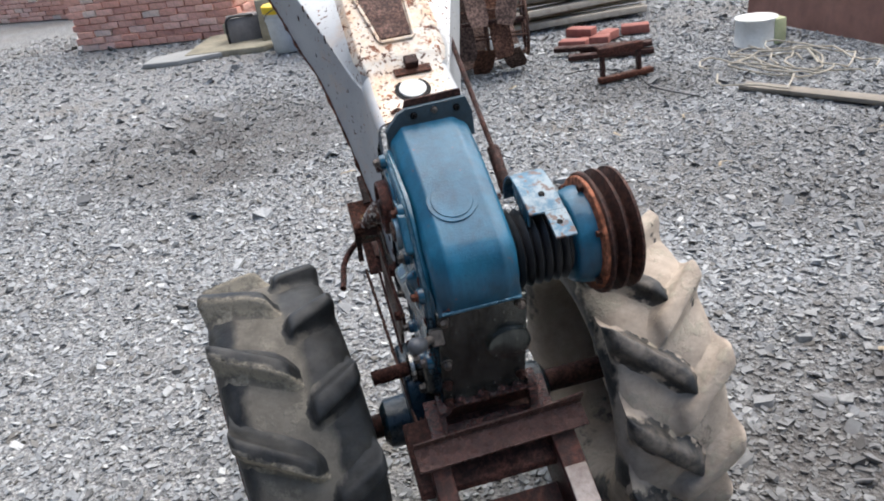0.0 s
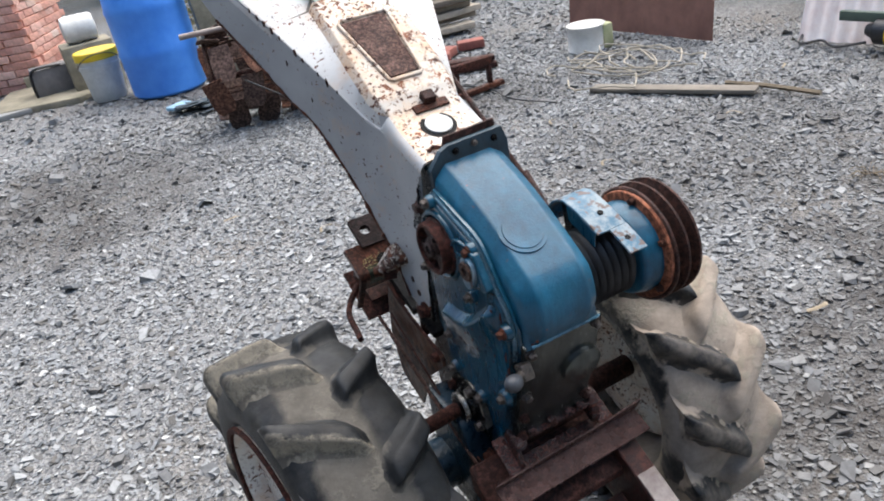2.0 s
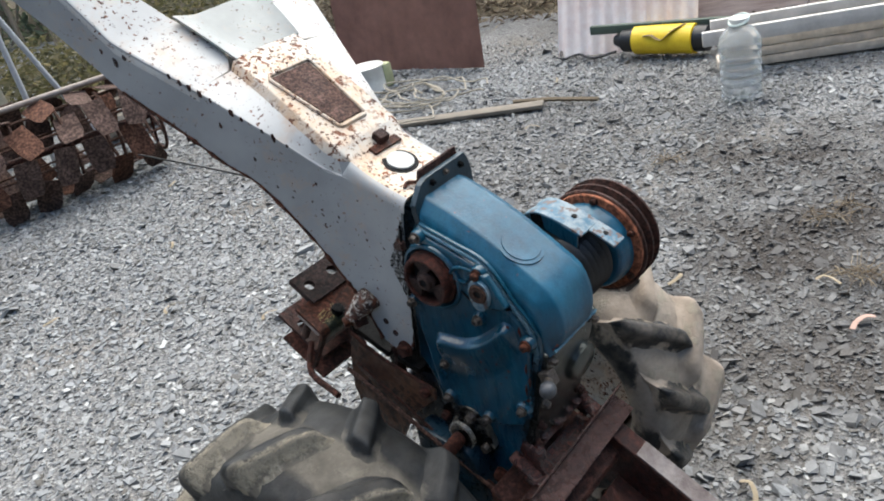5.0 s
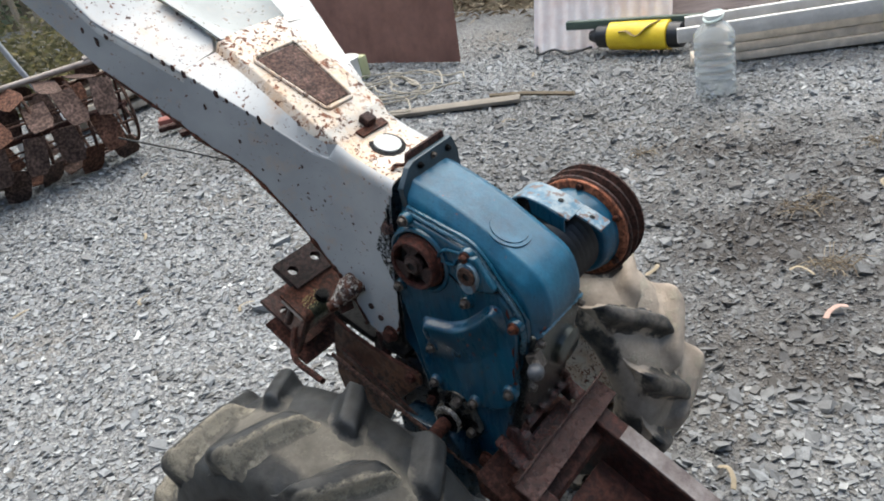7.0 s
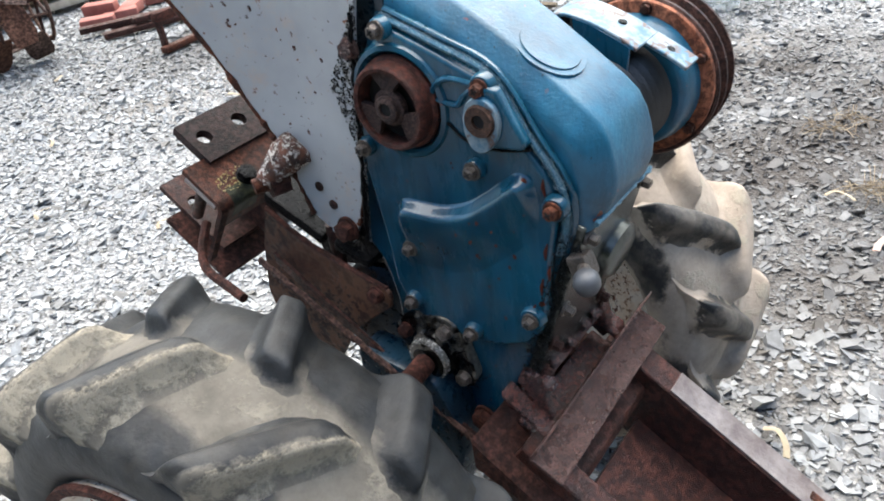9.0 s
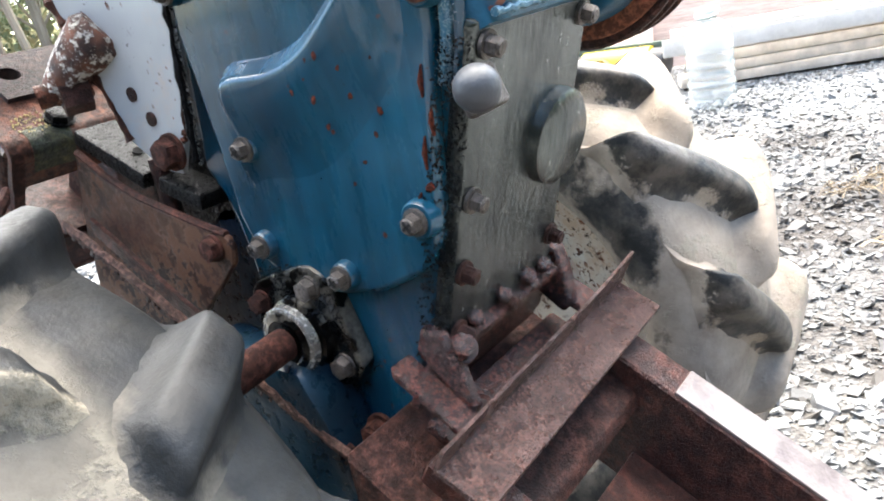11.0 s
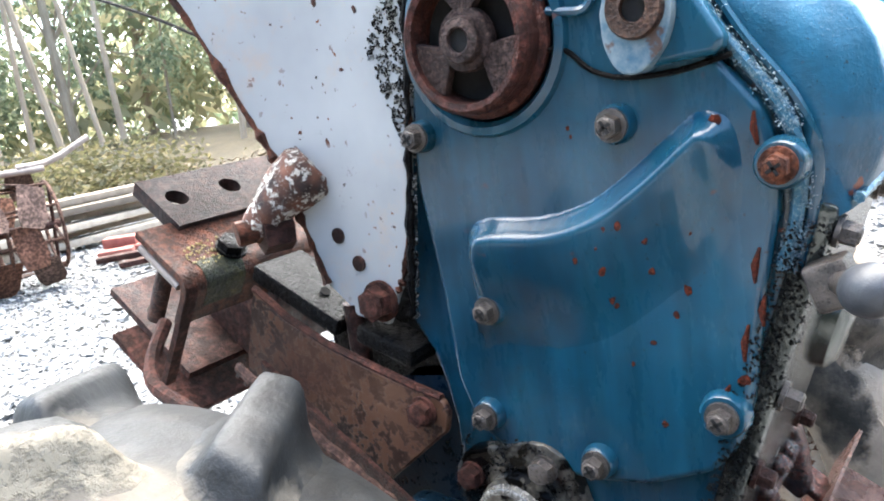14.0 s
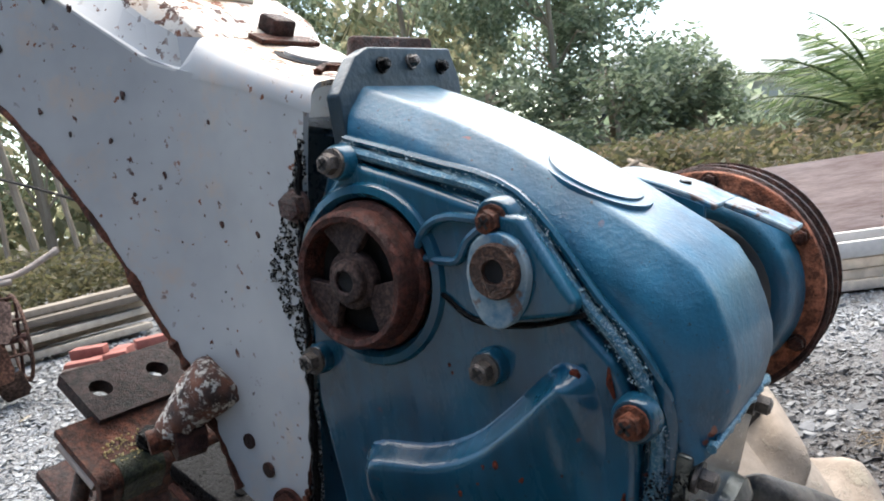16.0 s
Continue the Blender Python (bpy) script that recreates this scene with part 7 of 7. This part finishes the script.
def palm(at, seed):
    rng = random.Random(seed)
    t = thing("palm_tree", "young coconut palm with arching fronds", "palm", at)
    part("trunk", tube([(0, 0, 0), (0.01, 0, 0.2), (0.02, 0.01, 0.45)], 0.14, 10, None, [1.1, 0.9, 0.6]), TRUNK, t)
    for k in range(19):
        a = 2 * math.pi * k / 19 + rng.uniform(-0.2, 0.2)
        up = rng.uniform(0.7, 1.5)
        L = rng.uniform(1.9, 2.7)
        pts = []
        for i in range(13):
            u = i / 12
            r = L * (u * 0.85) * math.cos(up * (1 - 0.5 * u))
            z = 0.35 + L * (math.sin(up) * u * 1.05 - 0.42 * u * u)
            pts.append(Vector((math.cos(a) * r, math.sin(a) * r, z)))
        fr = part("frond", tube(pts, 0.030, 6, None, [1 - 0.8 * i / 12 for i in range(13)]), PALMLEAF, t)
        V = []
        for i in range(1, 60):
            s = i / 60 * 12
            j = min(int(s), 11)
            p = pts[j].lerp(pts[j + 1], s - j)
            d = (pts[j + 1] - pts[j]).normalized()
            side = d.cross(Vector((0, 0, 1))).normalized()
            ll = 0.55 * math.sin(math.pi * min(0.98, 0.12 + i / 68))
            for q in (-1, 1):
                tip = p + side * q * ll * 0.8 + d * ll * 0.55 - Vector((0, 0, ll * rng.uniform(0.15, 0.5)))
                mid = p.lerp(tip, 0.45)
                w = d * 0.016
                V += [p, mid + w, tip, mid - w]
        lf = new("blade_fringe", quads_mesh("blade_fringe", np.array([tuple(v) for v in V]), PALMLEAF))
        lf.parent = fr
    return t


palm((9.9, 1.75, 0.05), 3)


def far_house():
    """A long low house with a hipped grey roof, far beyond the trees."""
    h = thing("house", "low far house with a pale wall and grey hipped roof", "house", (29.0, 9.4, 0.0))
    h.rotation_euler = (0, 0, radians(-72))
    part("wall", bbox((9.0, 5.0, 2.3), (0, 0, 1.15), 0.01), mat_plain("pale_render", srgb(188, 186, 176), srgb(212, 210, 200), 2, 0.9), h)
    b = bmesh.new()
    low = [b.verts.new(p) for p in ((-5.2, -3.1, 2.2), (5.2, -3.1, 2.2), (5.2, 3.1, 2.2), (-5.2, 3.1, 2.2))]
    top = [b.verts.new(p) for p in ((-2.6, 0, 3.9), (2.6, 0, 3.9))]
    b.faces.new(low[::-1])
    b.faces.new((low[0], low[1], top[1], top[0]))
    b.faces.new((low[2], low[3], top[0], top[1]))
    b.faces.new((low[1], low[2], top[1]))
    b.faces.new((low[3], low[0], top[0]))
    bmesh.ops.recalc_face_normals(b, faces=b.faces)
    part("roof", b, mat_plain("grey_roof_sheet", srgb(128, 134, 132), srgb(158, 162, 158), 3, 0.7), h, "grey sheet roof", False)
    for x in (-3.0, 0.2, 3.2):
        part("window", bbox((1.1, 0.06, 1.0), (x, -2.52, 1.3), 0.01), mat_plain("dark_far_pane", srgb(40, 46, 50), srgb(62, 68, 72), 2, 0.3) if x < -2 else bpy.data.materials["dark_far_pane"], h)


far_house()

# undergrowth, litter and roots behind the tin sheets
cs = [(5.2 + 1.4 * random.random(), 0.5 + 6.5 * random.random(), 0.12 + 0.28 * random.random()) for _ in range(46)]
V, _ = leaf_cloud(17000, cs, [(0.6, 0.6, 0.28)] * 46, 0.023, 40, 0.2)
tagged(new("undergrowth", quads_mesh("undergrowth", V, UNDERLEAF)), "tangled green undergrowth behind the yard edge", "undergrowth", kind="stuff")
cs = [(4.2 + 2.2 * random.random(), 0.2 + 7.5 * random.random(), 0.03 + 0.25 * random.random()) for _ in range(60)]
V, _ = leaf_cloud(30000, cs, [(0.6, 0.6, 0.12)] * 60, 0.013, 41, 0.0, 6.0)
tagged(new("dry_litter", quads_mesh("dry_litter", V, DRY)), "dry straw and leaf litter on the bank", "leaf litter", kind="stuff")
cs = [(1.6 + 2.6 * random.random(), 7.0 + 1.6 * random.random(), 0.1 + 0.3 * random.random()) for _ in range(40)]
V, _ = leaf_cloud(9000, cs, [(0.5, 0.5, 0.3)] * 40, 0.03, 42, 0.3)
tagged(new("hedge_growth", quads_mesh("hedge_growth", V, UNDERLEAF)), "dense dark shrubs behind the scrap heap", "shrubs", kind="stuff")
for k in range(10):
    rng = random.Random(60 + k)
    b = tube(smooth_path([(rng.uniform(-0.2, 0.2), rng.uniform(-0.5, 0.5), 0.03), (rng.uniform(-0.2, 0.2), rng.uniform(-0.3, 0.3), 0.25), (rng.uniform(-0.2, 0.3), rng.uniform(-0.4, 0.4), 0.42), (rng.uniform(0, 0.5), rng.uniform(-0.7, 0.7), 0.66)], 5), 0.045, 7, None, [1 - 0.04 * i for i in range(16)])
    ob = part("bare_branch", b, TRUNK)
    ob.location = (4.5 + rng.uniform(0, 0.6), 2.6 + 0.35 * k, 0)
    tagged(ob, "bare twisted branch behind the tin sheets", "branch")
cs = [(6.2 + 6.5 * random.random(), -0.5 + 6.0 * random.random(), 0.40 + 0.25 * random.random()) for _ in range(70)]
V, _ = leaf_cloud(26000, cs, [(0.55, 0.55, 0.22)] * 70, 0.035, 47, 0.1, 2.6)
tagged(new("bank_shrubs", quads_mesh("bank_shrubs", V, BANKLEAF)), "low yellow-green shrubs on the dry bank", "shrubs", kind="stuff")
# earth bank behind
b = bmesh.new()
rows = []
for i in range(41):
    y = -6 + 0.8 * i
    rows.append([b.verts.new((x, y, z + 0.12 * noise.noise((x * 0.5, y * 0.5, 2)) if z > 0 else -0.05)) for x, z in ((4.6, -0.05), (5.4, 0.12), (7.0, 0.35), (9.0, 0.45), (14.0, 0.3), (22.0, -0.05))])
for r0, r1 in zip(rows, rows[1:]):
    for k in range(5):
        b.faces.new((r0[k], r0[k + 1], r1[k + 1], r1[k]))
bank = part("earth_bank", b, mat_plain("dry_grassy_earth", srgb(62, 55, 42), srgb(94, 84, 64), 3, 0.95, 0, 0.8, 0.03))
tagged(bank, "low dry grassy bank beyond the yard", "bank", kind="structure")

# far woods beyond the bank, carried on unseen all round to dim the reflections
rng = random.Random(9)
cs, rs = [], []
for k in range(260):
    a = radians(rng.uniform(-25, 335))
    d = rng.uniform(24, 40)
    h = rng.uniform(0.5, 6.0) * (0.1 if 8 < math.degrees(a) < 18 else 0.4 if -20 < math.degrees(a) < 30 else 1.0)
    cs.append((math.cos(a) * d, math.sin(a) * d, h))
    rs.append((rng.uniform(1.5, 3.0), rng.uniform(1.5, 3.0), rng.uniform(0.8, 2.0)))
V, _ = leaf_cloud(60000, cs, rs, 0.22, 77, 0.5)
tagged(new("far_woods", quads_mesh("far_woods", V, GUMLEAF)), "hazy belt of far trees beyond the yard", "woods", kind="stuff")

# unseen leafy belt behind the walk, added to darken reflections and fill light
cs, rs = [], []
for k in range(190):
    a = radians(rng.uniform(128, 305))
    d = rng.uniform(8.5, 13.0)
    cs.append((math.cos(a) * d, math.sin(a) * d + 1, rng.uniform(0.3, 5.2)))
    rs.append((rng.uniform(1.0, 1.8), rng.uniform(1.0, 1.8), rng.uniform(0.8, 1.4)))
V, _ = leaf_cloud(42000, cs, rs, 0.20, 78, 0.5)
tagged(new("yard_hedge", quads_mesh("yard_hedge", V, DARKLEAF)), "unseen dark leafy belt added behind the walk to darken reflections", "hedge", kind="stuff")

# thicket filling the gaps low between the trunks
cs, rs = [], []
for k in range(150):
    a = radians(rng.uniform(30, 92))
    d = rng.uniform(14.5, 21.0)
    cs.append((math.cos(a) * d, math.sin(a) * d + 0.8, rng.uniform(0.2, 1.0) ** 1.4 * 5.2))
    rs.append((rng.uniform(0.6, 1.3), rng.uniform(0.6, 1.3), rng.uniform(0.5, 1.2)))
V, _ = leaf_cloud(12000, cs, rs, 0.13, 79, 0.8, 3.2)
tagged(new("thicket", quads_mesh("thicket", V, THICKET)), "dense olive thicket between the trunks", "thicket", kind="stuff")
